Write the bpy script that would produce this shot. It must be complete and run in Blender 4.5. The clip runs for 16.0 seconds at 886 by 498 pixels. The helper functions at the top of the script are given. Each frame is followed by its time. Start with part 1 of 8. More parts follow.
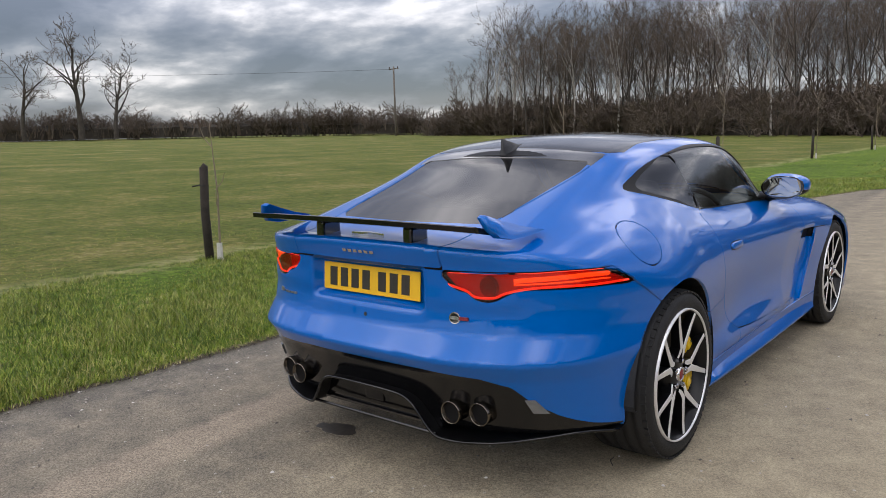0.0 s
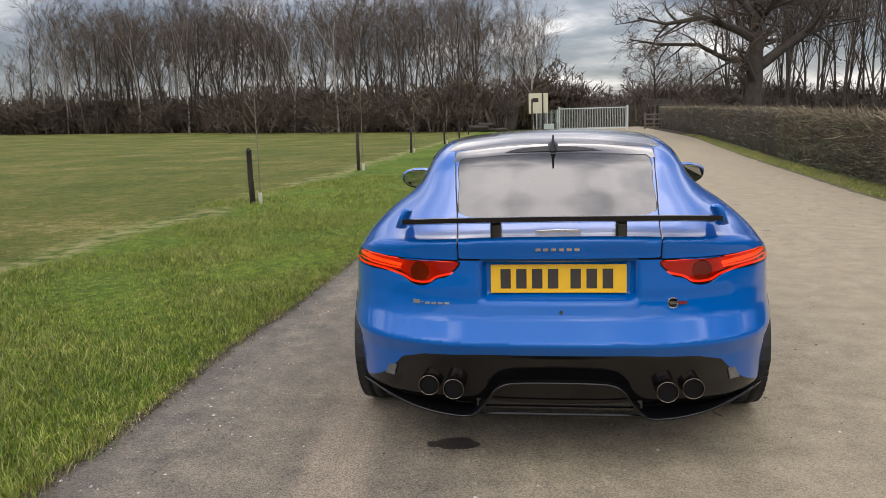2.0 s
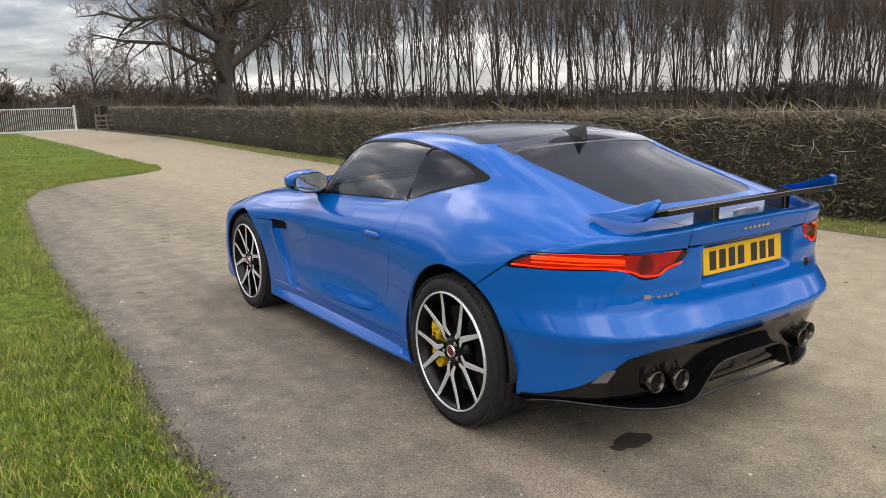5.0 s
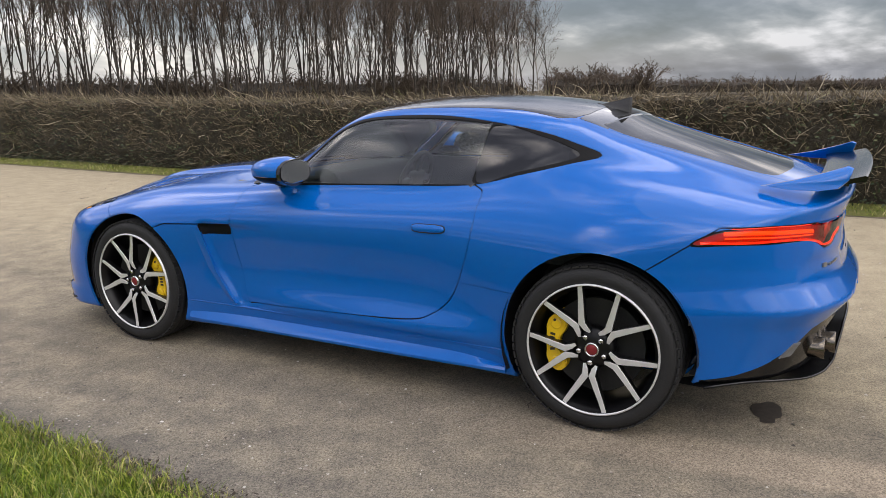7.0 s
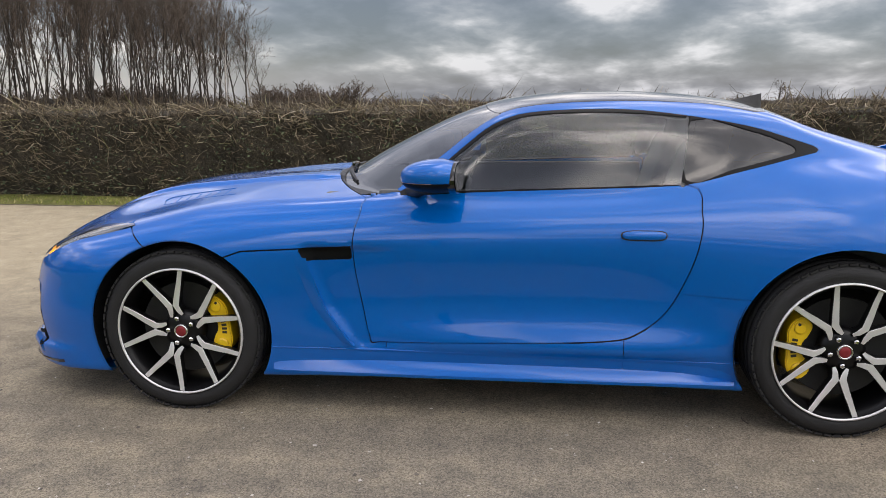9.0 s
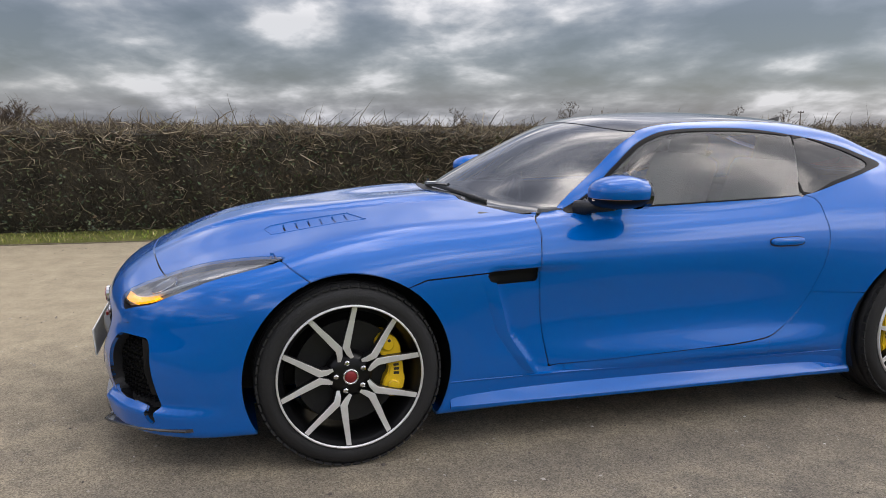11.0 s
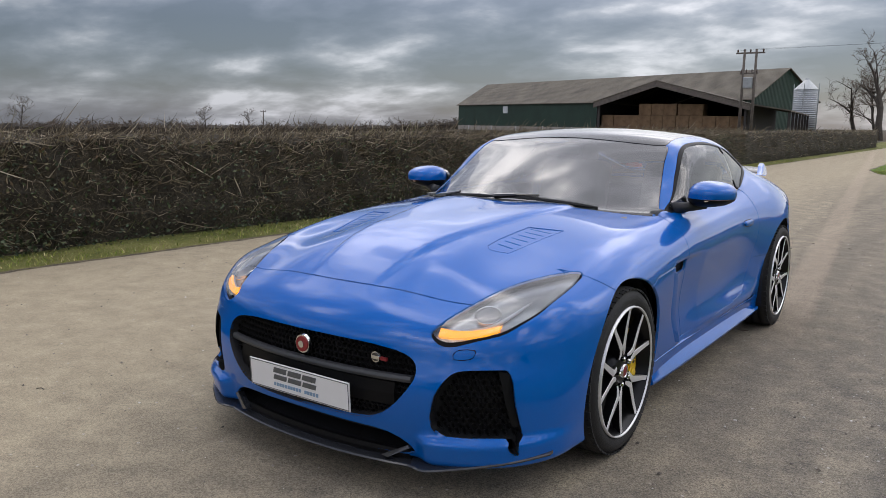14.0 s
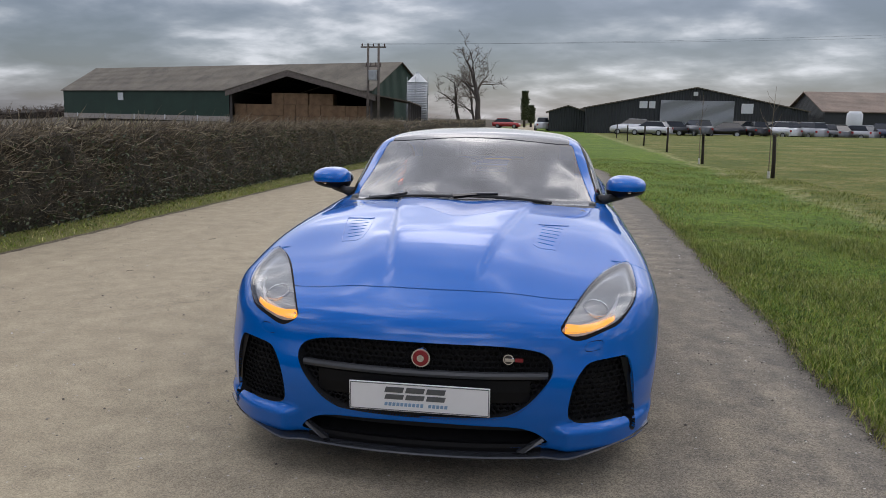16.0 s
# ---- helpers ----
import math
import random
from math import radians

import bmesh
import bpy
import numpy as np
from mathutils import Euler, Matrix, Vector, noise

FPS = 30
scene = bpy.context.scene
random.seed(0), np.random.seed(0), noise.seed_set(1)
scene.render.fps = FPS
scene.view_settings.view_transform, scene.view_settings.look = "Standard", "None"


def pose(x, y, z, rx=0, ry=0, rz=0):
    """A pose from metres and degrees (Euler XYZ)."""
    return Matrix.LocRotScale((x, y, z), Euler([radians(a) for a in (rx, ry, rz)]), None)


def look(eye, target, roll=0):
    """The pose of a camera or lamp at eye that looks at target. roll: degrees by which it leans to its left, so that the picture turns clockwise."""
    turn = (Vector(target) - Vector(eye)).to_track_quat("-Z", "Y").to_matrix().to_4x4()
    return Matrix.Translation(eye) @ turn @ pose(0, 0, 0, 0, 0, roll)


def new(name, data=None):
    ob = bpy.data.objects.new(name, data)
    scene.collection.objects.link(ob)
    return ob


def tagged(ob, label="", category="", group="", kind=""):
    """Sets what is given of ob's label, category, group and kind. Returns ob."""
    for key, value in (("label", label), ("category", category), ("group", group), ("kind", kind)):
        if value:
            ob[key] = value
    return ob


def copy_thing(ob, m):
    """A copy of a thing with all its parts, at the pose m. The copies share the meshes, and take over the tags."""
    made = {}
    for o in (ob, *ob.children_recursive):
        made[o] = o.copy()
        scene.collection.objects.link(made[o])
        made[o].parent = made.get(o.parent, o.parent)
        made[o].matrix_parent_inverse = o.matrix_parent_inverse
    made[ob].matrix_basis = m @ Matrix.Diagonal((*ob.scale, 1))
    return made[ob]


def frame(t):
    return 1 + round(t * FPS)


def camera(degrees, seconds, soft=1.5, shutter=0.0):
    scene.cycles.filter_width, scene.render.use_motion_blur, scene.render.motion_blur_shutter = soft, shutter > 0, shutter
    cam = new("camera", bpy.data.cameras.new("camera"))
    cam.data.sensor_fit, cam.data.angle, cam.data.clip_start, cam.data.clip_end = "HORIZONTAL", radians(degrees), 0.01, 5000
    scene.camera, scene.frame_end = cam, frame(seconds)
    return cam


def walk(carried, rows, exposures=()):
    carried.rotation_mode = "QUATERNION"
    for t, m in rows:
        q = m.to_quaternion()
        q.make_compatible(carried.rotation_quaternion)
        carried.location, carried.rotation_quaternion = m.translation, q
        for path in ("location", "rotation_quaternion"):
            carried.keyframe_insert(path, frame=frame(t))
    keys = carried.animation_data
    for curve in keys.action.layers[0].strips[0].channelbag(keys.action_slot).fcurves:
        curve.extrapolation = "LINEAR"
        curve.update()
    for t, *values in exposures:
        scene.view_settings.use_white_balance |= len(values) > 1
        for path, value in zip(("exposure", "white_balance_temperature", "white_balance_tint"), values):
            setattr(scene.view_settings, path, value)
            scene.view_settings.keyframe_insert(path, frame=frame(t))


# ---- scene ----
cam = camera(59.8, 16.0, soft=0.8)

PATH = [
    (0.0, (2.101, -4.226, 1.338), (0.848, -2.697, 1.039), -1.7),
    (0.5, (1.612, -4.513, 1.359), (0.58, -2.828, 1.051), -1.9),
    (1.0, (1.106, -4.786, 1.373), (0.324, -2.974, 1.055), -2.1),
    (1.5, (0.52, -4.947, 1.37), (0.008, -3.042, 1.041), -1.9),
    (2.0, (-0.068, -5.064, 1.404), (-0.318, -3.109, 1.066), -1.7),
    (2.5, (-0.579, -5.013, 1.392), (-0.596, -3.043, 1.048), -1.6),
    (3.0, (-1.097, -4.923, 1.388), (-0.904, -2.964, 1.038), -1.6),
    (3.5, (-1.581, -4.722, 1.402), (-1.182, -2.795, 1.045), -1.6),
    (4.0, (-2.013, -4.494, 1.42), (-1.391, -2.629, 1.057), -1.7),
    (4.5, (-2.383, -4.301, 1.436), (-1.511, -2.54, 1.062), -1.9),
    (5.1, (-2.841, -3.952, 1.444), (-1.698, -2.332, 1.057), -1.96),
    (5.75, (-3.264, -3.408, 1.434), (-1.865, -2.007, 1.029), -1.82),
    (6.4, (-3.579, -2.77, 1.414), (-1.98, -1.62, 0.994), -1.56),
    (7.0, (-3.746, -2.169, 1.398), (-2.026, -1.243, 0.97), -1.3),
    (7.5, (-3.838, -1.702, 1.39), (-2.036, -0.948, 0.96), -1.1),
    (8.0, (-3.911, -1.196, 1.379), (-2.046, -0.618, 0.945), -0.9),
    (8.5, (-3.877, -0.653, 1.318), (-1.962, -0.249, 0.905), -0.7),
    (9.0, (-3.843, -0.124, 1.306), (-1.895, 0.097, 0.912), -0.4),
    (9.5, (-3.763, 0.347, 1.26), (-1.796, 0.381, 0.896), -0.2),
    (10.0, (-3.681, 0.805, 1.262), (-1.72, 0.636, 0.907), -0.0),
    (10.6, (-3.611, 1.377, 1.259), (-1.664, 0.969, 0.919), 0.27),
    (11.25, (-3.541, 2.008, 1.29), (-1.658, 1.336, 0.952), 0.56),
    (11.9, (-3.387, 2.613, 1.329), (-1.622, 1.687, 0.988), 0.76),
    (12.5, (-3.092, 3.118, 1.344), (-1.484, 1.977, 1.007), 0.8),
    (13.0, (-2.815, 3.55, 1.354), (-1.348, 2.23, 1.028), 0.6),
    (13.5, (-2.437, 3.899, 1.34), (-1.129, 2.422, 1.017), 0.7),
    (14.0, (-2.029, 4.208, 1.331), (-0.893, 2.594, 1.008), 0.9),
    (14.5, (-1.614, 4.423, 1.333), (-0.665, 2.692, 1.008), 0.8),
    (15.0, (-1.25, 4.607, 1.359), (-0.524, 2.772, 1.032), 1.1),
    (15.5, (-0.837, 4.798, 1.376), (-0.348, 2.887, 1.048), 1.2),
    (16.0, (-0.43, 4.907, 1.374), (-0.17, 2.952, 1.039), 1.2),
]
walk(cam, [(t, look(eye, target, roll)) for t, eye, target, roll in PATH],
     exposures=[(0.0, -0.02, 6200, 10), (3.5, 0.16, 6500, 10), (7.0, 0.28, 6500, 10), (9.5, 0.28, 6500, 10), (10.5, 0.2, 6450, 10), (12.5, -0.03, 6250, 10), (14.0, -0.12, 6150, 10), (16.0, -0.24, 6050, 10)])

# ---- world and light ----
SUN_EL, SUN_AZ = 48.0, 185.0
world = bpy.data.worlds.new("overcast")
scene.world = world
world.use_nodes = True


def props_of(node, key, value):
    """The few node settings that are not sockets."""
    if key == "sky_type":
        node.sky_type = value
    elif key == "sun_disc":
        node.sun_disc = value
    elif key == "sun_elevation":
        node.sun_elevation = value
    elif key == "sun_rotation":
        node.sun_rotation = value
    elif key == "feature":
        node.feature = value


class Graph:
    """Small helper to write node trees."""

    def __init__(self, tree):
        self.t = tree
        tree.nodes.clear()

    def n(self, kind, *links, **props):
        node = self.t.nodes.new(kind)
        for k, v in props.items():
            if k in node.inputs:
                node.inputs[k].default_value = v
            else:
                props_of(node, k, v)
        for key, src in links:
            self.t.links.new(src, node.inputs[key])
        return node

    def math(self, op, a, b=None, c=None, clamp=False):
        node = self.t.nodes.new("ShaderNodeMath")
        node.operation, node.use_clamp = op, clamp
        for i, v in enumerate((a, b, c)):
            if v is None:
                continue
            if isinstance(v, (int, float)):
                node.inputs[i].default_value = v
            else:
                self.t.links.new(v, node.inputs[i])
        return node.outputs[0]

    def mix(self, fac, a, b, blend="MIX"):
        node = self.t.nodes.new("ShaderNodeMix")
        node.data_type, node.blend_type = "RGBA", blend
        for sock, v in ((node.inputs[0], fac), (node.inputs[6], a), (node.inputs[7], b)):
            if isinstance(v, (int, float)):
                sock.default_value = v
            elif isinstance(v, tuple):
                sock.default_value = (*v, 1) if len(v) == 3 else v
            else:
                self.t.links.new(v, sock)
        return node.outputs[2]

    def ramp(self, fac, *stops):
        node = self.t.nodes.new("ShaderNodeValToRGB")
        e = node.color_ramp.elements
        while len(e) < len(stops):
            e.new(0.5)
        for el, (p, c) in zip(e, stops):
            el.position = p
            el.color = (*c, 1) if isinstance(c, tuple) else (c, c, c, 1)
        self.t.links.new(fac, node.inputs[0])
        return node.outputs[0]

    def noise(self, vec, scale, detail=4.0, rough=0.55, dist=0.0):
        node = self.n("ShaderNodeTexNoise", Scale=scale, Detail=detail, Roughness=rough, Distortion=dist)
        if vec is not None:
            self.t.links.new(vec, node.inputs["Vector"])
        return node.outputs["Fac"]


g = Graph(world.node_tree)
sky = g.n("ShaderNodeTexSky", sky_type="NISHITA", sun_disc=False, sun_elevation=radians(SUN_EL), sun_rotation=radians(SUN_AZ))
tc = g.n("ShaderNodeTexCoord").outputs["Generated"]
sep = g.n("ShaderNodeSeparateXYZ", ("Vector", tc))
up = g.math("MAXIMUM", sep.outputs[2], 0.0)
den = g.math("ADD", up, 0.24)
flat = g.n("ShaderNodeCombineXYZ", ("X", g.math("DIVIDE", sep.outputs[0], den)), ("Y", g.math("DIVIDE", sep.outputs[1], den)), Z=5.2).outputs[0]
warp = g.n("ShaderNodeMapping", ("Vector", flat))
warp.inputs["Rotation"].default_value = (0, 0, radians(24))
warp.inputs["Scale"].default_value = (0.9, 1.1, 1.0)
big = g.noise(warp.outputs[0], 1.0, 3, 0.5, 0.1)
fine = g.noise(warp.outputs[0], 2.6, 9, 0.52, 0.1)
tall = g.n("ShaderNodeMapping", ("Vector", tc))
tall.inputs["Scale"].default_value = (1.0, 1.0, 3.0)
puff = g.noise(tall.outputs[0], 4.2, 8, 0.55, 0.25)
high = g.ramp(sep.outputs[2], (0.22, 0.0), (0.5, 1.0))
clear = g.ramp(sep.outputs[2], (0.13, 0.0), (0.26, 1.0))
lowpat = g.math("ADD", g.math("MULTIPLY", big, 0.36), g.math("ADD", g.math("MULTIPLY", fine, 0.42), g.math("MULTIPLY", puff, 0.22)))
lowpat = g.math("MULTIPLY_ADD", g.math("SUBTRACT", lowpat, 0.5), 2.1, 0.528)
hipat = g.math("MULTIPLY_ADD", g.math("SUBTRACT", g.noise(tc, 2.8, 5, 0.5, 0.2), 0.5), 1.45, 0.545)
cl = g.math("ADD", g.math("MULTIPLY", lowpat, g.math("SUBTRACT", 1.0, high)), g.math("MULTIPLY", hipat, high))
cloud = g.ramp(cl, (0.38, (0.100, 0.108, 0.130)), (0.48, (0.150, 0.160, 0.188)), (0.55, (0.22, 0.23, 0.255)), (0.62, (0.36, 0.365, 0.375)), (0.73, (0.78, 0.765, 0.74)))
low = g.ramp(sep.outputs[2], (0.0, 1.0), (0.018, 0.85), (0.055, 0.0))
north = g.ramp(g.math("ADD", g.math("MULTIPLY", sep.outputs[1], 0.5), 0.5), (0.52, 0.15), (0.75, 1.0))
band = g.math("MULTIPLY", g.math("MULTIPLY", low, north), g.ramp(g.noise(flat, 0.16, 2, 0.5), (0.42, 0.0), (0.55, 1.0)))
cloud = g.mix(g.math("MULTIPLY", band, 0.6), cloud, (0.62, 0.63, 0.62))
zen = g.math("MULTIPLY", g.ramp(up, (0.12, 0.22), (0.28, 0.72), (1.0, 1.0)), 4.5)
haze = g.ramp(sep.outputs[2], (0.02, 1.0), (0.16, 0.0))
cloud = g.mix(g.math("MULTIPLY", haze, g.math("SUBTRACT", 1.0, north)), cloud, (0.84, 0.92, 1.07), "MULTIPLY")
dim = g.math("MULTIPLY_ADD", north, 0.25, 0.80)
east = g.ramp(sep.outputs[0], (0.45, 1.0), (0.85, 0.88))
dim = g.math("MULTIPLY", dim, east)
zen = g.math("MULTIPLY", zen, g.math("MAXIMUM", dim, clear))
cloud = g.mix(1.0, cloud, g.n("ShaderNodeCombineColor", ("Red", zen), ("Green", zen), ("Blue", zen)).outputs[0], "MULTIPLY")
cloud = g.mix(1.0, cloud, (1.04, 0.978, 0.970), "MULTIPLY")
bg1 = g.n("ShaderNodeBackground", ("Color", cloud), Strength=1.0)
bg2 = g.n("ShaderNodeBackground", ("Color", sky.outputs[0]), Strength=0.03)
add = g.n("ShaderNodeAddShader", (0, bg1.outputs[0]), (1, bg2.outputs[0]))
g.n("ShaderNodeOutputWorld", ("Surface", add.outputs[0]))

sun = new("sun", bpy.data.lights.new("sun", "SUN"))
sun.data.energy, sun.data.angle, sun.data.color = 1.1, radians(100), (1.0, 0.93, 0.83)
a = radians(SUN_AZ)
sun.matrix_basis = look((math.sin(a) * 60, math.cos(a) * 60, 60 * math.tan(radians(SUN_EL))), (0, 0, 0))


# ---- materials ----
def material(name):
    m = bpy.data.materials.new(name)
    m.use_nodes = True
    return m, Graph(m.node_tree)


def finish(gr, color, rough=0.6, metal=0.0, bump=None, bump_dist=0.01, strength=1.0, **extra):
    p = gr.n("ShaderNodeBsdfPrincipled", Metallic=metal)
    for key, v in (("Base Color", color), ("Roughness", rough)):
        if isinstance(v, (int, float)):
            p.inputs[key].default_value = v
        elif isinstance(v, tuple):
            p.inputs[key].default_value = (*v, 1)
        else:
            gr.t.links.new(v, p.inputs[key])
    for key, v in extra.items():
        key = key.replace("_", " ")
        if isinstance(v, (int, float)):
            p.inputs[key].default_value = v
        elif isinstance(v, tuple):
            p.inputs[key].default_value = (*v, 1) if len(v) == 3 else v
        else:
            gr.t.links.new(v, p.inputs[key])
    if bump is not None:
        b = gr.n("ShaderNodeBump", ("Height", bump), Strength=strength, Distance=bump_dist)
        gr.t.links.new(b.outputs[0], p.inputs["Normal"])
    gr.n("ShaderNodeOutputMaterial", ("Surface", p.outputs[0]))
    return p


def simple(name, color, rough=0.6, metal=0.0, vary=0.25, scale=8.0, bump=0.0, **extra):
    """A plain material with mottled colour at two scales and a fine relief."""
    m, gr = material(name)
    co = gr.n("ShaderNodeTexCoord").outputs["Object"]
    n1, n2 = gr.noise(co, scale, 5), gr.noise(co, scale * 9, 4)
    f = gr.math("ADD", gr.math("MULTIPLY", n1, 0.65), gr.math("MULTIPLY", n2, 0.35))
    lo, hi = tuple(c * (1 - vary) for c in color), tuple(min(1, c * (1 + vary)) for c in color)
    col = gr.ramp(f, (0.3, lo), (0.7, hi))
    finish(gr, col, rough, metal, n2 if bump else None, bump or 0.01, **extra)
    return m


def obj_coord(gr):
    return gr.n("ShaderNodeTexCoord").outputs["Object"]


def mat_road():
    m, gr = material("worn_asphalt")
    co = obj_coord(gr)
    grit = gr.noise(co, 240, 3, 0.7)
    agg = gr.n("ShaderNodeTexVoronoi", ("Vector", co), Scale=190.0)
    tone = gr.n("ShaderNodeSeparateColor", ("Color", agg.outputs["Color"])).outputs[0]
    vor = gr.n("ShaderNodeTexVoronoi", ("Vector", co), Scale=46.0)
    mid = gr.noise(co, 5, 6, 0.65)
    sx = gr.n("ShaderNodeMapping", ("Vector", co))
    sx.inputs["Scale"].default_value = (1.1, 0.09, 1)
    streak = gr.noise(sx.outputs[0], 1.3, 4, 0.6)
    base = gr.ramp(gr.math("ADD", gr.math("MULTIPLY", mid, 0.45), gr.math("MULTIPLY", streak, 0.55)),
                   (0.36, (0.145, 0.127, 0.098)), (0.5, (0.212, 0.183, 0.137)), (0.64, (0.312, 0.266, 0.189)))
    # dusty traffic band away from the verge
    x = gr.n("ShaderNodeSeparateXYZ", ("Vector", co)).outputs[0]
    dust = gr.ramp(gr.math("ADD", gr.math("MULTIPLY", x, 0.1), gr.math("MULTIPLY", mid, 0.18)), (0.02, 0.0), (0.25, 1.0))
    base = gr.mix(gr.math("MULTIPLY", dust, 0.8), base, gr.ramp(mid, (0.35, (0.318, 0.268, 0.180)), (0.65, (0.398, 0.338, 0.228))))
    # bare grey stone along the verge, where no wheel brings dust
    edge = gr.ramp(gr.math("SUBTRACT", gr.math("MULTIPLY", x, -0.5), gr.math("MULTIPLY", gr.math("SUBTRACT", mid, 0.5), 0.35)), (0.62, 0.0), (0.92, 1.0))
    base = gr.mix(gr.math("MULTIPLY", edge, 0.75), base, gr.ramp(mid, (0.35, (0.098, 0.090, 0.078)), (0.65, (0.165, 0.150, 0.124))))
    # pale tyre mark that swings out of the bay, and fine crazing on the far lane
    ss = gr.n("ShaderNodeSeparateXYZ", ("Vector", co))
    yy = gr.math("ADD", ss.outputs[1], 2.0)
    line = gr.math("ADD", ss.outputs[0], gr.math("ADD", 0.93, gr.math("MULTIPLY", yy, 0.10)))
    mark = gr.ramp(gr.math("ABSOLUTE", gr.math("ADD", line, gr.math("MULTIPLY", gr.math("SUBTRACT", mid, 0.5), 0.12))), (0.10, 1.0), (0.17, 0.0))
    mark = gr.math("MULTIPLY", mark, gr.ramp(gr.math("ADD", gr.math("MULTIPLY", ss.outputs[1], -0.2), gr.math("MULTIPLY", grit, 0.5)), (0.35, 0.0), (0.6, 0.34)))
    base = gr.mix(mark, base, (0.42, 0.335, 0.245))
    crz = gr.n("ShaderNodeTexVoronoi", ("Vector", co), feature="DISTANCE_TO_EDGE", Scale=9.0)
    crack = gr.math("MULTIPLY", gr.ramp(crz.outputs["Distance"], (0.0, 1.0), (0.025, 0.0)), gr.math("MULTIPLY", gr.ramp(gr.noise(co, 0.6, 3, 0.6), (0.54, 0.0), (0.62, 0.4)), gr.ramp(gr.math("MULTIPLY", ss.outputs[0], 0.2), (0.3, 0.0), (0.42, 1.0))))
    base = gr.mix(crack, base, (0.07, 0.06, 0.05))
    speck = gr.mix(gr.ramp(grit, (0.35, 0.0), (0.65, 1.0)), base, (0.55, 0.55, 0.55), "OVERLAY")
    chips = gr.ramp(vor.outputs["Color"], (0.90, 0.0), (0.94, 1.0))
    near = gr.ramp(vor.outputs["Distance"], (0.25, 1.0), (0.35, 0.0))
    col = gr.mix(gr.math("MULTIPLY", gr.math("MULTIPLY", chips, near), 0.5), speck, (0.55, 0.52, 0.48))
    shade = gr.math("MULTIPLY_ADD", tone, 0.9, 0.55)
    col = gr.mix(gr.math("MULTIPLY_ADD", dust, -0.4, 0.9), col, gr.n("ShaderNodeCombineColor", ("Red", shade), ("Green", shade), ("Blue", shade)).outputs[0], "MULTIPLY")
    h = gr.math("ADD", gr.math("MULTIPLY", grit, 0.6), gr.math("MULTIPLY", vor.outputs["Distance"], -0.5))
    finish(gr, col, 0.9, bump=h, bump_dist=0.006, strength=0.8, Specular_IOR_Level=0.25)
    return m


def mat_ground():
    m, gr = material("grass_and_field")
    co = obj_coord(gr)
    s = gr.n("ShaderNodeSeparateXYZ", ("Vector", co))
    n1, n2, n3 = gr.noise(co, 0.35, 5, 0.6), gr.noise(co, 4.0, 5, 0.65), gr.noise(co, 45, 4, 0.7)
    f = gr.math("ADD", gr.math("MULTIPLY", n1, 0.4), gr.math("ADD", gr.math("MULTIPLY", n2, 0.35), gr.math("MULTIPLY", n3, 0.3)))
    verge = gr.ramp(f, (0.38, (0.044, 0.080, 0.008)), (0.52, (0.102, 0.165, 0.013)), (0.66, (0.175, 0.222, 0.028)))
    n4 = gr.noise(co, 170, 3, 0.7)
    tuft = gr.ramp(gr.noise(co, 15, 5, 0.7), (0.36, 0.40), (0.64, 1.6))
    verge = gr.mix(0.75, verge, gr.ramp(n4, (0.34, 0.42), (0.66, 1.55)), "MULTIPLY")
    st = gr.n("ShaderNodeMapping", ("Vector", co))
    st.inputs["Scale"].default_value = (1.0, 0.05, 1)
    st.inputs["Rotation"].default_value = (0, 0, radians(8))
    rows = gr.noise(st.outputs[0], 0.5, 4, 0.6)
    verge = gr.mix(0.85, verge, tuft, "MULTIPLY")
    ff = gr.math("ADD", gr.math("MULTIPLY", f, 0.93), gr.math("MULTIPLY", rows, 0.05))
    field = gr.ramp(ff, (0.40, (0.054, 0.084, 0.010)), (0.49, (0.100, 0.122, 0.018)), (0.56, (0.165, 0.158, 0.038)), (0.63, (0.29, 0.245, 0.098)))
    edge = gr.math("ADD", s.outputs[0], gr.math("MULTIPLY", gr.math("SUBTRACT", n1, 0.5), 2.0))
    isfield = gr.ramp(gr.math("MULTIPLY_ADD", edge, -1.0, -5.0), (0.0, 0.0), (0.8, 1.0))
    field = gr.mix(0.55, field, tuft, "MULTIPLY")
    col = gr.mix(isfield, verge, field)
    seam = gr.ramp(gr.math("ABSOLUTE", gr.math("ADD", edge, 5.35)), (0.0, 1.0), (0.45, 0.0))
    col = gr.mix(gr.math("MULTIPLY", seam, gr.ramp(n2, (0.40, 0.0), (0.56, 0.75))), col, (0.36, 0.32, 0.15))
    col = gr.mix(gr.ramp(gr.math("MULTIPLY", s.outputs[0], 0.1), (0.3, 0.0), (0.42, 0.8)), col, gr.ramp(f, (0.38, (0.075, 0.078, 0.022)), (0.52, (0.16, 0.155, 0.05)), (0.66, (0.27, 0.235, 0.10))))
    away = gr.ramp(gr.math("MULTIPLY", s.outputs[0], 0.1), (0.72, 0.0), (0.8, 1.0))
    col = gr.mix(away, col, gr.ramp(f, (0.4, (0.045, 0.036, 0.024)), (0.65, (0.10, 0.082, 0.052))))
    bare = gr.ramp(gr.noise(co, 1.1, 5, 0.6), (0.60, 0.0), (0.72, 1.0))
    col = gr.mix(gr.math("MULTIPLY", bare, 0.2), col, (0.17, 0.135, 0.07))
    h = gr.math("ADD", gr.math("MULTIPLY", n3, 0.5), gr.math("MULTIPLY", n2, 0.5))
    finish(gr, col, 0.9, bump=h, bump_dist=0.06, Specular_IOR_Level=0.2)
    return m


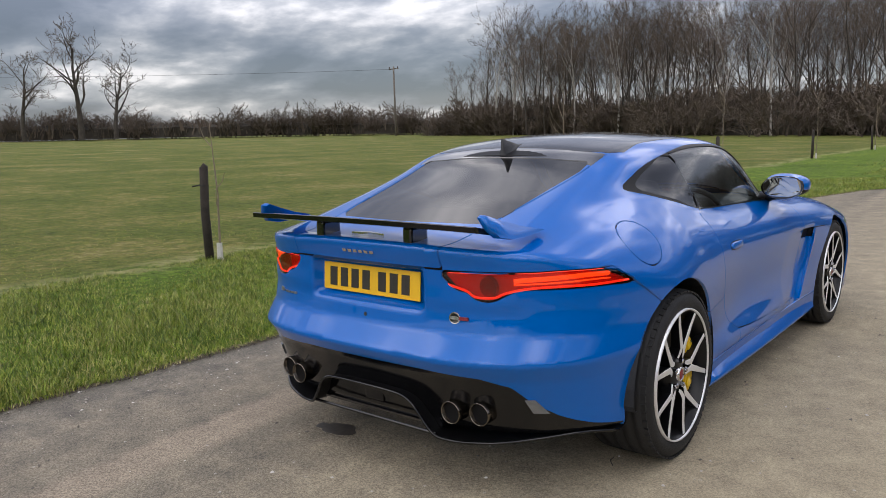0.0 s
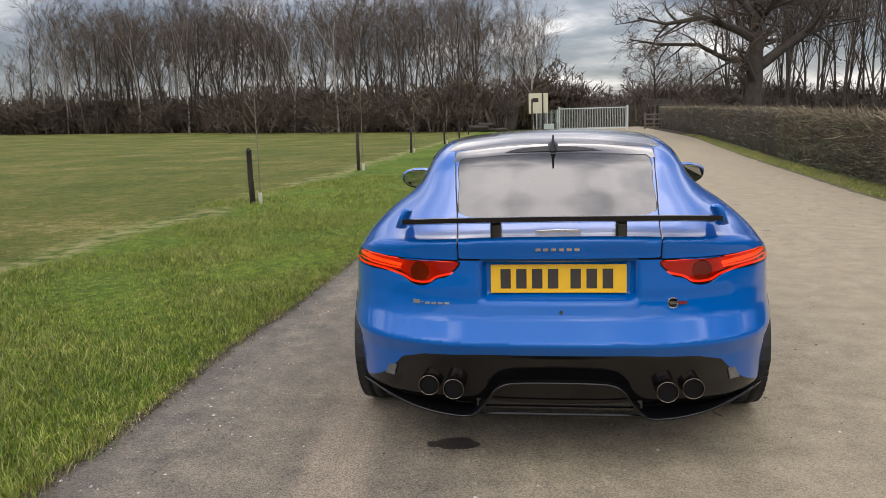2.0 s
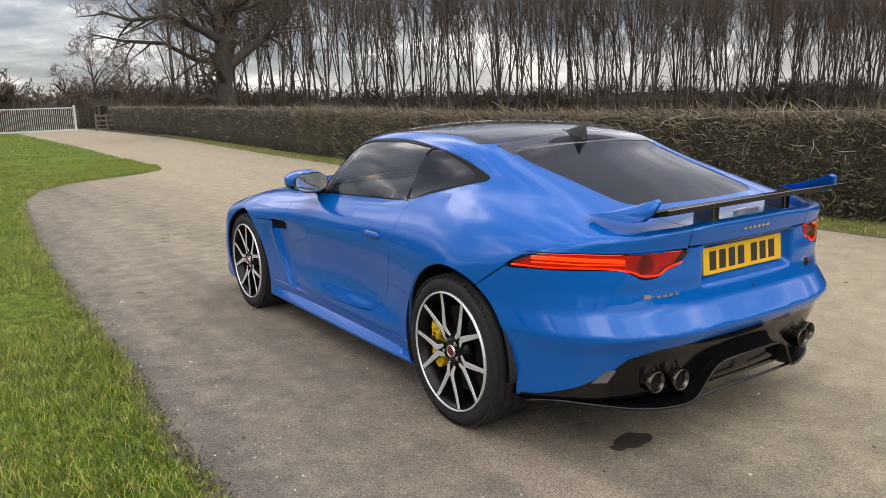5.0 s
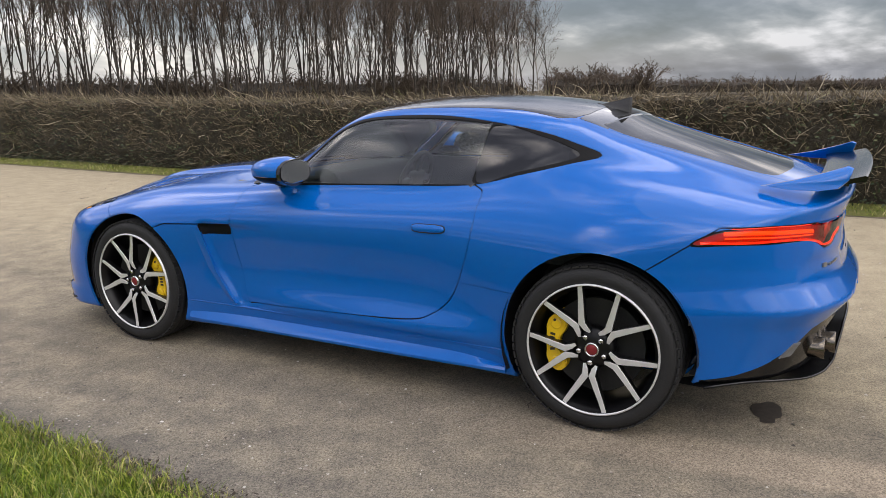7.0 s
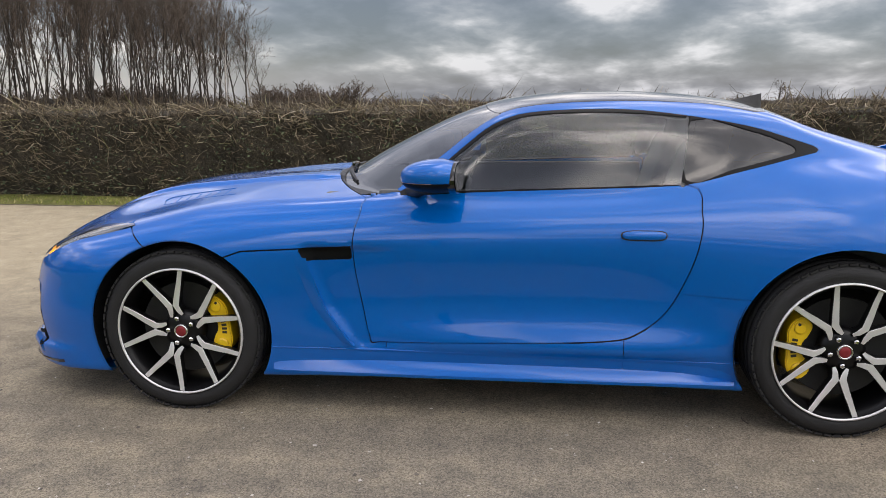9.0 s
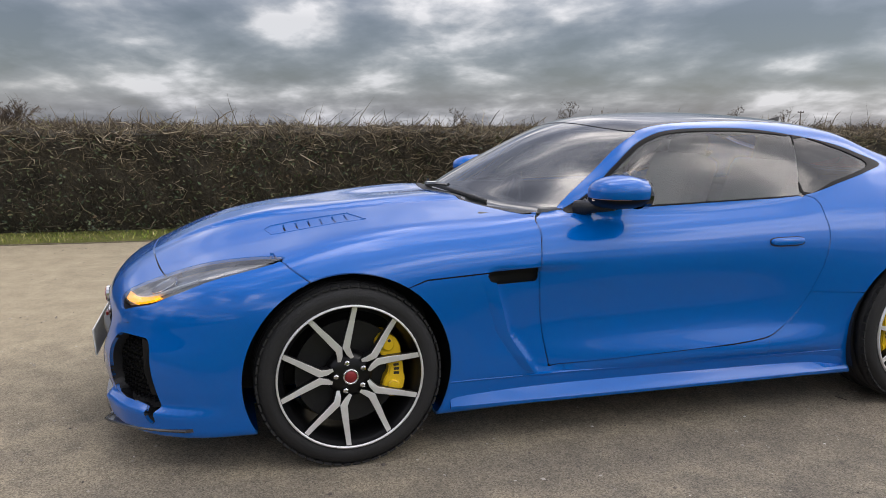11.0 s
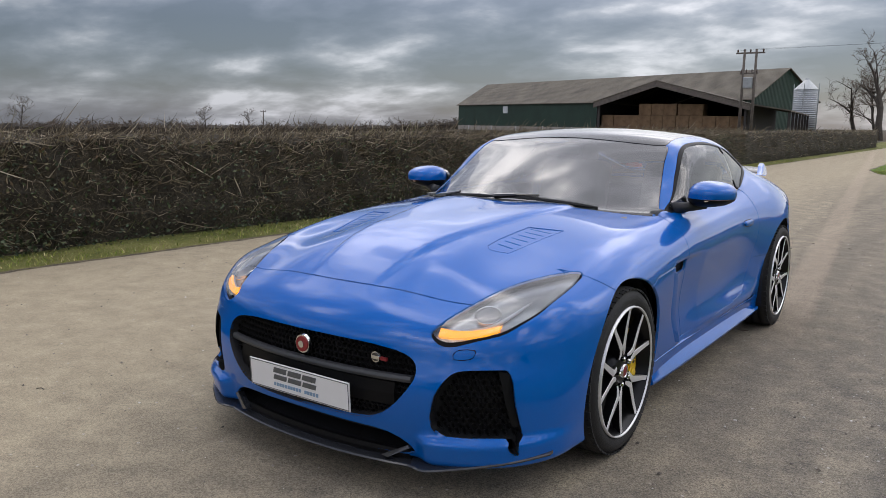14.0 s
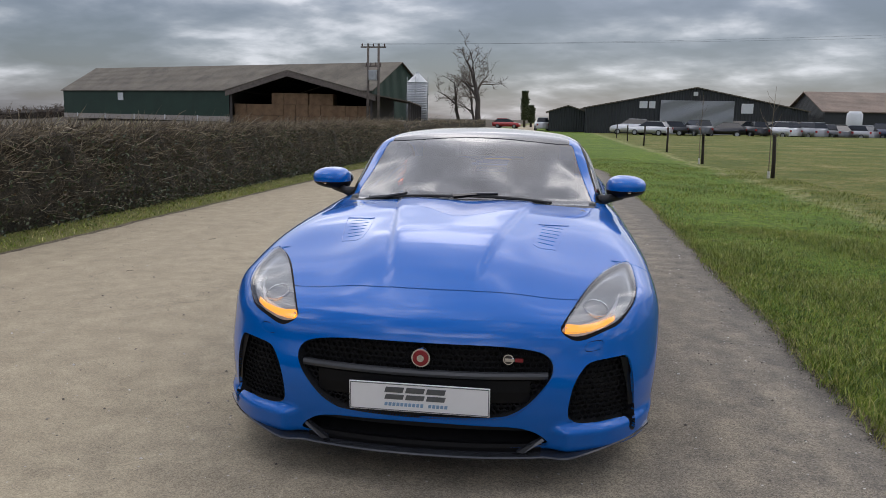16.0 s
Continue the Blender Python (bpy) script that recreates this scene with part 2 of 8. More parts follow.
ROAD, GROUND = mat_road(), mat_ground()
BARK = simple("bark", (0.058, 0.048, 0.038), 0.9, vary=0.5, scale=3, bump=0.02)
BIRCH = simple("pale_bark", (0.36, 0.33, 0.29), 0.85, vary=0.5, scale=2.5, bump=0.01)
TWIG = simple("bare_twigs", (0.1, 0.076, 0.055), 0.9, vary=0.45, scale=0.7)
SCRUB = simple("shaded_scrub", (0.040, 0.033, 0.024), 0.95, vary=0.5, scale=0.8, bump=0.1)
POST = simple("dark_creosoted_post", (0.034, 0.026, 0.020), 0.85, vary=0.5, scale=9, bump=0.01)


# ---- mesh helpers ----
def mesh_object(name, verts, faces, mat, parent=None, label="", smooth=True):
    me = bpy.data.meshes.new(name)
    me.from_pydata([tuple(map(float, v)) for v in verts], [], [tuple(map(int, f)) for f in faces])
    me.validate()
    if smooth:
        me.shade_smooth()
    if mat:
        me.materials.append(mat)
    ob = new(name, me)
    if parent:
        ob.parent = parent
    if label:
        ob["label"] = label
    return ob


def part(name, bm, mat, parent, label="", smooth=False):
    """Links a bmesh as one mesh object under a thing or a part."""
    me = bpy.data.meshes.new(name)
    bm.normal_update()
    bm.to_mesh(me)
    bm.free()
    if smooth:
        me.shade_smooth()
    if mat:
        me.materials.append(mat)
    ob = new(name, me)
    ob.parent = parent
    if label:
        ob["label"] = label
    return ob


def thing(name, label, category, at=(0, 0, 0), rz=0.0, group=""):
    ob = new(name)
    ob.matrix_basis = pose(*at, 0, 0, rz)
    return tagged(ob, label, category, group)


def box(bm, lo, hi, bevel=0.0, m=None):
    r = bmesh.ops.create_cube(bm, size=1.0)
    vs = r["verts"]
    for v in vs:
        v.co = Vector([lo[i] + (v.co[i] + 0.5) * (hi[i] - lo[i]) for i in range(3)])
    if m is not None:
        bmesh.ops.transform(bm, matrix=m, verts=vs)
    if bevel:
        es = list({e for v in vs for e in v.link_edges})
        bmesh.ops.bevel(bm, geom=es, offset=bevel, segments=2, affect="EDGES", profile=0.6)


def tube(bm, points, radii, sides=8, cap=True):
    """A tapered tube along points."""
    pts = [Vector(p) for p in points]
    if isinstance(radii, (int, float)):
        radii = [radii] * len(pts)
    rings = []
    ref = None
    for i, p in enumerate(pts):
        d = (pts[min(i + 1, len(pts) - 1)] - pts[max(i - 1, 0)]).normalized()
        if ref is None:
            ref = d.orthogonal().normalized()
        ref = (ref - d * ref.dot(d)).normalized()
        b = d.cross(ref)
        rings.append([bm.verts.new(p + (ref * math.cos(2 * math.pi * k / sides) + b * math.sin(2 * math.pi * k / sides)) * radii[i]) for k in range(sides)])
    for r0, r1 in zip(rings, rings[1:]):
        for k in range(sides):
            bm.faces.new((r0[k], r0[(k + 1) % sides], r1[(k + 1) % sides], r1[k]))
    if cap:
        bm.faces.new(rings[0][::-1])
        bm.faces.new(rings[-1])


# ---- ground and road ----
def lerp_table(tab, y):
    return float(np.interp(y, [p[0] for p in tab], [p[1] for p in tab]))


LEFT_EDGE = [(-160, 1.6), (-47, 1.4), (-25, 1.25), (-22.5, 0.7), (-20.5, -0.6), (-19, -1.65), (-17, -2.0), (-8, -2.12), (-2, -2.03), (4, -1.9), (8, -1.68),
             (10, -1.5), (12.1, -1.08), (13.4, -0.25), (14.5, 1.4), (15.2, 2.0), (16.5, 2.2), (19.5, 2.25), (30, 2.66), (60, 3.3), (160, 9)]
RIGHT_EDGE = [(-160, 5.2), (-60, 4.4), (-15, 4.45), (0, 4.75), (8, 5.0), (18, 5.85), (36, 7.75), (65, 8.9), (160, 13)]


def rise(x, y):
    """The land leans: it rises over the open field and falls away behind the hedge."""
    if x > 9:
        return -0.0165 * (x - 9) * max(0.0, min(1.0, (y / x + 1.6) / 0.4))
    return 2.0 * max(0.0, min(1.0, (-x - 12) / 130))


def build_ground():
    ys = [-2500, -900, -400, -200] + list(np.arange(-160, -30, 6.0)) + list(np.arange(-30, 24, 0.4)) + list(np.arange(24, 160, 5.0)) + [200, 400, 900, 2500]
    offs = [0, 0.04, 0.1, 0.2, 0.4, 0.7, 1.1, 1.6, 2.2, 3, 4, 6, 9, 14, 22, 34, 55, 90, 140, 250, 600, 2500]
    V, F, RV, RF = [], [], [], []
    ncol = len(offs) * 2
    nr = 9
    for j, y in enumerate(ys):
        wob = 0.05 * noise.noise((0, y * 0.9, 3)) + 0.035 * noise.noise((0, y * 4.0, 3))
        wob2 = 0.05 * noise.noise((9, y * 0.8, 3)) + 0.03 * noise.noise((9, y * 4.0, 3))
        xl, xr = lerp_table(LEFT_EDGE, y) + wob, lerp_table(RIGHT_EDGE, y) + wob2
        for o in offs[::-1]:
            x = xl - o
            z = rise(x, y) + 0.035 * min(1, o / 0.25) * (1 if o < 30 else 0) + (0.03 * noise.noise((x * 0.7, y * 0.7, 0)) if 0.1 < o < 30 else 0) - 0.012 * (o == 0)
            V.append((x, y, z))
        for o in offs:
            x = xr + o
            z = rise(x, y) + 0.03 * min(1, o / 0.25) * (1 if o < 30 else 0) + (0.03 * noise.noise((x * 0.7, y * 0.7, 0)) if 0.1 < o < 30 else 0) - 0.012 * (o == 0)
            V.append((x, y, z))
        for k in range(nr):
            t = k / (nr - 1)
            RV.append((xl + (xr - xl) * t, y, 0.0))
    for j in range(len(ys) - 1):
        for i in range(ncol - 1):
            a0 = j * ncol + i
            F.append((a0, a0 + 1, a0 + ncol + 1, a0 + ncol))
        for k in range(nr - 1):
            a0 = j * nr + k
            RF.append((a0, a0 + 1, a0 + nr + 1, a0 + nr))
    ob = mesh_object("ground", V, F, GROUND)
    tagged(ob, "bright green verge and pale stubbly winter field", "grass", kind="structure")
    rd = mesh_object("road", RV, RF, ROAD)
    tagged(rd, "worn grey-brown asphalt farm road with loose grit", "road", kind="structure")


build_ground()


# ---- trees ----
def grow(seed, height, spread=0.35, levels=4, trunk_r=0.16, fork=0.35, upward=0.5, twig_r=0.012, split=(3, 5), crook=0.12, limbs=()):
    """Branch segments of a bare tree: (points, radii, level)."""
    rnd = random.Random(seed)
    out = []

    def branch(p, d, length, r, level):
        n = 5 if level < 2 else 3 if level == 2 else 2 if level == 3 else 1
        pts, rad = [p], [r]
        for i in range(n):
            d = (d + Vector((rnd.uniform(-1, 1), rnd.uniform(-1, 1), rnd.uniform(-0.6, 1) * upward)) * crook * (1 + level * 0.5)).normalized()
            p = p + d * (length / n)
            pts.append(p)
            rad.append(max(twig_r * 0.5, r * (1 - 0.8 * (i + 1) / n)))
        out.append((pts, rad, level))
        sprout(pts, rad, length, level, n)

    def sprout(pts, rad, length, level, n):
        if level >= levels:
            return
        kids = rnd.randint(*split) + (5 if level == 0 else 0) + (2 if level == levels - 1 else 0)
        for k in range(kids):
            t = fork + (1 - fork) * (k + rnd.random()) / kids if level == 0 else 0.2 + 0.8 * (k + rnd.random()) / kids
            i = min(int(t * n), n - 1)
            q = pts[i].lerp(pts[i + 1], t * n - i)
            dd = (pts[i + 1] - pts[i]).normalized()
            side = dd.orthogonal().normalized()
            side.rotate(Matrix.Rotation(rnd.uniform(0, 6.283), 3, dd))
            ang = rnd.uniform(0.6, 1.2) * (spread * 2.2)
            nd = (dd * math.cos(ang) + side * math.sin(ang) + Vector((0, 0, 0.25 * upward))).normalized()
            ln = length * rnd.uniform(0.38, 0.62) * (1.15 - 0.5 * t if level == 0 else 1)
            branch(q, nd, ln, max(twig_r, rad[i] * rnd.uniform(0.45, 0.65)), level + 1)

    for line, radii in limbs:
        # given limbs, from which the smaller branches spring
        pts = [Vector(q) for q in line]
        out.append((pts, list(radii), 0))
        sprout(pts, list(radii), height, 0, len(pts) - 1)
    if limbs:
        return out
    branch(Vector((0, 0, -0.1)), Vector((rnd.uniform(-0.05, 0.05), rnd.uniform(-0.05, 0.05), 1)), height, trunk_r, 0)
    return out


def tree_meshes(segs, bark, twig=None):
    """Two meshes: trunk with its main limbs, and the crown of fine branches."""
    res = []
    for lo, hi, mat, nm in ((0, 1, bark, "trunk"), (2, 9, twig or TWIG, "crown")):
        V, F = [], []
        for pts, rad, lv in segs:
            if not lo <= lv <= hi:
                continue
            sides = 7 if lv == 0 else 5 if lv == 1 else 3
            base = len(V)
            if lv >= 4:
                # a twig: a slim three-sided spike
                d = (pts[1] - pts[0]).normalized()
                ref = d.orthogonal().normalized()
                b = d.cross(ref)
                V += [pts[0] + (ref * math.cos(q) + b * math.sin(q)) * rad[0] for q in (0, 2.094, 4.189)] + [pts[1]]
                F += [(base, base + 1, base + 3), (base + 1, base + 2, base + 3), (base + 2, base, base + 3)]
                continue
            ref = None
            for i, p in enumerate(pts):
                d = (pts[min(i + 1, len(pts) - 1)] - pts[max(i - 1, 0)]).normalized()
                ref = d.orthogonal().normalized() if ref is None else (ref - d * ref.dot(d)).normalized()
                b = d.cross(ref)
                for k in range(sides):
                    an = 6.2832 * k / sides
                    V.append(p + (ref * math.cos(an) + b * math.sin(an)) * rad[i])
            for i in range(len(pts) - 1):
                for k in range(sides):
                    a0, a1 = base + i * sides + k, base + i * sides + (k + 1) % sides
                    F.append((a0, a1, a1 + sides, a0 + sides))
        me = bpy.data.meshes.new(nm)
        me.from_pydata([tuple(v) for v in V], [], F)
        me.shade_smooth()
        me.materials.append(mat)
        res.append((nm, me))
    return res


def plant(name, meshes, at, rz, scale, label, category="tree", group=""):
    ob = new(name)
    ob.matrix_basis = pose(*at, 0, 0, rz) @ Matrix.Scale(scale, 4)
    for nm, me in meshes:
        o = new(nm, me)
        o.parent = ob
    return tagged(ob, label, category, group)


def build_trees():
    rnd = random.Random(5)
    wood = [tree_meshes(grow(10 + i, 10.6, 0.27, 5, 0.125, 0.30, 0.5, 0.0095, (3, 4), 0.09), BARK if i % 3 else BIRCH) for i in range(6)]
    row = [tree_meshes(grow(40 + i, 11.2, 0.19, 5, 0.10, 0.10, 0.8, 0.013, (3, 4), 0.08), BARK) for i in range(5)]
    # wood beyond the field
    for k in range(150):
        t = rnd.random()
        depth = rnd.random() ** 1.5 * 26
        x = -66 + 66 * t + rnd.uniform(-1, 1)
        y = 82 - 20 * t ** 2.2 + depth + rnd.uniform(-1, 1)
        h = (0.92 + 0.22 * rnd.random()) * (0.8 if t > 0.9 else 1) * (0.7 if t < 0.06 else 1)
        plant("birch_tree" if k % 3 == 0 else "bare_tree", wood[k % 6], (x, y, rise(x, y)), rnd.uniform(0, 360), h,
              "leafless slender birch in a winter wood" if k % 3 == 0 else "leafless slender tree in a winter wood", group="trees of the wood")
    # tall screen of trees behind the hedge
    for k in range(150):
        t = (k % 50) / 49
        x, y = 16 + 84 * t + rnd.uniform(-0.8, 0.8), 58 - 21 * t + (k // 50) * 3.6 + rnd.uniform(-0.8, 0.8)
        h = (0.95 + 0.16 * rnd.random()) * (0.7 + 0.3 * min(1, (1 - t) * 8) ** 0.6)
        plant("screen_tree", wood[k % 6] if t > 0.9 else row[k % 5], (x, y, rise(x, y)), rnd.uniform(0, 360), h - rise(x, y) / 11.5, "tall leafless tree in a dense screen behind the hedge", group="trees of the screen")
    # single trees
    limbs = ((((0, 0, -0.1), (0, 0, 1.6), (0.05, 0, 3.0), (0.1, 0, 4.2), (0.05, 0.1, 5.8), (0.2, 0, 7.5), (0.1, 0.1, 9.2)), (0.56, 0.48, 0.43, 0.33, 0.26, 0.17, 0.06)),
             (((0.1, 0, 3.1), (1.2, 0.2, 3.9), (2.4, 0.4, 4.7), (3.0, 0.5, 5.6), (3.4, 0.3, 7.2), (3.9, 0.2, 8.4)), (0.31, 0.27, 0.23, 0.18, 0.12, 0.05)),
             (((2.3, 0.4, 4.6), (3.1, 0.6, 4.8), (3.7, 0.7, 5.4), (3.9, 0.8, 6.6)), (0.15, 0.11, 0.08, 0.04)),
             (((0, 0, 4.4), (-1.0, -0.3, 4.9), (-2.4, -0.6, 5.4), (-4.0, -0.5, 5.2), (-5.3, -0.5, 5.5)), (0.24, 0.2, 0.15, 0.1, 0.04)),
             (((-0.1, 0, 3.4), (-1.2, 0.3, 3.6), (-2.4, 0.5, 4.3), (-4.2, 0.6, 4.4), (-5.5, 0.8, 4.7)), (0.17, 0.14, 0.11, 0.08, 0.03)),
             (((0, 0, 5.4), (-0.9, 0.2, 6.4), (-2.2, 0.3, 7.3), (-3.6, 0.2, 7.8)), (0.2, 0.16, 0.11, 0.05)),
             (((0, 0, 4.8), (0.3, -1.5, 5.8), (0.2, -3.0, 6.6)), (0.18, 0.13, 0.06)),
             (((0, 0, 5.0), (0.2, 1.6, 6.0), (0.1, 3.2, 6.8)), (0.18, 0.13, 0.06)))
    oak = tree_meshes(grow(77, 4.3, 0.46, 3, 0.3, 0.12, 0.3, 0.010, (6, 7), 0.2, [(q, [w * 0.85 for w in r]) for q, r in limbs]), BARK)
    plant("oak_tree", oak, (10.2, 34.5, 0), 0, 1.05, "gnarled leafless oak standing behind the hedge")
    for i, (x, y, s, h) in enumerate(((-120.1, 55.5, 1.75, 0), (-123.4, 48.2, 1.35, 1), (-117.8, 60.0, 1.35, 2), (-131, 41, 1.3, 3))):
        plant("field_tree", tree_meshes(grow(90 + i, 8, 0.42, 4, 0.3, 0.3, 0.4, 0.02, (3, 5), 0.18), BARK), (x, y, 2), 40 * i, s, "leafless field tree in the far hedgerow")
    far = tree_meshes(grow(99, 7, 0.42, 4, 0.22, 0.25, 0.5, 0.022, (3, 5), 0.16), BARK)
    for az, d, s in ((107.6, 190, 0.62), (115.4, 190, 0.95), (127.2, 200, 0.82), (130.2, 205, 0.75), (92.5, 300, 0.8), (88, 330, 0.6), (97.5, 330, 0.8), (107.0, 260, 1.0), (173.6, 112, 1.05),
                     (10.2, 72, 0.9), (8.5, 82, 0.7), (12.5, 80, 0.8)):
        a = radians(az)
        plant("distant_tree", far, (-2 + d * math.sin(a), 1 + d * math.cos(a), rise(-2 + d * math.sin(a), 1 + d * math.cos(a))), az * 7, s, "small leafless tree on the skyline")
    gn = tree_meshes(grow(123, 7.5, 0.5, 4, 0.33, 0.3, 0.35, 0.02, (3, 4), 0.24), BARK)
    plant("dead_oak", gn, (9.3, -104, 0), 60, 1.45, "bare crooked oak beside the farm lane")
    plant("dead_oak", gn, (12.5, -106.3, 0), 200, 0.95, "smaller bare crooked oak beside the farm lane")
    return wood


def scrub(name, pts, height, depth, label, seed, step=0.6, twigs=14, mat=None, rough=0.35, tw=0.02, stuff=True):
    """A belt of leafless undergrowth along a line: ragged core and upright twigs."""
    rnd = random.Random(seed)
    V, F = [], []
    for (x0, y0, z0), (x1, y1, z1) in zip(pts, pts[1:]):
        L = math.hypot(x1 - x0, y1 - y0)
        nx, ny = -(y1 - y0) / L, (x1 - x0) / L
        for i in range(int(L / step)):
            for k in range(twigs):
                t = (i + rnd.random()) * step / L
                o = rnd.uniform(-0.5, 0.5) * depth
                x, y, z = x0 + (x1 - x0) * t + nx * o, y0 + (y1 - y0) * t + ny * o, z0 + (z1 - z0) * t
                z += min(0.0, rise(x, y))
                big = 0.6 + 0.4 * (0.5 + 0.5 * noise.noise((x * 0.12, y * 0.12, seed)))
                h = height * big * rnd.uniform(0.35, 1.0)
                lean = Vector((rnd.uniform(-1, 1), rnd.uniform(-1, 1), 0)) * rough * h
                b = len(V)
                w = tw * rnd.uniform(0.6, 1.6) * (1 + 4 * rnd.random() ** 3)
                zb = z + rnd.uniform(0, 0.4) * h
                m = Vector((x, y, zb)) + lean * 0.5 + Vector((0, 0, (h - zb + z) * 0.55))
                e = Vector((x, y, z + h)) + lean
                an = rnd.uniform(0, 3.14)
                sx, sy = math.cos(an) * w, math.sin(an) * w
                V += [(x - sx, y - sy, zb), (x + sx, y + sy, zb), (m.x + sx * 0.7, m.y + sy * 0.7, m.z), (m.x - sx * 0.7, m.y - sy * 0.7, m.z), tuple(e)]
                F += [(b, b + 1, b + 2, b + 3), (b + 3, b + 2, b + 4)]
    ob = mesh_object(name, V, F, mat or TWIG, smooth=False)
    # ragged core, its dark colour standing in for shade among the twigs
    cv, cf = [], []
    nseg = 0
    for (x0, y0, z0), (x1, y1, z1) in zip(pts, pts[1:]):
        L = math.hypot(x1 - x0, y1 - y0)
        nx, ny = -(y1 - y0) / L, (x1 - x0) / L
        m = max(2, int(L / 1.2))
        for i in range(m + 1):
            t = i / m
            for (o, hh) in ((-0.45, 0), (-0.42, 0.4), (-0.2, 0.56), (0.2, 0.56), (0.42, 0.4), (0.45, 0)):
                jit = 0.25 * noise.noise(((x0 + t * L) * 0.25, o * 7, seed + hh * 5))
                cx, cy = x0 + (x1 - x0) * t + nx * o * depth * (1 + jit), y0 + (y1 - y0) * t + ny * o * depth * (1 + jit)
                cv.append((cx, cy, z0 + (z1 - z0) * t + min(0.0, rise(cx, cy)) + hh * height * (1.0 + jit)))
            if i:
                b = len(cv) - 12
                for c in range(5):
                    cf.append((b + c, b + c + 1, b + c + 7, b + c + 6))
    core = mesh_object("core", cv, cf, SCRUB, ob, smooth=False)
    return tagged(ob, label, "bushes", kind="stuff")


WOOD = build_trees()


def shrub_mesh(seed):
    """A leafless many-stemmed shrub about one unit high."""
    rnd = random.Random(seed)
    V, F = [], []
    for s in range(7):
        segs = grow(seed * 31 + s, rnd.uniform(0.55, 0.95), 0.34, 3, 0.012, 0.12, 0.6, 0.0045, (3, 4), 0.2)
        m = pose(rnd.uniform(-0.28, 0.28), rnd.uniform(-0.28, 0.28), 0, rnd.uniform(-26, 26), rnd.uniform(-26, 26), rnd.uniform(0, 360))
        for pts, rad, lv in segs:
            base = len(V)
            if lv >= 2:
                r = rad[0] * 1.5
                V += [m @ (pts[0] + Vector((math.cos(q) * r, math.sin(q) * r, 0.2 * r * q))) for q in (0, 2.094, 4.189)] + [m @ pts[-1]]
                F += [(base, base + 1, base + 3), (base + 1, base + 2, base + 3), (base + 2, base, base + 3)]
                continue
            for i, p in enumerate(pts):
                r = rad[i] * 1.3
                for k in range(3):
                    an = 2.0944 * k + i
                    V.append(m @ (p + Vector((math.cos(an) * r, math.sin(an) * r, 0.3 * r * k))))
            for i in range(len(pts) - 1):
                for k in range(3):
                    a0, a1 = base + i * 3 + k, base + i * 3 + (k + 1) % 3
                    F.append((a0, a1, a1 + 3, a0 + 3))
    me = bpy.data.meshes.new("shrub")
    me.from_pydata([tuple(v) for v in V], [], F)
    me.materials.append(TWIG)
    return me


SHRUBS = [shrub_mesh(k) for k in range(200, 205)]


def shrub_belt(line, n, depth, h0, h1, label, group, seed, wide=1.5):
    rnd = random.Random(seed)
    L = [math.dist(a[:2], b[:2]) for a, b in zip(line, line[1:])]
    for k in range(n):
        d = (k + rnd.random()) / n * sum(L)
        i = 0
        while i < len(L) - 1 and d > L[i]:
            d -= L[i]
            i += 1
        a, b = Vector(line[i]), Vector(line[i + 1])
        t = (b - a).normalized()
        p = a + t * d + Vector((-t.y, t.x, 0)) * rnd.uniform(-0.5, 0.5) * depth
        h = rnd.uniform(h0, h1)
        ob = new("shrub", SHRUBS[k % len(SHRUBS)])
        ob.matrix_basis = pose(p.x, p.y, p.z + min(0.0, rise(p.x, p.y)) - 0.05, 0, 0, rnd.uniform(0, 360)) @ Matrix.Diagonal((h * wide, h * wide, h, 1))
        tagged(ob, label, "shrub", group)


shrub_belt([(-150, 30, 2), (-126, 58, 2), (-98, 90, 1.6), (-62, 104, 1)], 80, 7, 2.6, 5.6, "leafless thorn shrub in the far hedgerow", "shrubs of the far hedgerow", 1)
shrub_belt([(-72, 90, 0.6), (-40, 86, 0.2), (-14, 74, 0), (-1, 66, 0)], 110, 16, 2.6, 6.4, "dark leafless shrub at the edge of the wood", "shrubs of the wood", 2)
shrub_belt([(-3, 78, 0), (12, 76, 0), (26, 66, 0)], 34, 8, 2.8, 5.2, "leafless thorn shrub behind the gate", "shrubs behind the gate", 3)
shrub_belt([(14, 66, 0), (58, 55, 0), (100, 43, 0)], 60, 8, 2.4, 4.2, "low leafless shrub under the screen of trees", "shrubs under the screen", 4)
shrub_belt([(172, 64, 0), (180, 42, 0)], 16, 14, 4.5, 7.5, "rounded leafless shrub on the skyline", "shrubs of the skyline copse", 5)
shrub_belt([(205, 62, 0), (260, -20, 0), (200, -180, 0), (120, -260, 0)], 80, 10, 2.5, 5.0, "faint leafless shrub along the skyline", "shrubs of the skyline", 6, 2.4)
scrub("far_hedgerow", [(-150, 30, 2), (-126, 58, 2), (-98, 90, 1.6), (-68, 102, 1)], 3.8, 7, "overgrown leafless hedgerow at the far side of the field", 1, 0.5, 26, tw=0.05)
scrub("wood_undergrowth", [(-72, 92, 1), (-40, 90, 0.4), (-12, 78, 0), (2, 70, 0)], 5.2, 18, "dark leafless undergrowth beneath the wood", 2, 0.4, 34, tw=0.04)
scrub("gate_thicket", [(-2, 74, 0), (12, 72, 0), (26, 62, 0)], 4.4, 8, "dense leafless thicket behind the gate", 3, 0.5, 24, tw=0.04)
scrub("screen_undergrowth", [(14, 66, 0), (58, 55, 0), (100, 43, 0)], 3.6, 9, "low tangled scrub under the screen of trees", 4, 0.4, 24, tw=0.04)
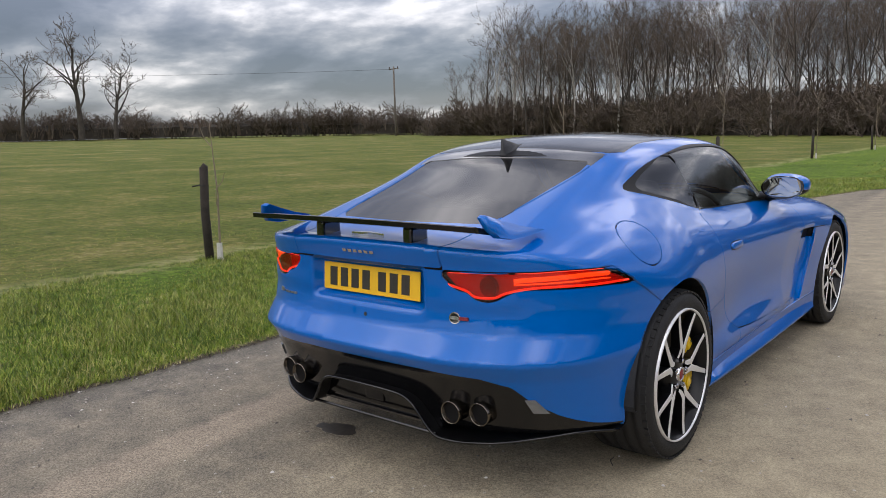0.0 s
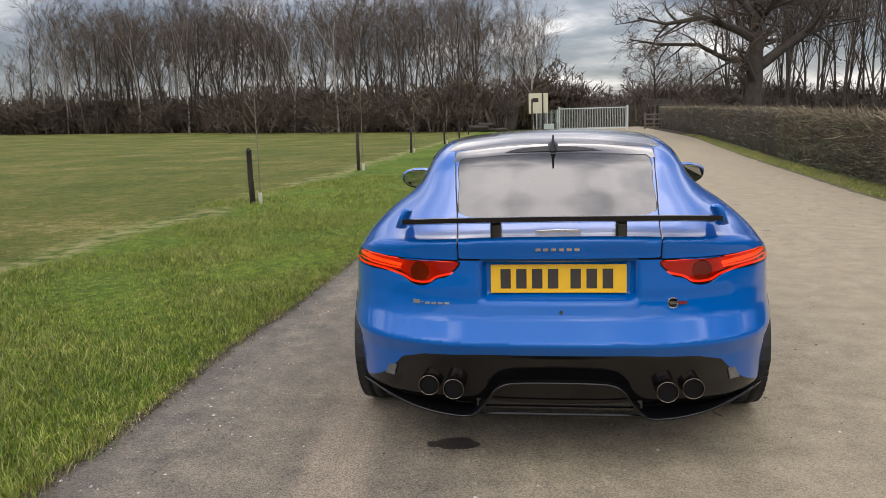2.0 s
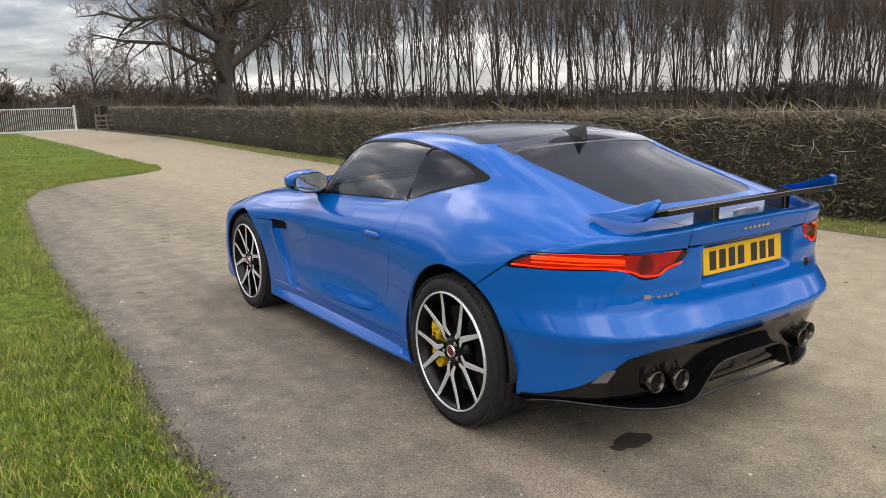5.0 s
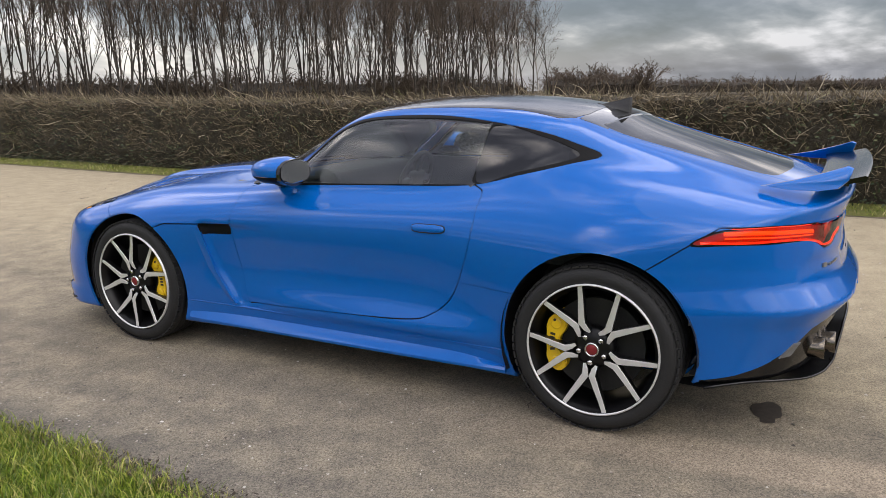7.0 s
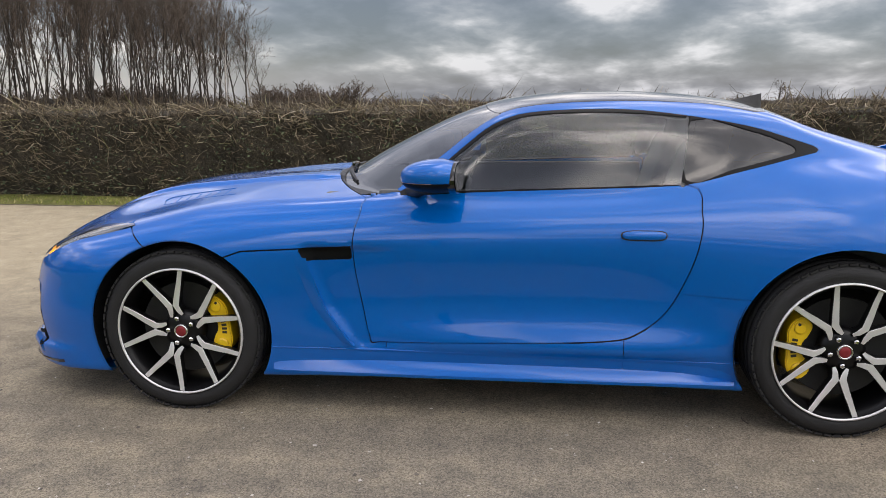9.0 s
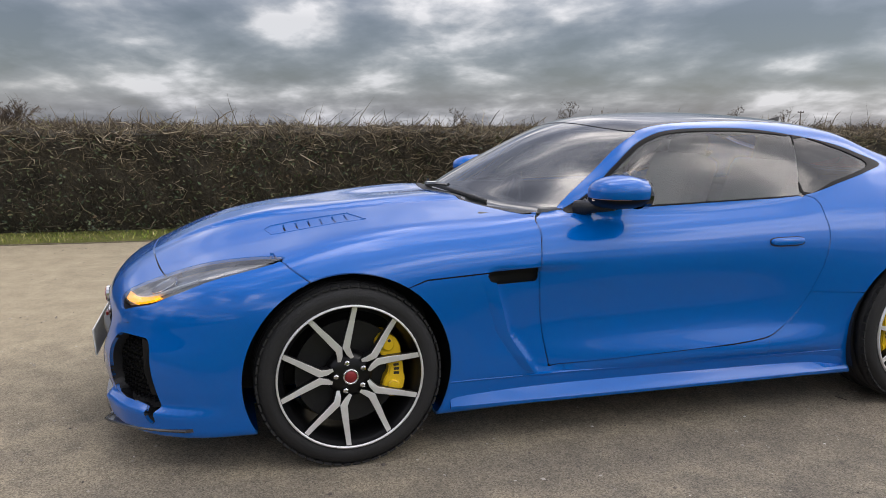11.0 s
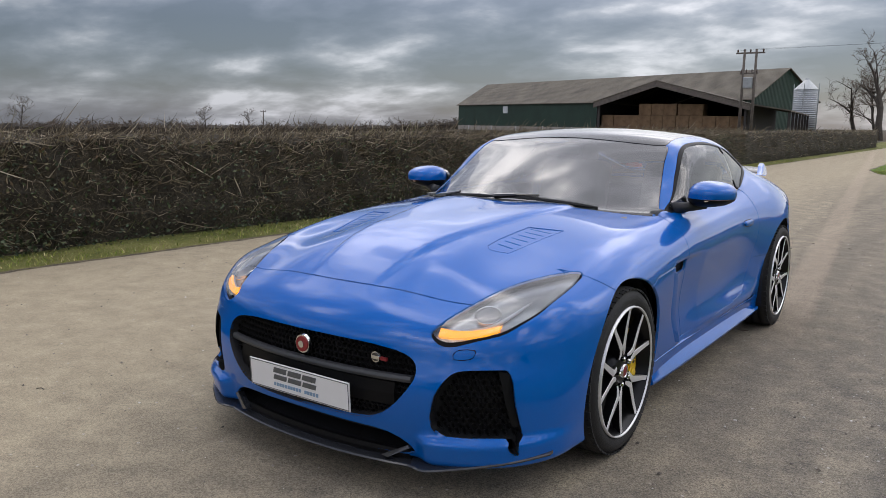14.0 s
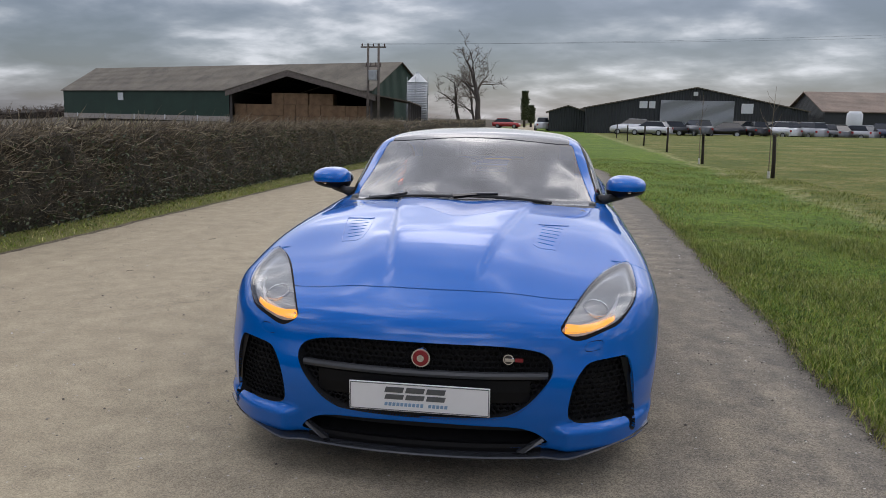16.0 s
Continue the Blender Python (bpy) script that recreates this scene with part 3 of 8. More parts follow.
scrub("skyline_copse", [(170, 62, 0), (178, 42, 0)], 5.5, 14, "rounded leafless copse on the skyline", 5, 0.5, 30, tw=0.06)
scrub("skyline_hedge", [(205, 62, 0), (260, -20, 0), (200, -180, 0), (120, -260, 0)], 4.6, 8, "faint hedgerow along the skyline", 6, 0.8, 14, tw=0.08)

# ---- hedge along the road ----
HEDGE_FOOT = [(-62, 4.9), (-15, 4.95), (0, 5.3), (8, 5.55), (18, 6.4), (36, 8.3), (60, 9.4)]
HEDGE_TOP = [(-62, 1.32), (-30, 1.27), (-10, 1.22), (8, 1.22), (20, 1.42), (60, 1.8)]
HEDGE_D = 1.25


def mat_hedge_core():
    m, gr = material("shaded_hedge_core")
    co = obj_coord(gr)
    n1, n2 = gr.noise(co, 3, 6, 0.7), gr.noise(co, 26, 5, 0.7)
    # brown twig tones, darkened so the colour carries the shade inside the hedge
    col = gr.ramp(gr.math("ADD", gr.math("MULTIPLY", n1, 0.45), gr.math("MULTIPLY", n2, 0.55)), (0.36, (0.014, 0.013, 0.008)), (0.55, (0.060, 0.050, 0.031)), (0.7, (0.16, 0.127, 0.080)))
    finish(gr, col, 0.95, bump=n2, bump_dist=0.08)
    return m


def mat_hedge_twigs():
    m, gr = material("hedge_twigs")
    r = gr.n("ShaderNodeNewGeometry").outputs["Random Per Island"]
    col = gr.ramp(r, (0.0, (0.05, 0.040, 0.028)), (0.5, (0.155, 0.125, 0.080)), (0.82, (0.28, 0.23, 0.150)), (0.95, (0.50, 0.43, 0.31)), (1.0, (0.16, 0.17, 0.05)))
    finish(gr, col, 0.85)
    return m


def mat_leaves():
    m, gr = material("hedge_leaves")
    r = gr.n("ShaderNodeNewGeometry").outputs["Random Per Island"]
    col = gr.ramp(r, (0.0, (0.02, 0.035, 0.012)), (0.5, (0.05, 0.075, 0.025)), (0.85, (0.09, 0.10, 0.035)), (1.0, (0.12, 0.07, 0.03)))
    finish(gr, col, 0.5)
    return m


HCORE, HTWIG, HLEAF = mat_hedge_core(), mat_hedge_twigs(), mat_leaves()


def build_hedge():
    rnd = random.Random(11)
    ys = list(np.arange(-62, -20, 0.8)) + list(np.arange(-20, 20, 0.22)) + list(np.arange(20, 60.1, 0.8))
    prof = ((0.10, 0.0), (0.04, 0.25), (0.05, 0.55), (0.06, 0.8), (0.12, 0.93), (0.4, 0.97), (0.8, 0.96), (1.0, 0.8), (1.0, 0.0))
    V, F = [], []
    for j, y in enumerate(ys):
        fx, tz = lerp_table(HEDGE_FOOT, y), lerp_table(HEDGE_TOP, y)
        for px, pz in prof:
            jx, jz = 0.14 * noise.noise((y * 2.3, pz * 5, 1)), 0.07 * noise.noise((y * 1.9, px * 5, 7))
            V.append((fx + px * HEDGE_D + 0.05 + (jx if 0 < pz else 0), y, pz * tz + (jz - 0.05 if pz > 0.5 else 0)))
        if j:
            b = (j - 1) * len(prof)
            for c in range(len(prof) - 1):
                F.append((b + c, b + c + 1, b + len(prof) + c + 1, b + len(prof) + c))
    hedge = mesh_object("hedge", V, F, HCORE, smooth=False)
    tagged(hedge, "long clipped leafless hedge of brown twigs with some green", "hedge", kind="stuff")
    V, F, LV, LF = [], [], [], []

    def twig(p, d, ln, w):
        b = len(V)
        n = d.orthogonal().normalized()
        n.rotate(Matrix.Rotation(rnd.uniform(0, 6.28), 3, d))
        c = d.cross(n)
        kink = Vector((rnd.uniform(-1, 1), rnd.uniform(-1, 1), rnd.uniform(-1, 1))) * ln * 0.16
        for q, s in ((p, 1.0), (p + d * ln * 0.55 + kink, 0.75)):
            for a0 in (0, 2.094, 4.189):
                V.append(tuple(q + (n * math.cos(a0) + c * math.sin(a0)) * w * s))
        V.append(tuple(p + d * ln))
        for k in range(3):
            k2 = (k + 1) % 3
            F.append((b + k, b + k2, b + 3 + k2, b + 3 + k))
            F.append((b + 3 + k, b + 3 + k2, b + 6))

    def y_pick():
        return rnd.uniform(-24, 17) if rnd.random() < 0.84 else rnd.choice((rnd.uniform(-62, -24), rnd.uniform(17, 60)))

    for k in range(66000):
        y = y_pick()
        fx, tz = lerp_table(HEDGE_FOOT, y), lerp_table(HEDGE_TOP, y)
        if rnd.random() < 0.72:  # the face towards the road
            h = rnd.random() ** 0.75
            p = Vector((fx + 0.16 + rnd.uniform(0, 0.1), y, 0.04 + h * (tz - 0.08)))
            d = Vector((rnd.uniform(-1.0, -0.1), rnd.uniform(-1.1, 1.1), rnd.uniform(-0.35, 1.0))).normalized()
            ln = rnd.uniform(0.10, 0.34)
        else:
            p = Vector((fx + 0.12 + rnd.random() * (HEDGE_D - 0.1), y, tz - rnd.uniform(0.09, 0.2)))
            d = Vector((rnd.uniform(-0.6, 0.6), rnd.uniform(-0.6, 0.6), rnd.uniform(0.5, 1))).normalized()
            ln = rnd.uniform(0.07, 0.15) * (1.6 if rnd.random() < 0.05 else 1)
        far = 1.8 if not -24 < y < 17 else 1.0
        bold = 1.6 if rnd.random() < 0.08 else 1.0
        twig(p, d, ln * bold, rnd.uniform(0.0024, 0.0058) * far * (1 + 0.4 * (bold > 1)))
    for k in range(34000):
        y = y_pick()
        fx, tz = lerp_table(HEDGE_FOOT, y), lerp_table(HEDGE_TOP, y)
        if noise.noise((y * 0.5, 4, 4)) + rnd.uniform(-0.6, 0.4) < -0.15:
            continue
        p = Vector((fx + rnd.uniform(-0.06, 0.14), y, 0.05 + rnd.random() ** 1.6 * (tz - 0.2)))
        u = Vector((rnd.uniform(-1, 1), rnd.uniform(-1, 1), rnd.uniform(-1, 1))).normalized()
        w = u.orthogonal().normalized()
        s = rnd.uniform(0.012, 0.03)
        b = len(LV)
        LV += [tuple(p - u * s), tuple(p + w * s * 0.5), tuple(p + u * s), tuple(p - w * s * 0.5)]
        LF.append((b, b + 1, b + 2, b + 3))
    mesh_object("twigs", V, F, HTWIG, hedge, smooth=False)
    mesh_object("leaves", LV, LF, HLEAF, hedge, smooth=False)


build_hedge()


# ---- posts, saplings, poles ----
def build_posts():
    rnd = random.Random(3)
    spots = [(-5.18, 0.62, 1.04), (-4.93, 7.55, 0.93), (-4.93, 15.46, 0.99), (-5.13, 25.45, 1.0), (-4.88, 34.5, 1.05), (-5.2, 45, 1.1), (-5.3, 53, 1.1), (-4.3, 62, 1.1),
             (-6.08, -15.57, 1.11), (-5.6, -22.2, 1.01), (-5.85, -32, 1.15), (-5.85, -41, 1.15), (-5.9, -51, 1.15), (-5.9, -60, 1.15), (-6.0, -8.0, 1.12)]
    for i, (x, y, h) in enumerate(spots):
        bm = bmesh.new()
        tube(bm, [(0, 0, -0.1), (0.01, 0, h * 0.5), (rnd.uniform(-0.03, 0.03), 0, h - 0.012), (rnd.uniform(-0.03, 0.03), 0, h)], [0.049, 0.047, 0.045, 0.038], 10)
        p = new("tree_stake")
        p.matrix_basis = pose(x, y, 0.02, rnd.uniform(-1.5, 1.5), rnd.uniform(-3, 3), rnd.uniform(0, 360))
        tagged(p, "dark round timber stake standing in the grass", "post", "stakes along the verge")
        part("stake", bm, POST, p, smooth=True)
        bm = bmesh.new()
        tube(bm, [(0.05, -0.02, h * 0.8), (0, -0.055, h * 0.8), (-0.05, 0, h * 0.79), (0, 0.055, h * 0.8), (0.05, 0.02, h * 0.8), (0.12, 0.03, h * 0.79)], 0.008, 5)
        part("tie", bm, RUBBER, p, "black rubber tree tie")
        # young tree tied to it
        if i in (0, 1, 2, 3, 4, 8, 9):
            s = new("sapling")
            s.matrix_basis = pose(x + 0.12, y + 0.05, 0.02, 0, 0, rnd.uniform(0, 360))
            tagged(s, "thin leafless sapling tied to a stake", "sapling", "saplings along the verge")
            bm = bmesh.new()
            H = 1.5 if i == 0 else 2.3
            tube(bm, [(0, 0, -0.05), (0.01, 0.02, H * 0.5), (-0.02, 0, H)], [0.014, 0.01, 0.003], 5)
            part("stem", bm, TWIGP, s)
            for k in range(7 if i else 3):
                bm = bmesh.new()
                z = H * rnd.uniform(0.4, 0.9)
                an = rnd.uniform(0, 6.28)
                ln = rnd.uniform(0.2, 0.55) * (1 if i else 0.5)
                tube(bm, [(0, 0, z), (math.cos(an) * ln * 0.5, math.sin(an) * ln * 0.5, z + ln * 0.5), (math.cos(an) * ln * 0.7, math.sin(an) * ln * 0.7, z + ln)], [0.006, 0.004, 0.002], 4)
                part("branch", bm, TWIGP, s)
            bm = bmesh.new()
            tube(bm, [(0, 0, 0), (0, 0, 0.2)], [0.035, 0.03], 8)
            part("guard", bm, GUARD, s, "pale plastic trunk guard")


RUBBER = simple("black_rubber", (0.012, 0.012, 0.012), 0.7, vary=0.2, scale=20)
TWIGP = simple("pale_twig", (0.20, 0.16, 0.11), 0.85, vary=0.3, scale=12)
GUARD = simple("pale_guard", (0.55, 0.53, 0.48), 0.6, vary=0.2, scale=20)
build_posts()
GALV = simple("galvanised_steel", (0.42, 0.44, 0.44), 0.45, 0.7, vary=0.2, scale=3)
GREYPAINT = simple("pale_grey_paint", (0.50, 0.54, 0.53), 0.5, vary=0.12, scale=3)
POLEWOOD = simple("weathered_pole", (0.14, 0.12, 0.10), 0.85, vary=0.35, scale=4, bump=0.01)
INSUL = simple("insulator_brown", (0.06, 0.03, 0.02), 0.3)


def wire(name, a, b, sag, r, label):
    bm = bmesh.new()
    a, b = Vector(a), Vector(b)
    tube(bm, [a.lerp(b, t / 16) - Vector((0, 0, sag * 4 * (t / 16) * (1 - t / 16))) for t in range(17)], r, 4)
    o = part(name, bm, RUBBER, None)
    tagged(o, label, "cable")


def pole(at, h, label, twin=False):
    th = thing("power_pole", label, "utility pole", at)
    xs = (-0.55, 0.55) if twin else (0,)
    for x in xs:
        bm = bmesh.new()
        tube(bm, [(x, 0, -0.3), (x * 0.97, 0, h)], [0.16, 0.11], 10)
        part("shaft", bm, POLEWOOD, th, smooth=True)
    bm = bmesh.new()
    box(bm, (-1.3 if twin else -0.95, -0.06, h - 0.42), (1.3 if twin else 0.95, 0.06, h - 0.28))
    part("crossarm", bm, POLEWOOD, th)
    for x in (-1.15, 0, 1.15) if twin else (-0.85, 0, 0.85):
        bm = bmesh.new()
        tube(bm, [(x, 0, h - 0.28), (x, 0, h - 0.1), (x, 0, h)], [0.05, 0.09, 0.04], 8)
        part("insulator", bm, INSUL, th)
    if twin:
        bm = bmesh.new()
        box(bm, (-0.42, -0.35, h - 3.6), (0.42, 0.35, h - 2.6), 0.05)
        t = part("transformer", bm, GALV, th, "grey pole transformer")
        bm = bmesh.new()
        box(bm, (-0.8, -0.07, h - 2.3), (0.8, 0.07, h - 2.15))
        part("crossarm", bm, POLEWOOD, th)
        for x in (-0.7, -0.25, 0.25, 0.7):
            bm = bmesh.new()
            tube(bm, [(x, 0, h - 2.15), (x, 0, h - 1.85)], [0.07, 0.04], 8)
            part("insulator", bm, INSUL, th)


pole((-77, 82, 1.0), 10.2, "single timber power pole at the field edge")
pole((17.4, -73, 0), 8.6, "twin timber power poles with a grey transformer", True)
pole((146, -128, rise(146, -128)), 6.0, "distant timber power pole beyond the hedge")
wire("overhead_cable", (-77, 82, 10.8), (-160, -30, 13), 1.5, 0.02, "thin overhead power cable")
wire("overhead_cable", (17.4, -73, 8.6), (-140, -40, 14), 2.0, 0.008, "thin overhead power cable")
wire("overhead_cable", (18.4, -73, 8.5), (-140, -36, 14.6), 2.0, 0.008, "thin overhead power cable")


# ---- gate, sign, stile ----
def build_gate():
    th = thing("field_gate", "wide pale grey barred steel gate across the lane", "gate", (0.0, 57.2, 0))
    x0, x1, zb, zt = 1.6, 6.7, 0.12, 1.78
    for nm, lo, hi in (("top_rail", (x0, -0.03, zt - 0.08), (x1, 0.03, zt)), ("bottom_rail", (x0, -0.03, zb), (x1, 0.03, zb + 0.12)),
                       ("gate_post", (x1, -0.07, -0.2), (x1 + 0.14, 0.07, zt + 0.12)), ("gate_post", (x0 - 0.14, -0.07, -0.2), (x0, 0.07, zt + 0.12))):
        bm = bmesh.new()
        box(bm, lo, hi, 0.01)
        part(nm, bm, GREYPAINT, th)
    n = 40
    for i in range(n):
        x = x0 + (x1 - x0) * (i + 0.5) / n
        bm = bmesh.new()
        box(bm, (x - 0.014, -0.014, zb + 0.12), (x + 0.014, 0.014, zt - 0.08))
        part("bar", bm, GREYPAINT, th)
    th = thing("mesh_panel", "pale grey mesh fence panel beside the gate", "fence", (0.0, 57.4, 0))
    for x in (-0.25, 0.6, 1.4):
        bm = bmesh.new()
        box(bm, (x - 0.04, -0.04, -0.1), (x + 0.04, 0.04, 1.7))
        part("fence_post", bm, GREYPAINT, th)
    for i in range(18):
        bm = bmesh.new()
        x = -0.25 + 1.65 * i / 17
        box(bm, (x - 0.01, -0.01, 0.1), (x + 0.01, 0.01, 1.65))
        part("bar", bm, GREYPAINT, th)
    th = thing("control_cabinet", "low pale grey cabinet beside the gate", "cabinet", (0.7, 56.8, 0))
    bm = bmesh.new()
    box(bm, (-0.4, -0.2, 0), (0.4, 0.2, 0.62), 0.02)
    part("body", bm, GREYPAINT, th)
    bm = bmesh.new()
    box(bm, (-0.36, -0.215, 0.05), (0.36, -0.2, 0.58))
    part("door", bm, GREYPAINT, th)
    th = thing("sign_board", "cream notice board on two dark posts", "sign", (-0.1, 55.8, 0))
    bm = bmesh.new()
    box(bm, (-0.75, -0.02, 1.45), (0.72, 0.02, 2.98), 0.01)
    part("board", bm, simple("cream_board", (0.62, 0.57, 0.44), 0.6, vary=0.1), th)
    for x in (-0.5, 0.32):
        bm = bmesh.new()
        tube(bm, [(x, -0.07, -0.2), (x, -0.07, 2.55 if x < 0 else 3.0)], 0.055, 8)
        part("sign_post", bm, POST, th, smooth=True)
    bm = bmesh.new()
    box(bm, (-0.45, -0.045, 2.3), (0.0, -0.022, 2.62))
    part("notice", bm, POST, th, "small dark notice")
    th = thing("wooden_stile", "weathered timber stile by the end of the hedge", "stile", (8.1, 57.0, 0))
    for x in (0, 0.7, 1.3):
        bm = bmesh.new()
        box(bm, (x - 0.06, -0.06, -0.1), (x + 0.06, 0.06, 1.25), 0.01)
        part("upright", bm, POLEWOOD, th)
    for z in (0.35, 0.7, 1.05):
        bm = bmesh.new()
        box(bm, (-0.1, -0.09, z), (1.4, -0.06, z + 0.12), 0.008)
        part("rail", bm, POLEWOOD, th)
    th = thing("fallen_trunk", "heap of cut logs and brash at the wood edge", "logs", (-4.2, 60.0, 0))
    rnd = random.Random(8)
    for i in range(7):
        bm = bmesh.new()
        an = rnd.uniform(-0.5, 0.5)
        L = rnd.uniform(0.8, 1.8)
        c = Vector((rnd.uniform(-1, 1), rnd.uniform(-0.4, 0.4), 0.15 + 0.22 * (i // 3)))
        tube(bm, [c - Vector((math.cos(an), math.sin(an), -0.1)) * L * 0.5, c + Vector((math.cos(an), math.sin(an), 0.1)) * L * 0.5], [0.17, 0.13], 8)
        part("log", bm, BARK, th, smooth=True)


build_gate()


# ---- farm buildings ----
def mat_sheet(name, color, pitch=0.33, rough=0.55, vary=0.25, axis=0):
    """Profiled metal or fibre-cement sheet: ribs as fine relief, weathering in two scales."""
    m, gr = material(name)
    co = obj_coord(gr)
    s = gr.n("ShaderNodeSeparateXYZ", ("Vector", co))
    w = gr.math("SINE", gr.math("MULTIPLY", s.outputs[axis], 6.2832 / pitch))
    n1, n2 = gr.noise(co, 0.35, 5, 0.6), gr.noise(co, 5, 4, 0.6)
    f = gr.math("ADD", gr.math("MULTIPLY", n1, 0.6), gr.math("MULTIPLY", n2, 0.4))
    col = gr.ramp(f, (0.35, tuple(c * (1 - vary) for c in color)), (0.65, tuple(c * (1 + vary) for c in color)))
    finish(gr, col, rough, bump=w, bump_dist=0.03)
    return m


GREEN = mat_sheet("dark_green_cladding", (0.016, 0.042, 0.026))
ROOFG = mat_sheet("weathered_fibre_roof", (0.135, 0.118, 0.088), 0.3, 0.85, 0.35)
BLACKCLAD = mat_sheet("black_cladding", (0.022, 0.026, 0.028), 0.3)
SHUTTER = mat_sheet("roller_shutter", (0.34, 0.36, 0.37), 0.12, 0.45, 0.08, 2)
BLOCK = simple("concrete_block", (0.36, 0.33, 0.29), 0.9, vary=0.2, scale=1.5, bump=0.02)
RUSTROOF = mat_sheet("brown_fibre_roof", (0.22, 0.17, 0.13), 0.3, 0.9, 0.3)
HAY = simple("straw_bales", (0.19, 0.122, 0.066), 0.95, vary=0.35, scale=2.2, bump=0.05)
STEELD = simple("dark_steel_frame", (0.05, 0.045, 0.04), 0.7)
WHITE = simple("white_panel", (0.62, 0.64, 0.64), 0.5, vary=0.1)
# near-black with the shade of deep, unlit places put into the colour
DARKIN = simple("unlit_interior", (0.02, 0.02, 0.02), 0.9)


def gable_mesh(name, half, length, eave, ridge, mat_wall, mat_roof, parent, off=0.0, overhang=0.35, wall_lo=0.0, ends=True, left_eave=None):
    """Walls and roof of a shed whose ridge runs along local y; the gable end stands at y = 0."""
    le = eave if left_eave is None else left_eave
    V = [(-half, 0, wall_lo), (half, 0, wall_lo), (half, 0, eave), (off, 0, ridge), (-half, 0, le)]
    V += [(x, length, z) for x, y, z in V]
    F = [(1, 6, 7, 2), (5, 0, 4, 9)]
    if ends:
        F += [(0, 1, 2, 3, 4), (6, 5, 9, 8, 7)]
    mesh_object("wall", V, F, mat_wall, parent, smooth=False)
    for sgn, ez in ((-1, le), (1, eave)):
        x0, z0 = sgn * (half + overhang), ez - (ridge - ez) / half * overhang
        a, b = Vector((off, 0, ridge)), Vector((x0, 0, z0))
        RV = []
        for y in (-overhang, length + overhang):
            for p in (a, b):
                RV += [(p.x, y, p.z + 0.02), (p.x, y, p.z + 0.14)]
        mesh_object("roof", RV, [(0, 2, 3, 1), (4, 5, 7, 6), (1, 3, 7, 5), (0, 4, 6, 2), (2, 6, 7, 3), (0, 1, 5, 4)], mat_roof, parent, smooth=False)


def build_barns():
    # long green barn: ridge runs between two ends
    a, b = Vector((23.7, -120.3, 0)), Vector((93.6, -148.6, 0))
    L = (b - a).length
    rz = math.degrees(math.atan2(b.y - a.y, b.x - a.x)) - 90
    th = thing("green_barn", "long dark green metal barn with a weathered grey roof", "barn", tuple(a), rz)
    gable_mesh("barn", 8, L, 5.4, 10.0, GREEN, ROOFG, th)
    bm = bmesh.new()
    box(bm, (-8.05, -0.05, 0), (8.05, L + 0.05, 0.9))
    part("plinth", bm, BLOCK, th, "pale concrete block plinth")
    for y in (0.76 * L, 0.33 * L):
        bm = bmesh.new()
        box(bm, (-8.12, y, 3.5), (-7.98, y + 1.5, 4.9))
        part("panel", bm, WHITE, th, "pale rooflight panel in the wall")
    for k in range(9):
        bm = bmesh.new()
        y = L * (k + 0.5) / 9
        box(bm, (-8.09, y - 0.1, 0.0), (-8.03, y + 0.1, 1.0))
        part("pier", bm, WHITE, th)
    bm = bmesh.new()
    tube(bm, [(-8.15, 0.30 * L, 5.3), (-8.15, 0.30 * L, 0.2)], 0.12, 6)
    part("downpipe", bm, WHITE, th)
    # open-fronted straw shed with its gable towards the lane
    c = Vector((26.6, -78.0, 0))
    th = thing("straw_shed", "open-fronted timber shed stacked with brown straw bales", "shed", tuple(c), 187)
    # local y runs away from the viewer side, so build towards +y after the turn
    gable_mesh("shed", 7.9, 30, 3.7, 6.05, STEELD, ROOFG, th, off=-1.4, overhang=0.4, ends=False, left_eave=3.9)
    # back wall painted near-black for the shade deep in the shed
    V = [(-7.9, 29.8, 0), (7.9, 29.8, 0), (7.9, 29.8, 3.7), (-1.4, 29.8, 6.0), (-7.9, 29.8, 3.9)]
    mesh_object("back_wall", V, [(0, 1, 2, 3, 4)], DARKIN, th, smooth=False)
    for sgn, ez in ((-1, 3.9), (1, 3.7)):
        bm = bmesh.new()
        v0, v1 = Vector((-1.4, -0.45, 6.05)), Vector((sgn * 8.2, -0.45, ez - 0.1))
        fs = [bm.verts.new(v0), bm.verts.new(v1), bm.verts.new(v1 - Vector((0, 0, 0.55))), bm.verts.new(v0 - Vector((0, 0, 0.55)))]
        bk = [bm.verts.new(v.co + Vector((0, 0.1, 0))) for v in fs]
        bm.faces.new(fs)
        bm.faces.new(bk[::-1])
        for i in range(4):
            bm.faces.new((fs[i], bk[i], bk[(i + 1) % 4], fs[(i + 1) % 4]))
        part("bargeboard", bm, POLEWOOD, th)
    for x in (-7.7, 7.7):
        bm = bmesh.new()
        box(bm, (x - 0.12, 0.0, 0), (x + 0.12, 0.25, 3.6 if abs(x) > 7 else 4.9))
        part("stanchion", bm, STEELD, th)
    # lean-to along the lane side
    V = [(8.3, 30, 3.62), (12.0, 30, 3.0), (12.0, -0.3, 3.0), (8.3, -0.3, 3.62)]
    V += [(x, y, z + 0.12) for x, y, z in V]
    mesh_object("lean_to_roof", V, [(3, 2, 1, 0), (4, 5, 6, 7), (0, 1, 5, 4), (1, 2, 6, 5), (2, 3, 7, 6)], ROOFG, th, smooth=False)
    for k in range(7):
        bm = bmesh.new()
        box(bm, (11.7, 0.2 + k * 4.9, 0), (11.95, 0.45 + k * 4.9, 3.0))
        part("lean_to_post", bm, STEELD, th)
    rnd = random.Random(4)
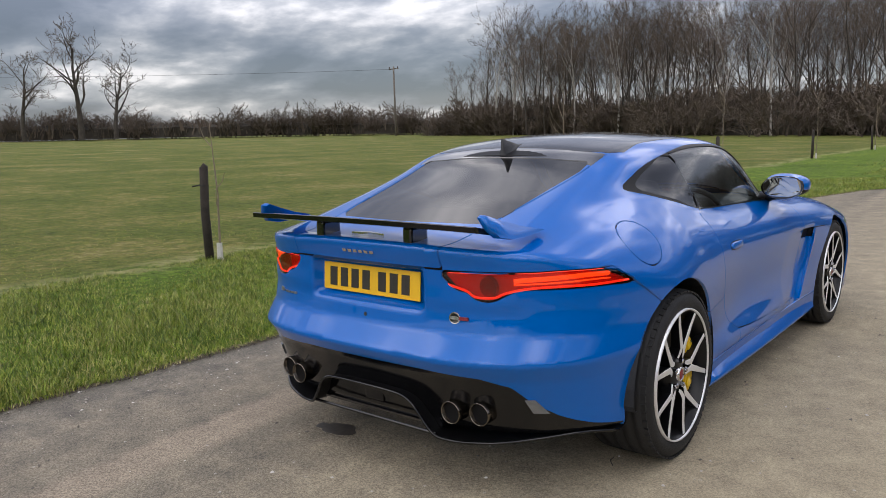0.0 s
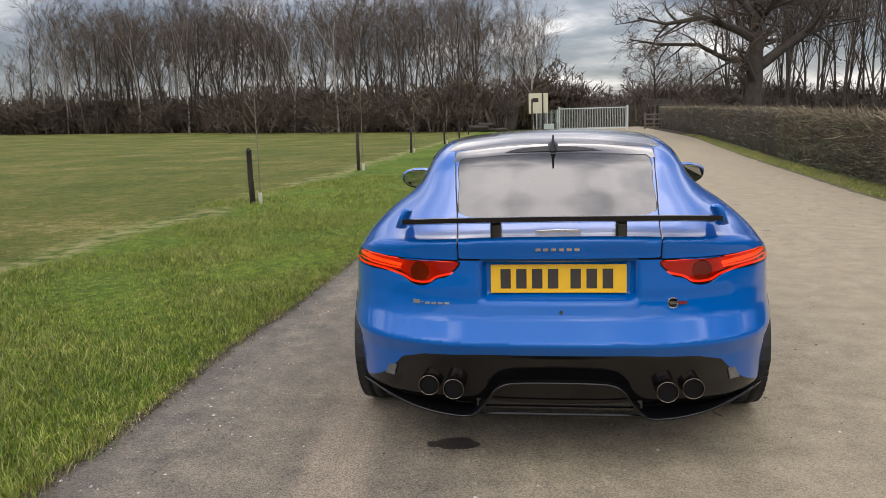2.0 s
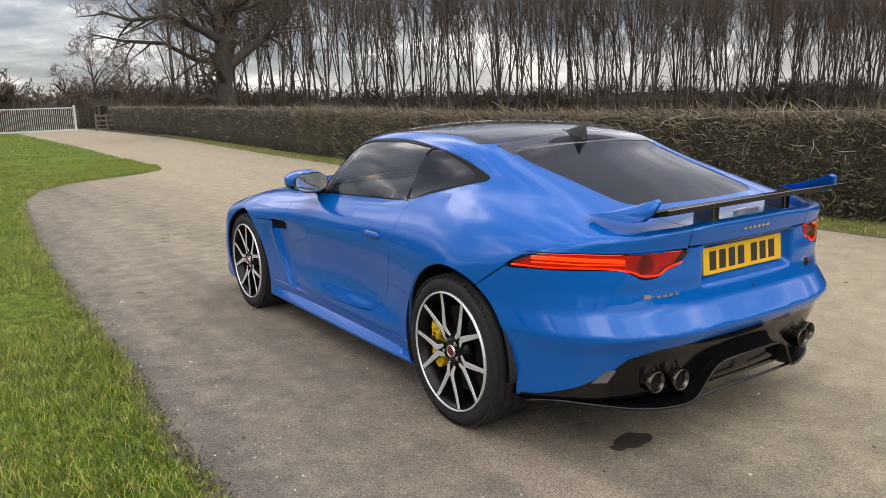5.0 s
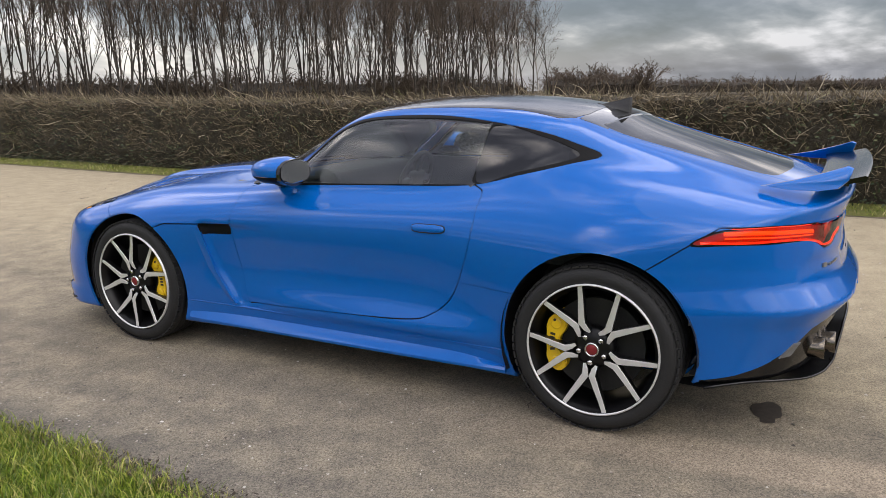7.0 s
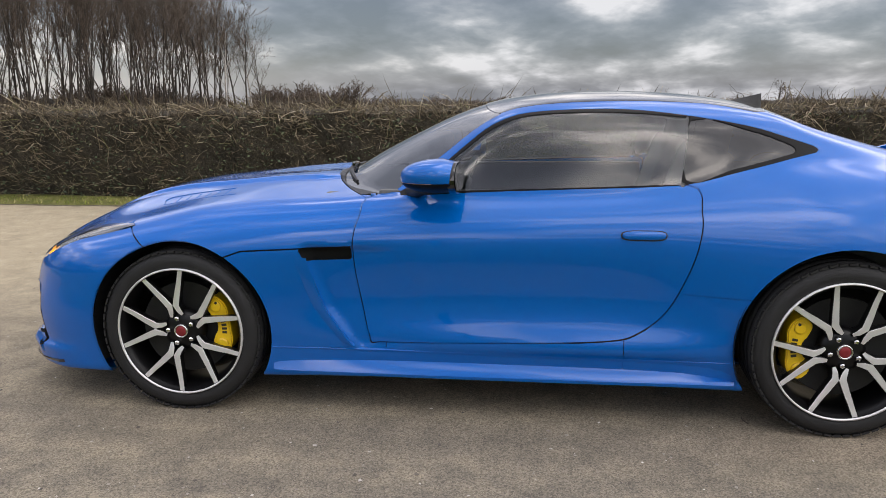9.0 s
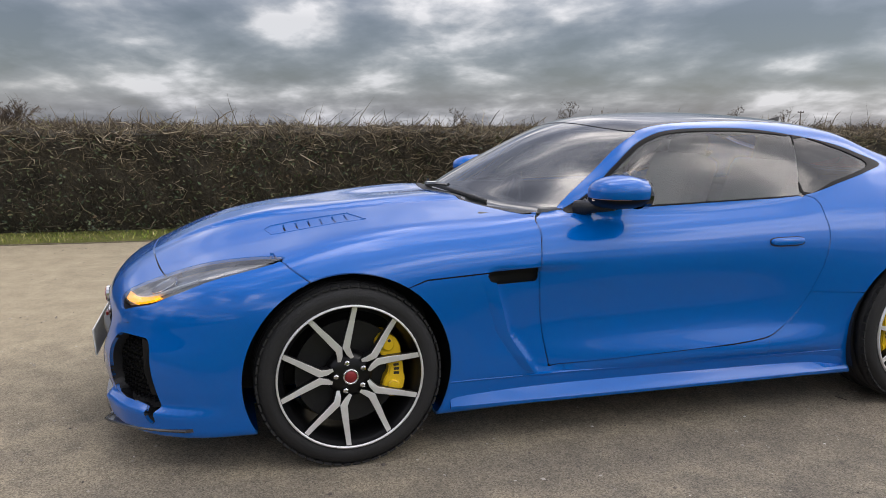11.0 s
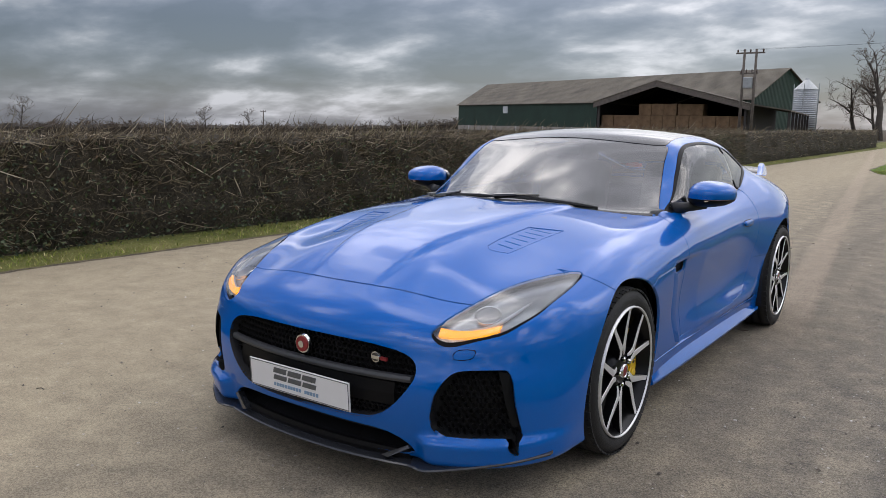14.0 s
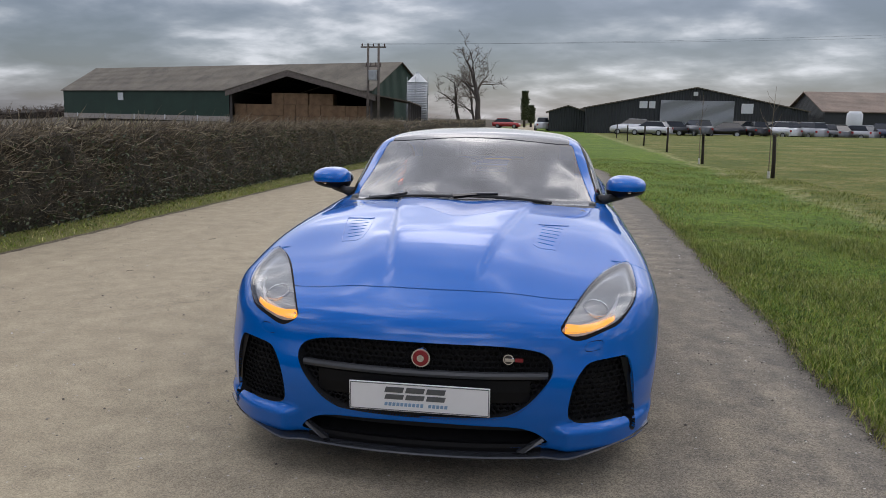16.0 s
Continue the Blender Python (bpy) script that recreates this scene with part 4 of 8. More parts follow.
    for layer in range(3):
        for k in range(11):
            x = -6.9 + k * 1.37
            if layer == 2 and not 3 <= k <= 7:
                continue
            bm = bmesh.new()
            box(bm, (-0.675, -1.1, 0), (0.675, 1.1, 1.24), 0.05)
            o = part("straw_bale", bm, HAY, None)
            o.matrix_basis = Matrix.Translation(c) @ pose(0, 0, 0, 0, 0, 187) @ pose(x + rnd.uniform(-0.03, 0.03), 1.6 + rnd.uniform(-0.1, 0.1) + 0.3 * layer, 1.25 * layer, 0, 0, rnd.uniform(-2, 2))
            tagged(o, "large square brown straw bale stacked in the shed", "straw bale", "stacked straw bales")
    # grain silo
    th = thing("grain_silo", "small galvanised grain silo with a conical top", "silo", (19.6, -112.5, 0))
    bm = bmesh.new()
    tube(bm, [(0, 0, 0), (0, 0, 6.6)], 1.55, 24)
    part("drum", bm, mat_sheet("corrugated_silo", (0.42, 0.44, 0.45), 0.25, 0.45, 0.1, 2), th, smooth=True)
    bm = bmesh.new()
    tube(bm, [(0, 0, 6.6), (0, 0, 7.9), (0, 0, 8.1)], [1.62, 0.3, 0.25], 24)
    part("cone", bm, GALV, th)
    for an in (0, 1.57, 3.14, 4.71):
        bm = bmesh.new()
        tube(bm, [(1.6 * math.cos(an), 1.6 * math.sin(an), 0), (1.6 * math.cos(an), 1.6 * math.sin(an), 7.4)], 0.06, 5)
        part("ladder_rail", bm, GALV, th)
    # black barn with shutter
    c = Vector((-17.0, -88.5, 0))
    th = thing("black_barn", "wide black clad barn with a grey roller shutter", "barn", tuple(c), 180)
    gable_mesh("barn", 12.4, 26, 2.9, 5.35, BLACKCLAD, ROOFG, th, overhang=0.25)
    bm = bmesh.new()
    box(bm, (-3.9, -0.12, 0), (4.3, -0.03, 3.95))
    part("shutter_door", bm, SHUTTER, th, "closed pale grey roller shutter")
    bm = bmesh.new()
    box(bm, (4.3, -0.1, 0), (12.3, -0.02, 1.75))
    part("block_wall", bm, BLOCK, th, "pale concrete block lower wall")
    for x, w, z0, z1 in ((5.1, 1.3, 2.6, 3.7), (-6.3, 0.9, 3.0, 3.8), (-5.2, 0.7, 3.0, 3.8), (-0.3, 0.5, 4.5, 4.95)):
        bm = bmesh.new()
        box(bm, (x, -0.1, z0), (x + w, -0.02, z1))
        part("window", bm, WHITE, th)
    th = thing("low_annexe", "low black lean-to building beside the barn", "shed", (-2.6, -91, 0), 180)
    gable_mesh("annexe", 2.3, 14, 2.4, 3.1, BLACKCLAD, ROOFG, th)
    th = thing("long_shed", "long low shed with a brown fibre roof", "shed", (-31, -95, 0), 90)
    gable_mesh("shed", 7, 24, 3.0, 5.3, BLACKCLAD, RUSTROOF, th)
    th = thing("pale_tank", "tall pale storage tank beside the long shed", "tank", (-33.0, -84.6, 0))
    bm = bmesh.new()
    tube(bm, [(0, 0, 0), (0, 0, 2.7), (0, 0, 3.0)], [0.8, 0.8, 0.55], 20)
    part("tank", bm, WHITE, th, smooth=True)


build_barns()


# ---- parked cars far off ----
PAINTS = [simple("paint_" + n, c, 0.3, 0.2, vary=0.05, Coat_Weight=0.6) for n, c in
          (("white", (0.66, 0.67, 0.68)), ("silver", (0.34, 0.35, 0.37)), ("black", (0.015, 0.016, 0.018)), ("navy", (0.02, 0.03, 0.07)), ("grey", (0.10, 0.105, 0.11)), ("red", (0.35, 0.02, 0.02)))]
CARGLASS = simple("dark_car_glass", (0.02, 0.024, 0.028), 0.08)
LAMPRED = simple("lamp_red", (0.3, 0.01, 0.01), 0.3)
LAMPCLR = simple("lamp_clear", (0.6, 0.6, 0.6), 0.2)
LABELS = ("white", "silver", "black", "dark blue", "grey", "red")


def far_car(kind, suv):
    """A parked car some way off: body, cabin glass, roof, wheels, lamps."""
    th = new("parked_car")
    h = 0.2 if suv else 0.0
    L, W = 2.15, 0.88
    prof = [(-L, 0.35), (-L - 0.03, 0.75 + h * 0.5), (-L + 0.15, 0.95 + h), (-0.9, 0.98 + h), (0.95, 0.97 + h), (L - 0.15, 0.82 + h * 0.6), (L, 0.6), (L - 0.03, 0.3), (-L, 0.3)]

    def extr(pr, w, w2=None):
        bm = bmesh.new()
        w2 = w2 or [w] * len(pr)
        a = [bm.verts.new((-ww, y, z)) for (y, z), ww in zip(pr, w2)]
        b = [bm.verts.new((ww, y, z)) for (y, z), ww in zip(pr, w2)]
        bm.faces.new(a[::-1])
        bm.faces.new(b)
        for i in range(len(pr)):
            j = (i + 1) % len(pr)
            bm.faces.new((a[i], a[j], b[j], b[i]))
        bmesh.ops.recalc_face_normals(bm, faces=bm.faces[:])
        return bm
    bm = extr(prof, W)
    bmesh.ops.bevel(bm, geom=bm.edges[:], offset=0.06, segments=2, affect="EDGES")
    part("body", bm, PAINTS[kind], th, smooth=True)
    top = 1.5 + h
    gl = [(-2.0 if suv else -1.95, 0.95 + h), (-1.7 if suv else -1.4, top), (0.15, top), (1.1, 0.95 + h)]
    part("glasshouse", extr(gl, 0.7, [0.8, 0.62, 0.62, 0.8]), CARGLASS, th)
    bm = bmesh.new()
    box(bm, (-0.64, -1.74 if suv else -1.45, top - 0.02), (0.64, 0.15, top + 0.04), 0.015)
    part("roof", bm, PAINTS[kind], th)
    for x in (-1, 1):
        for y in (-1.3, 1.35):
            bm = bmesh.new()
            tube(bm, [(x * 0.72, y, 0.32), (x * 0.9, y, 0.32)], 0.32, 16)
            part("wheel", bm, RUBBER, th, smooth=True)
            bm = bmesh.new()
            tube(bm, [(x * 0.9, y, 0.32), (x * 0.91, y, 0.32)], 0.2, 12)
            part("rim", bm, GALV, th)
        bm = bmesh.new()
        box(bm, (x * 0.7 - 0.12, L - 0.12, 0.62), (x * 0.7 + 0.12, L + 0.0, 0.75))
        part("headlamp", bm, LAMPCLR, th)
        bm = bmesh.new()
        box(bm, (x * 0.72 - 0.1, -L - 0.05, 0.7), (x * 0.72 + 0.1, -L + 0.03, 0.9))
        part("tail_lamp", bm, LAMPRED, th)
    return th


def build_parked():
    rnd = random.Random(21)
    proto = {}
    row = [(-9.2, 0, 1, 88), (-13.2, 2, 0, 70), (-15.9, 4, 1, 20), (-18.8, 2, 0, 80), (-21.6, 2, 1, 15), (-24.1, 0, 1, 30), (-26.6, 1, 1, 25), (-29.0, 4, 0, 20), (-31.2, 1, 0, 35), (-33.6, 3, 1, 20),
           (-35.8, 0, 0, 25), (-38.0, 1, 0, 20), (-40.4, 0, 0, 30), (-42.6, 5, 0, 25), (-44.8, 1, 1, 20), (-11.0, 0, 0, 60)]
    for i, (x, c, suv, rz) in enumerate(row):
        y = -82 + 0.16 * (x + 13) * -1 + rnd.uniform(-0.6, 0.6) + (3 if i == 15 else 0)
        m = pose(x, y, 0, 0, 0, rz + 180)
        if (c, suv) in proto:
            ob = copy_thing(proto[(c, suv)], m)
        else:
            ob = proto[(c, suv)] = far_car(c, suv)
            ob.matrix_basis = m
        tagged(ob, f"{LABELS[c]} {'estate' if suv else 'hatchback'} car parked in front of the black barn", "car", "cars parked by the barn")
    ob = copy_thing(proto[(5, 0)], pose(6.2, -118, 0.0, 0, 0, 80))
    tagged(ob, "red vehicle parked far down the lane", "car")
    ob = copy_thing(proto[(0, 1)], pose(0.6, -100, 0, 0, 0, 185))
    tagged(ob, "white estate car parked by the lane", "car")


build_parked()
# ivy-clad tree stub
def ivy(at, h):
    rnd = random.Random(6)
    th = thing("ivy_tree", "short tree smothered in dark ivy", "tree", at)
    bm = bmesh.new()
    tube(bm, [(0, 0, 0), (0.1, 0, h * 0.6), (0, 0, h)], [0.25, 0.18, 0.08], 8)
    part("trunk", bm, BARK, th, smooth=True)
    V, F = [], []
    for k in range(2600):
        z = h * (0.2 + 0.8 * rnd.random())
        r = (0.9 - 0.5 * abs(z / h - 0.6)) * rnd.random() ** 0.5 * (0.8 + 0.5 * noise.noise((z * 1.3, k * 0.001, 2)))
        an = rnd.uniform(0, 6.28)
        p = Vector((r * math.cos(an), r * math.sin(an), z))
        u = Vector((rnd.uniform(-1, 1), rnd.uniform(-1, 1), rnd.uniform(-1, 1))).normalized()
        w = u.orthogonal().normalized()
        s = rnd.uniform(0.07, 0.16)
        b = len(V)
        V += [tuple(p - u * s), tuple(p + w * s), tuple(p + u * s), tuple(p - w * s)]
        F.append((b, b + 1, b + 2, b + 3))
    mesh_object("crown", V, F, HLEAF, th, smooth=False)


ivy((4.2, -140, 0), 6.6)
ivy((3.2, -150, 0), 4.2)


# ---- the sports car: body form from smooth height fields ----
def spline1(xs, ys, q):
    """Smooth cubic through (xs, ys), flat beyond the ends."""
    xs, ys, q = np.asarray(xs, float), np.asarray(ys, float), np.asarray(q, float)
    if xs[0] > xs[-1]:
        xs, ys = xs[::-1], ys[::-1]
    d = np.diff(ys) / np.diff(xs)
    m = np.empty_like(ys)
    m[0], m[-1] = d[0], d[-1]
    h = np.diff(xs)
    m[1:-1] = (d[:-1] * h[1:] + d[1:] * h[:-1]) / (h[1:] + h[:-1])
    q = np.clip(q, xs[0], xs[-1])
    i = np.clip(np.searchsorted(xs, q) - 1, 0, len(xs) - 2)
    t = (q - xs[i]) / h[i]
    return ((1 + 2 * t) * (1 - t) ** 2 * ys[i] + t * (1 - t) ** 2 * h[i] * m[i] + t * t * (3 - 2 * t) * ys[i + 1] + t * t * (t - 1) * h[i] * m[i + 1])


class Field:
    """A smooth table f(a, b) on a regular fine grid, sampled bicubically."""

    def __init__(self, avals, bvals, rows, arange, brange, blur=4, step=0.01):
        self.a0, self.b0, self.s = arange[0], brange[0], step
        na, nb = int((arange[1] - arange[0]) / step) + 1, int((brange[1] - brange[0]) / step) + 1
        ga, gb = arange[0] + step * np.arange(na), brange[0] + step * np.arange(nb)
        rows = np.asarray(rows, float)
        mid = np.stack([spline1(bvals, r, gb) for r in rows])
        g = np.stack([spline1(avals, mid[:, j], ga) for j in range(nb)], axis=1)
        k = np.exp(-0.5 * (np.arange(-2 * blur, 2 * blur + 1) / blur) ** 2)
        k /= k.sum()
        g = np.apply_along_axis(lambda v: np.convolve(np.pad(v, 2 * blur, mode="reflect", reflect_type="odd"), k, "valid"), 0, g)
        g = np.apply_along_axis(lambda v: np.convolve(np.pad(v, 2 * blur, mode="reflect", reflect_type="odd"), k, "valid"), 1, g)
        self.g = g

    def __call__(self, a, b):
        g = self.g
        fa = np.clip((a - self.a0) / self.s, 1, g.shape[0] - 3.001)
        fb = np.clip((b - self.b0) / self.s, 1, g.shape[1] - 3.001)
        ia, ib = fa.astype(int), fb.astype(int)
        ta, tb = fa - ia, fb - ib

        def w(t):
            return (-0.5 * t + t * t - 0.5 * t ** 3, 1 - 2.5 * t * t + 1.5 * t ** 3, 0.5 * t + 2 * t * t - 1.5 * t ** 3, -0.5 * t * t + 0.5 * t ** 3)
        wa, wb = w(ta), w(tb)
        out = 0.0
        for i in range(4):
            for j in range(4):
                out = out + wa[i] * wb[j] * g[ia + i - 1, ib + j - 1]
        return out


# half width of the flanks: rows along the car, columns by height
SIDE_REAR = (
    (.80, .84, .88, .90, .89, .83, .77, .72, .62), (.84, .87, .90, .925, .925, .88, .84, .80, .70), (.88, .90, .925, .945, .95, .925, .89, .86, .78),
    (.90, .92, .935, .955, .963, .955, .93, .895, .80), (.88, .89, .90, .912, .925, .925, .905, .87, .78), (.855, .878, .892, .864, .880, .897, .885, .85, .74))
SIDE_FRONT = (
    (.85, .872, .888, .861, .878, .90, .888, .845, .72), (.855, .870, .886, .871, .891, .91, .893, .845, .72), (.875, .883, .892, .903, .918, .922, .895, .82, .68),
    (.90, .91, .92, .932, .938, .925, .87, .78, .60), (.89, .90, .91, .92, .92, .895, .82, .70, .55), (.86, .875, .885, .89, .885, .85, .76, .64, .50),
    (.80, .82, .84, .85, .84, .79, .70, .58, .45))
SIDE = Field((-2.3, -2.0, -1.7, -1.31, -0.95, -0.5, 0, 0.5, 0.9, 1.31, 1.7, 2.0, 2.3), (0.14, 0.24, 0.32, 0.45, 0.60, 0.72, 0.82, 0.90, 1.0), SIDE_REAR + SIDE_FRONT, (-2.5, 2.5), (0.0, 1.4), blur=5)
# height of bonnet, shoulders and deck: rows along the car, columns across
DECK_FRONT = (
    (.60, .60, .585, .57, .55, .53, .50), (.685, .675, .645, .62, .60, .58, .55), (.735, .722, .683, .665, .645, .62, .59), (.81, .797, .757, .738, .715, .69, .655),
    (.868, .855, .808, .792, .775, .745, .70), (.897, .890, .865, .85, .832, .797, .75), (.918, .925, .905, .885, .865, .825, .77), (.935, .94, .92, .90, .88, .84, .78))
DECK_REAR = (
    (.94, .94, .93, .92, .905, .855, .79), (.95, .95, .945, .935, .915, .86, .79), (.96, .96, .96, .955, .935, .88, .80), (1.0, 1.0, 1.0, .995, .975, .92, .82),
    (1.05, 1.05, 1.045, 1.03, 1.0, .935, .84), (1.03, 1.03, 1.02, 1.005, .97, .91, .83), (.965, .965, .96, .95, .915, .87, .80), (.93, .93, .925, .92, .895, .85, .79),
    (.945, .945, .935, .92, .89, .84, .78))
DECK = Field((2.3, 2.1, 2.0, 1.82, 1.58, 1.31, 1.0, 0.72, 0.4, 0, -0.5, -0.95, -1.31, -1.6, -1.9, -2.1, -2.2), (0, 0.3, 0.5, 0.65, 0.78, 0.88, 0.96), DECK_FRONT + DECK_REAR, (-2.5, 2.5), (-0.1, 1.15), blur=5)


def nose_y(x, z):
    # ledge under the side intakes
    u, v = np.clip((np.abs(x) - 0.46) / 0.10, 0, 1), np.clip((0.268 - z) / 0.035, 0, 1)
    return 0.045 * u * u * (3 - 2 * u) * v * v * (3 - 2 * v) + spline1((.05, .2, .3, .42, .52, .60, .68, .76, .85), (2.19, 2.215, 2.24, 2.245, 2.215, 2.19, 2.14, 2.08, 2.0), z) - spline1(
        (-.25, 0, .25, .45, .6, .72, .82, .9, .97, 1.1), (.015, 0, .015, .055, .105, .175, .285, .43, .62, 1.0), x)


TAIL_Z = np.arange(0.0, 1.2, 0.002)
TAIL_Y = np.convolve(np.pad(np.interp(TAIL_Z, (.1, .35, .465, .535, .625, .70, .80, .865, .925, .98), (2.06, 2.13, 2.176, 2.226, 2.166, 2.150, 2.145, 2.149, 2.172, 2.185)), 20, mode="edge"),
                     np.exp(-0.5 * (np.arange(-20, 21) / 2.2) ** 2) / np.exp(-0.5 * (np.arange(-20, 21) / 2.2) ** 2).sum(), "valid")


def tail_y(x, z):
    # sunk field for the number plate under the lip of the tailgate
    u, v = np.clip((0.305 - np.abs(x)) / 0.03, 0, 1), np.clip((z - 0.685) / 0.035, 0, 1) * np.clip((0.852 - z) / 0.015, 0, 1)
    sunk = 0.046 * u * u * (3 - 2 * u) * v * v * (3 - 2 * v)
    return sunk - np.interp(z, TAIL_Z, TAIL_Y) + spline1(
        (-.25, 0, .25, .38, .46, .6, .72, .80, .86, .894, .93, .97, 1.1), (.006, 0, .006, .016, .030, .078, .155, .245, .36, .465, .62, .85, 1.6), x)


CABIN = Field((.8, .4, 0, -.4, -.8, -1.2, -1.6, -2.0), (.85, .95, 1.05, 1.15, 1.22, 1.28, 1.34), (
    (.76, .73, .69, .65, .62, .58, .54), (.79, .755, .72, .68, .65, .605, .55), (.80, .77, .735, .695, .66, .605, .54), (.80, .773, .74, .70, .662, .60, .53),
    (.79, .765, .725, .675, .632, .57, .50), (.76, .725, .67, .61, .565, .51, .45), (.68, .63, .57, .51, .47, .43, .39), (.58, .53, .48, .43, .40, .37, .34)),
    (-2.5, 2.5), (0.5, 1.5), blur=5)
ROOF_Y = (1.15, .95, .75, .66, .42, .17, 0, -.15, -.4, -.65, -.93, -1.1, -1.3, -1.45, -1.72, -1.9, -2.1, -2.3)
ROOF_Z = (.66, .80, .945, 1.0, 1.125, 1.235, 1.282, 1.302, 1.315, 1.312, 1.288, 1.255, 1.18, 1.128, 1.035, .975, .91, .84)


def roof_z(x, y):
    b = 0.55 * np.clip((y + 0.2) / 0.5, 0, 1) ** 2 * (3 - 2 * np.clip((y + 0.2) / 0.5, 0, 1))
    return spline1(ROOF_Y, ROOF_Z, y + b * x * x) - 0.13 * x * x


def smax(a, b, k):
    h = np.maximum(k - np.abs(a - b), 0.0) / k
    return np.maximum(a, b) + h * h * h * k / 6.0


def form(p):
    """Negative inside the car's outer skin."""
    x, y, z = np.abs(p[:, 0]), p[:, 1], p[:, 2]
    # hollow behind the strake of the front wing
    line = np.interp(z, (0.28, 0.30, 0.46, 0.66, 0.70), (0.57, 0.585, 0.70, 0.775, 0.79))
    dip = 0.017 * np.clip((line - y) / 0.03, 0, 1) * np.clip((y - 0.28) / 0.32, 0, 1) * np.clip((0.72 - z) / 0.02, 0, 1) * np.clip((z - 0.27) / 0.04, 0, 1)
    # raised middle of the bonnet with a soft edge
    edge = 0.17 + 0.19 * np.clip((2.0 - y) / 1.2, 0, 1)
    t = np.clip((edge - x) / 0.036 + 0.5, 0, 1)
    bulge = 0.016 * t * t * (3 - 2 * t) * np.clip((y - 0.55) / 0.3, 0, 1) * np.clip((2.06 - y) / 0.35, 0, 1)
    # ledge along the foot of the door, wider towards the rear
    u = np.clip((0.405 - z) / 0.07, 0, 1) * np.clip((z - 0.27) / 0.03, 0, 1)
    ledge = 0.018 * u * np.clip((0.5 - y) / 0.8, 0, 1) * np.clip((y + 0.95) / 0.25, 0, 1)
    f = smax(x - SIDE(y, z) + dip - ledge, z - DECK(y, x) - bulge + 0.005, 0.16)
    f = smax(f, y - nose_y(x, z), 0.10)
    f = smax(f, tail_y(x, z) - y, 0.06)
    f = smax(f, 0.15 + 0.10 * np.clip((-1.60 - y) / 0.1, 0, 1) - z, 0.04)
    c = smax(x - CABIN(y, z), z - roof_z(x, y), 0.13)
    c = np.maximum(c, np.maximum(0.8 - z, tail_y(x, z) + 0.05 - y))
    k = 0.03 + 0.15 * np.clip((-0.5 - y) / 0.6, 0, 1)
    return -smax(-f, -c, k)


def normals_at(p, e=0.004):
    n = np.stack([form(p + d) - form(p - d) for d in np.eye(3) * e], axis=1)
    return n / np.maximum(np.linalg.norm(n, axis=1, keepdims=True), 1e-9)


def settle(p, steps=4):
    """Moves points onto the skin along its slope."""
    for _ in range(steps):
        e = 0.004
        v = form(p)
        gr = np.stack([(form(p + d) - form(p - d)) / (2 * e) for d in np.eye(3) * e], axis=1)
        p = p - gr * (v / np.maximum((gr ** 2).sum(1), 0.05))[:, None]
    return p


def skin(h=0.0125):
    """The whole skin as quads (naive surface nets), settled onto the form."""
    ax = np.arange(-1.02, 1.0201, h), np.arange(-2.32, 2.3601, h), np.arange(0.10, 1.3801, h)
    nx, ny, nz = (len(a) for a in ax)
    f = np.empty((nx, ny, nz))
    yz = np.stack(np.meshgrid(ax[1], ax[2], indexing="ij"), -1).reshape(-1, 2)
    for i, x in enumerate(ax[0]):
        f[i] = form(np.column_stack([np.full(len(yz), x), yz])).reshape(ny, nz)
    s = f < 0
    cnt = sum(s[i:nx - 1 + i, j:ny - 1 + j, k:nz - 1 + k].astype(int) for i in (0, 1) for j in (0, 1) for k in (0, 1))
    act = (cnt > 0) & (cnt < 8)
    idx = -np.ones(act.shape, int)
    idx[act] = np.arange(act.sum())
    c = np.argwhere(act)
    P = np.column_stack([ax[d][c[:, d]] + h / 2 for d in range(3)])
    quads = []
    for d in range(3):
        u, w = [q for q in range(3) if q != d]
        sl0, sl1 = [slice(None)] * 3, [slice(None)] * 3
        sl0[d], sl1[d] = slice(0, -1), slice(1, None)
        e = np.argwhere(s[tuple(sl0)] != s[tuple(sl1)])
        e = e[(e[:, u] > 0) & (e[:, w] > 0)]
        inside = s[e[:, 0], e[:, 1], e[:, 2]]
        o = np.zeros((4, 3), int)
        o[1, u] = o[2, u] = o[2, w] = o[3, w] = -1
        q = np.stack([idx[tuple((e + k).T)] for k in o], axis=1)
        flip = inside if d != 1 else ~inside
        q[flip] = q[flip][:, ::-1]
        quads.append(q)
    Q = np.concatenate(quads)
    Q = Q[(Q >= 0).all(1)][:, ::-1]
    P = settle(P, 5)
    T = np.concatenate([Q[:, (0, 1, 2)], Q[:, (0, 2, 3)]])
    # faces look outwards
    nrm = np.cross(P[T[:, 1]] - P[T[:, 0]], P[T[:, 2]] - P[T[:, 0]])
    bad = (nrm * normals_at(P[T].mean(1))).sum(1) < 0
    T[bad] = T[bad][:, ::-1]
    return P, T


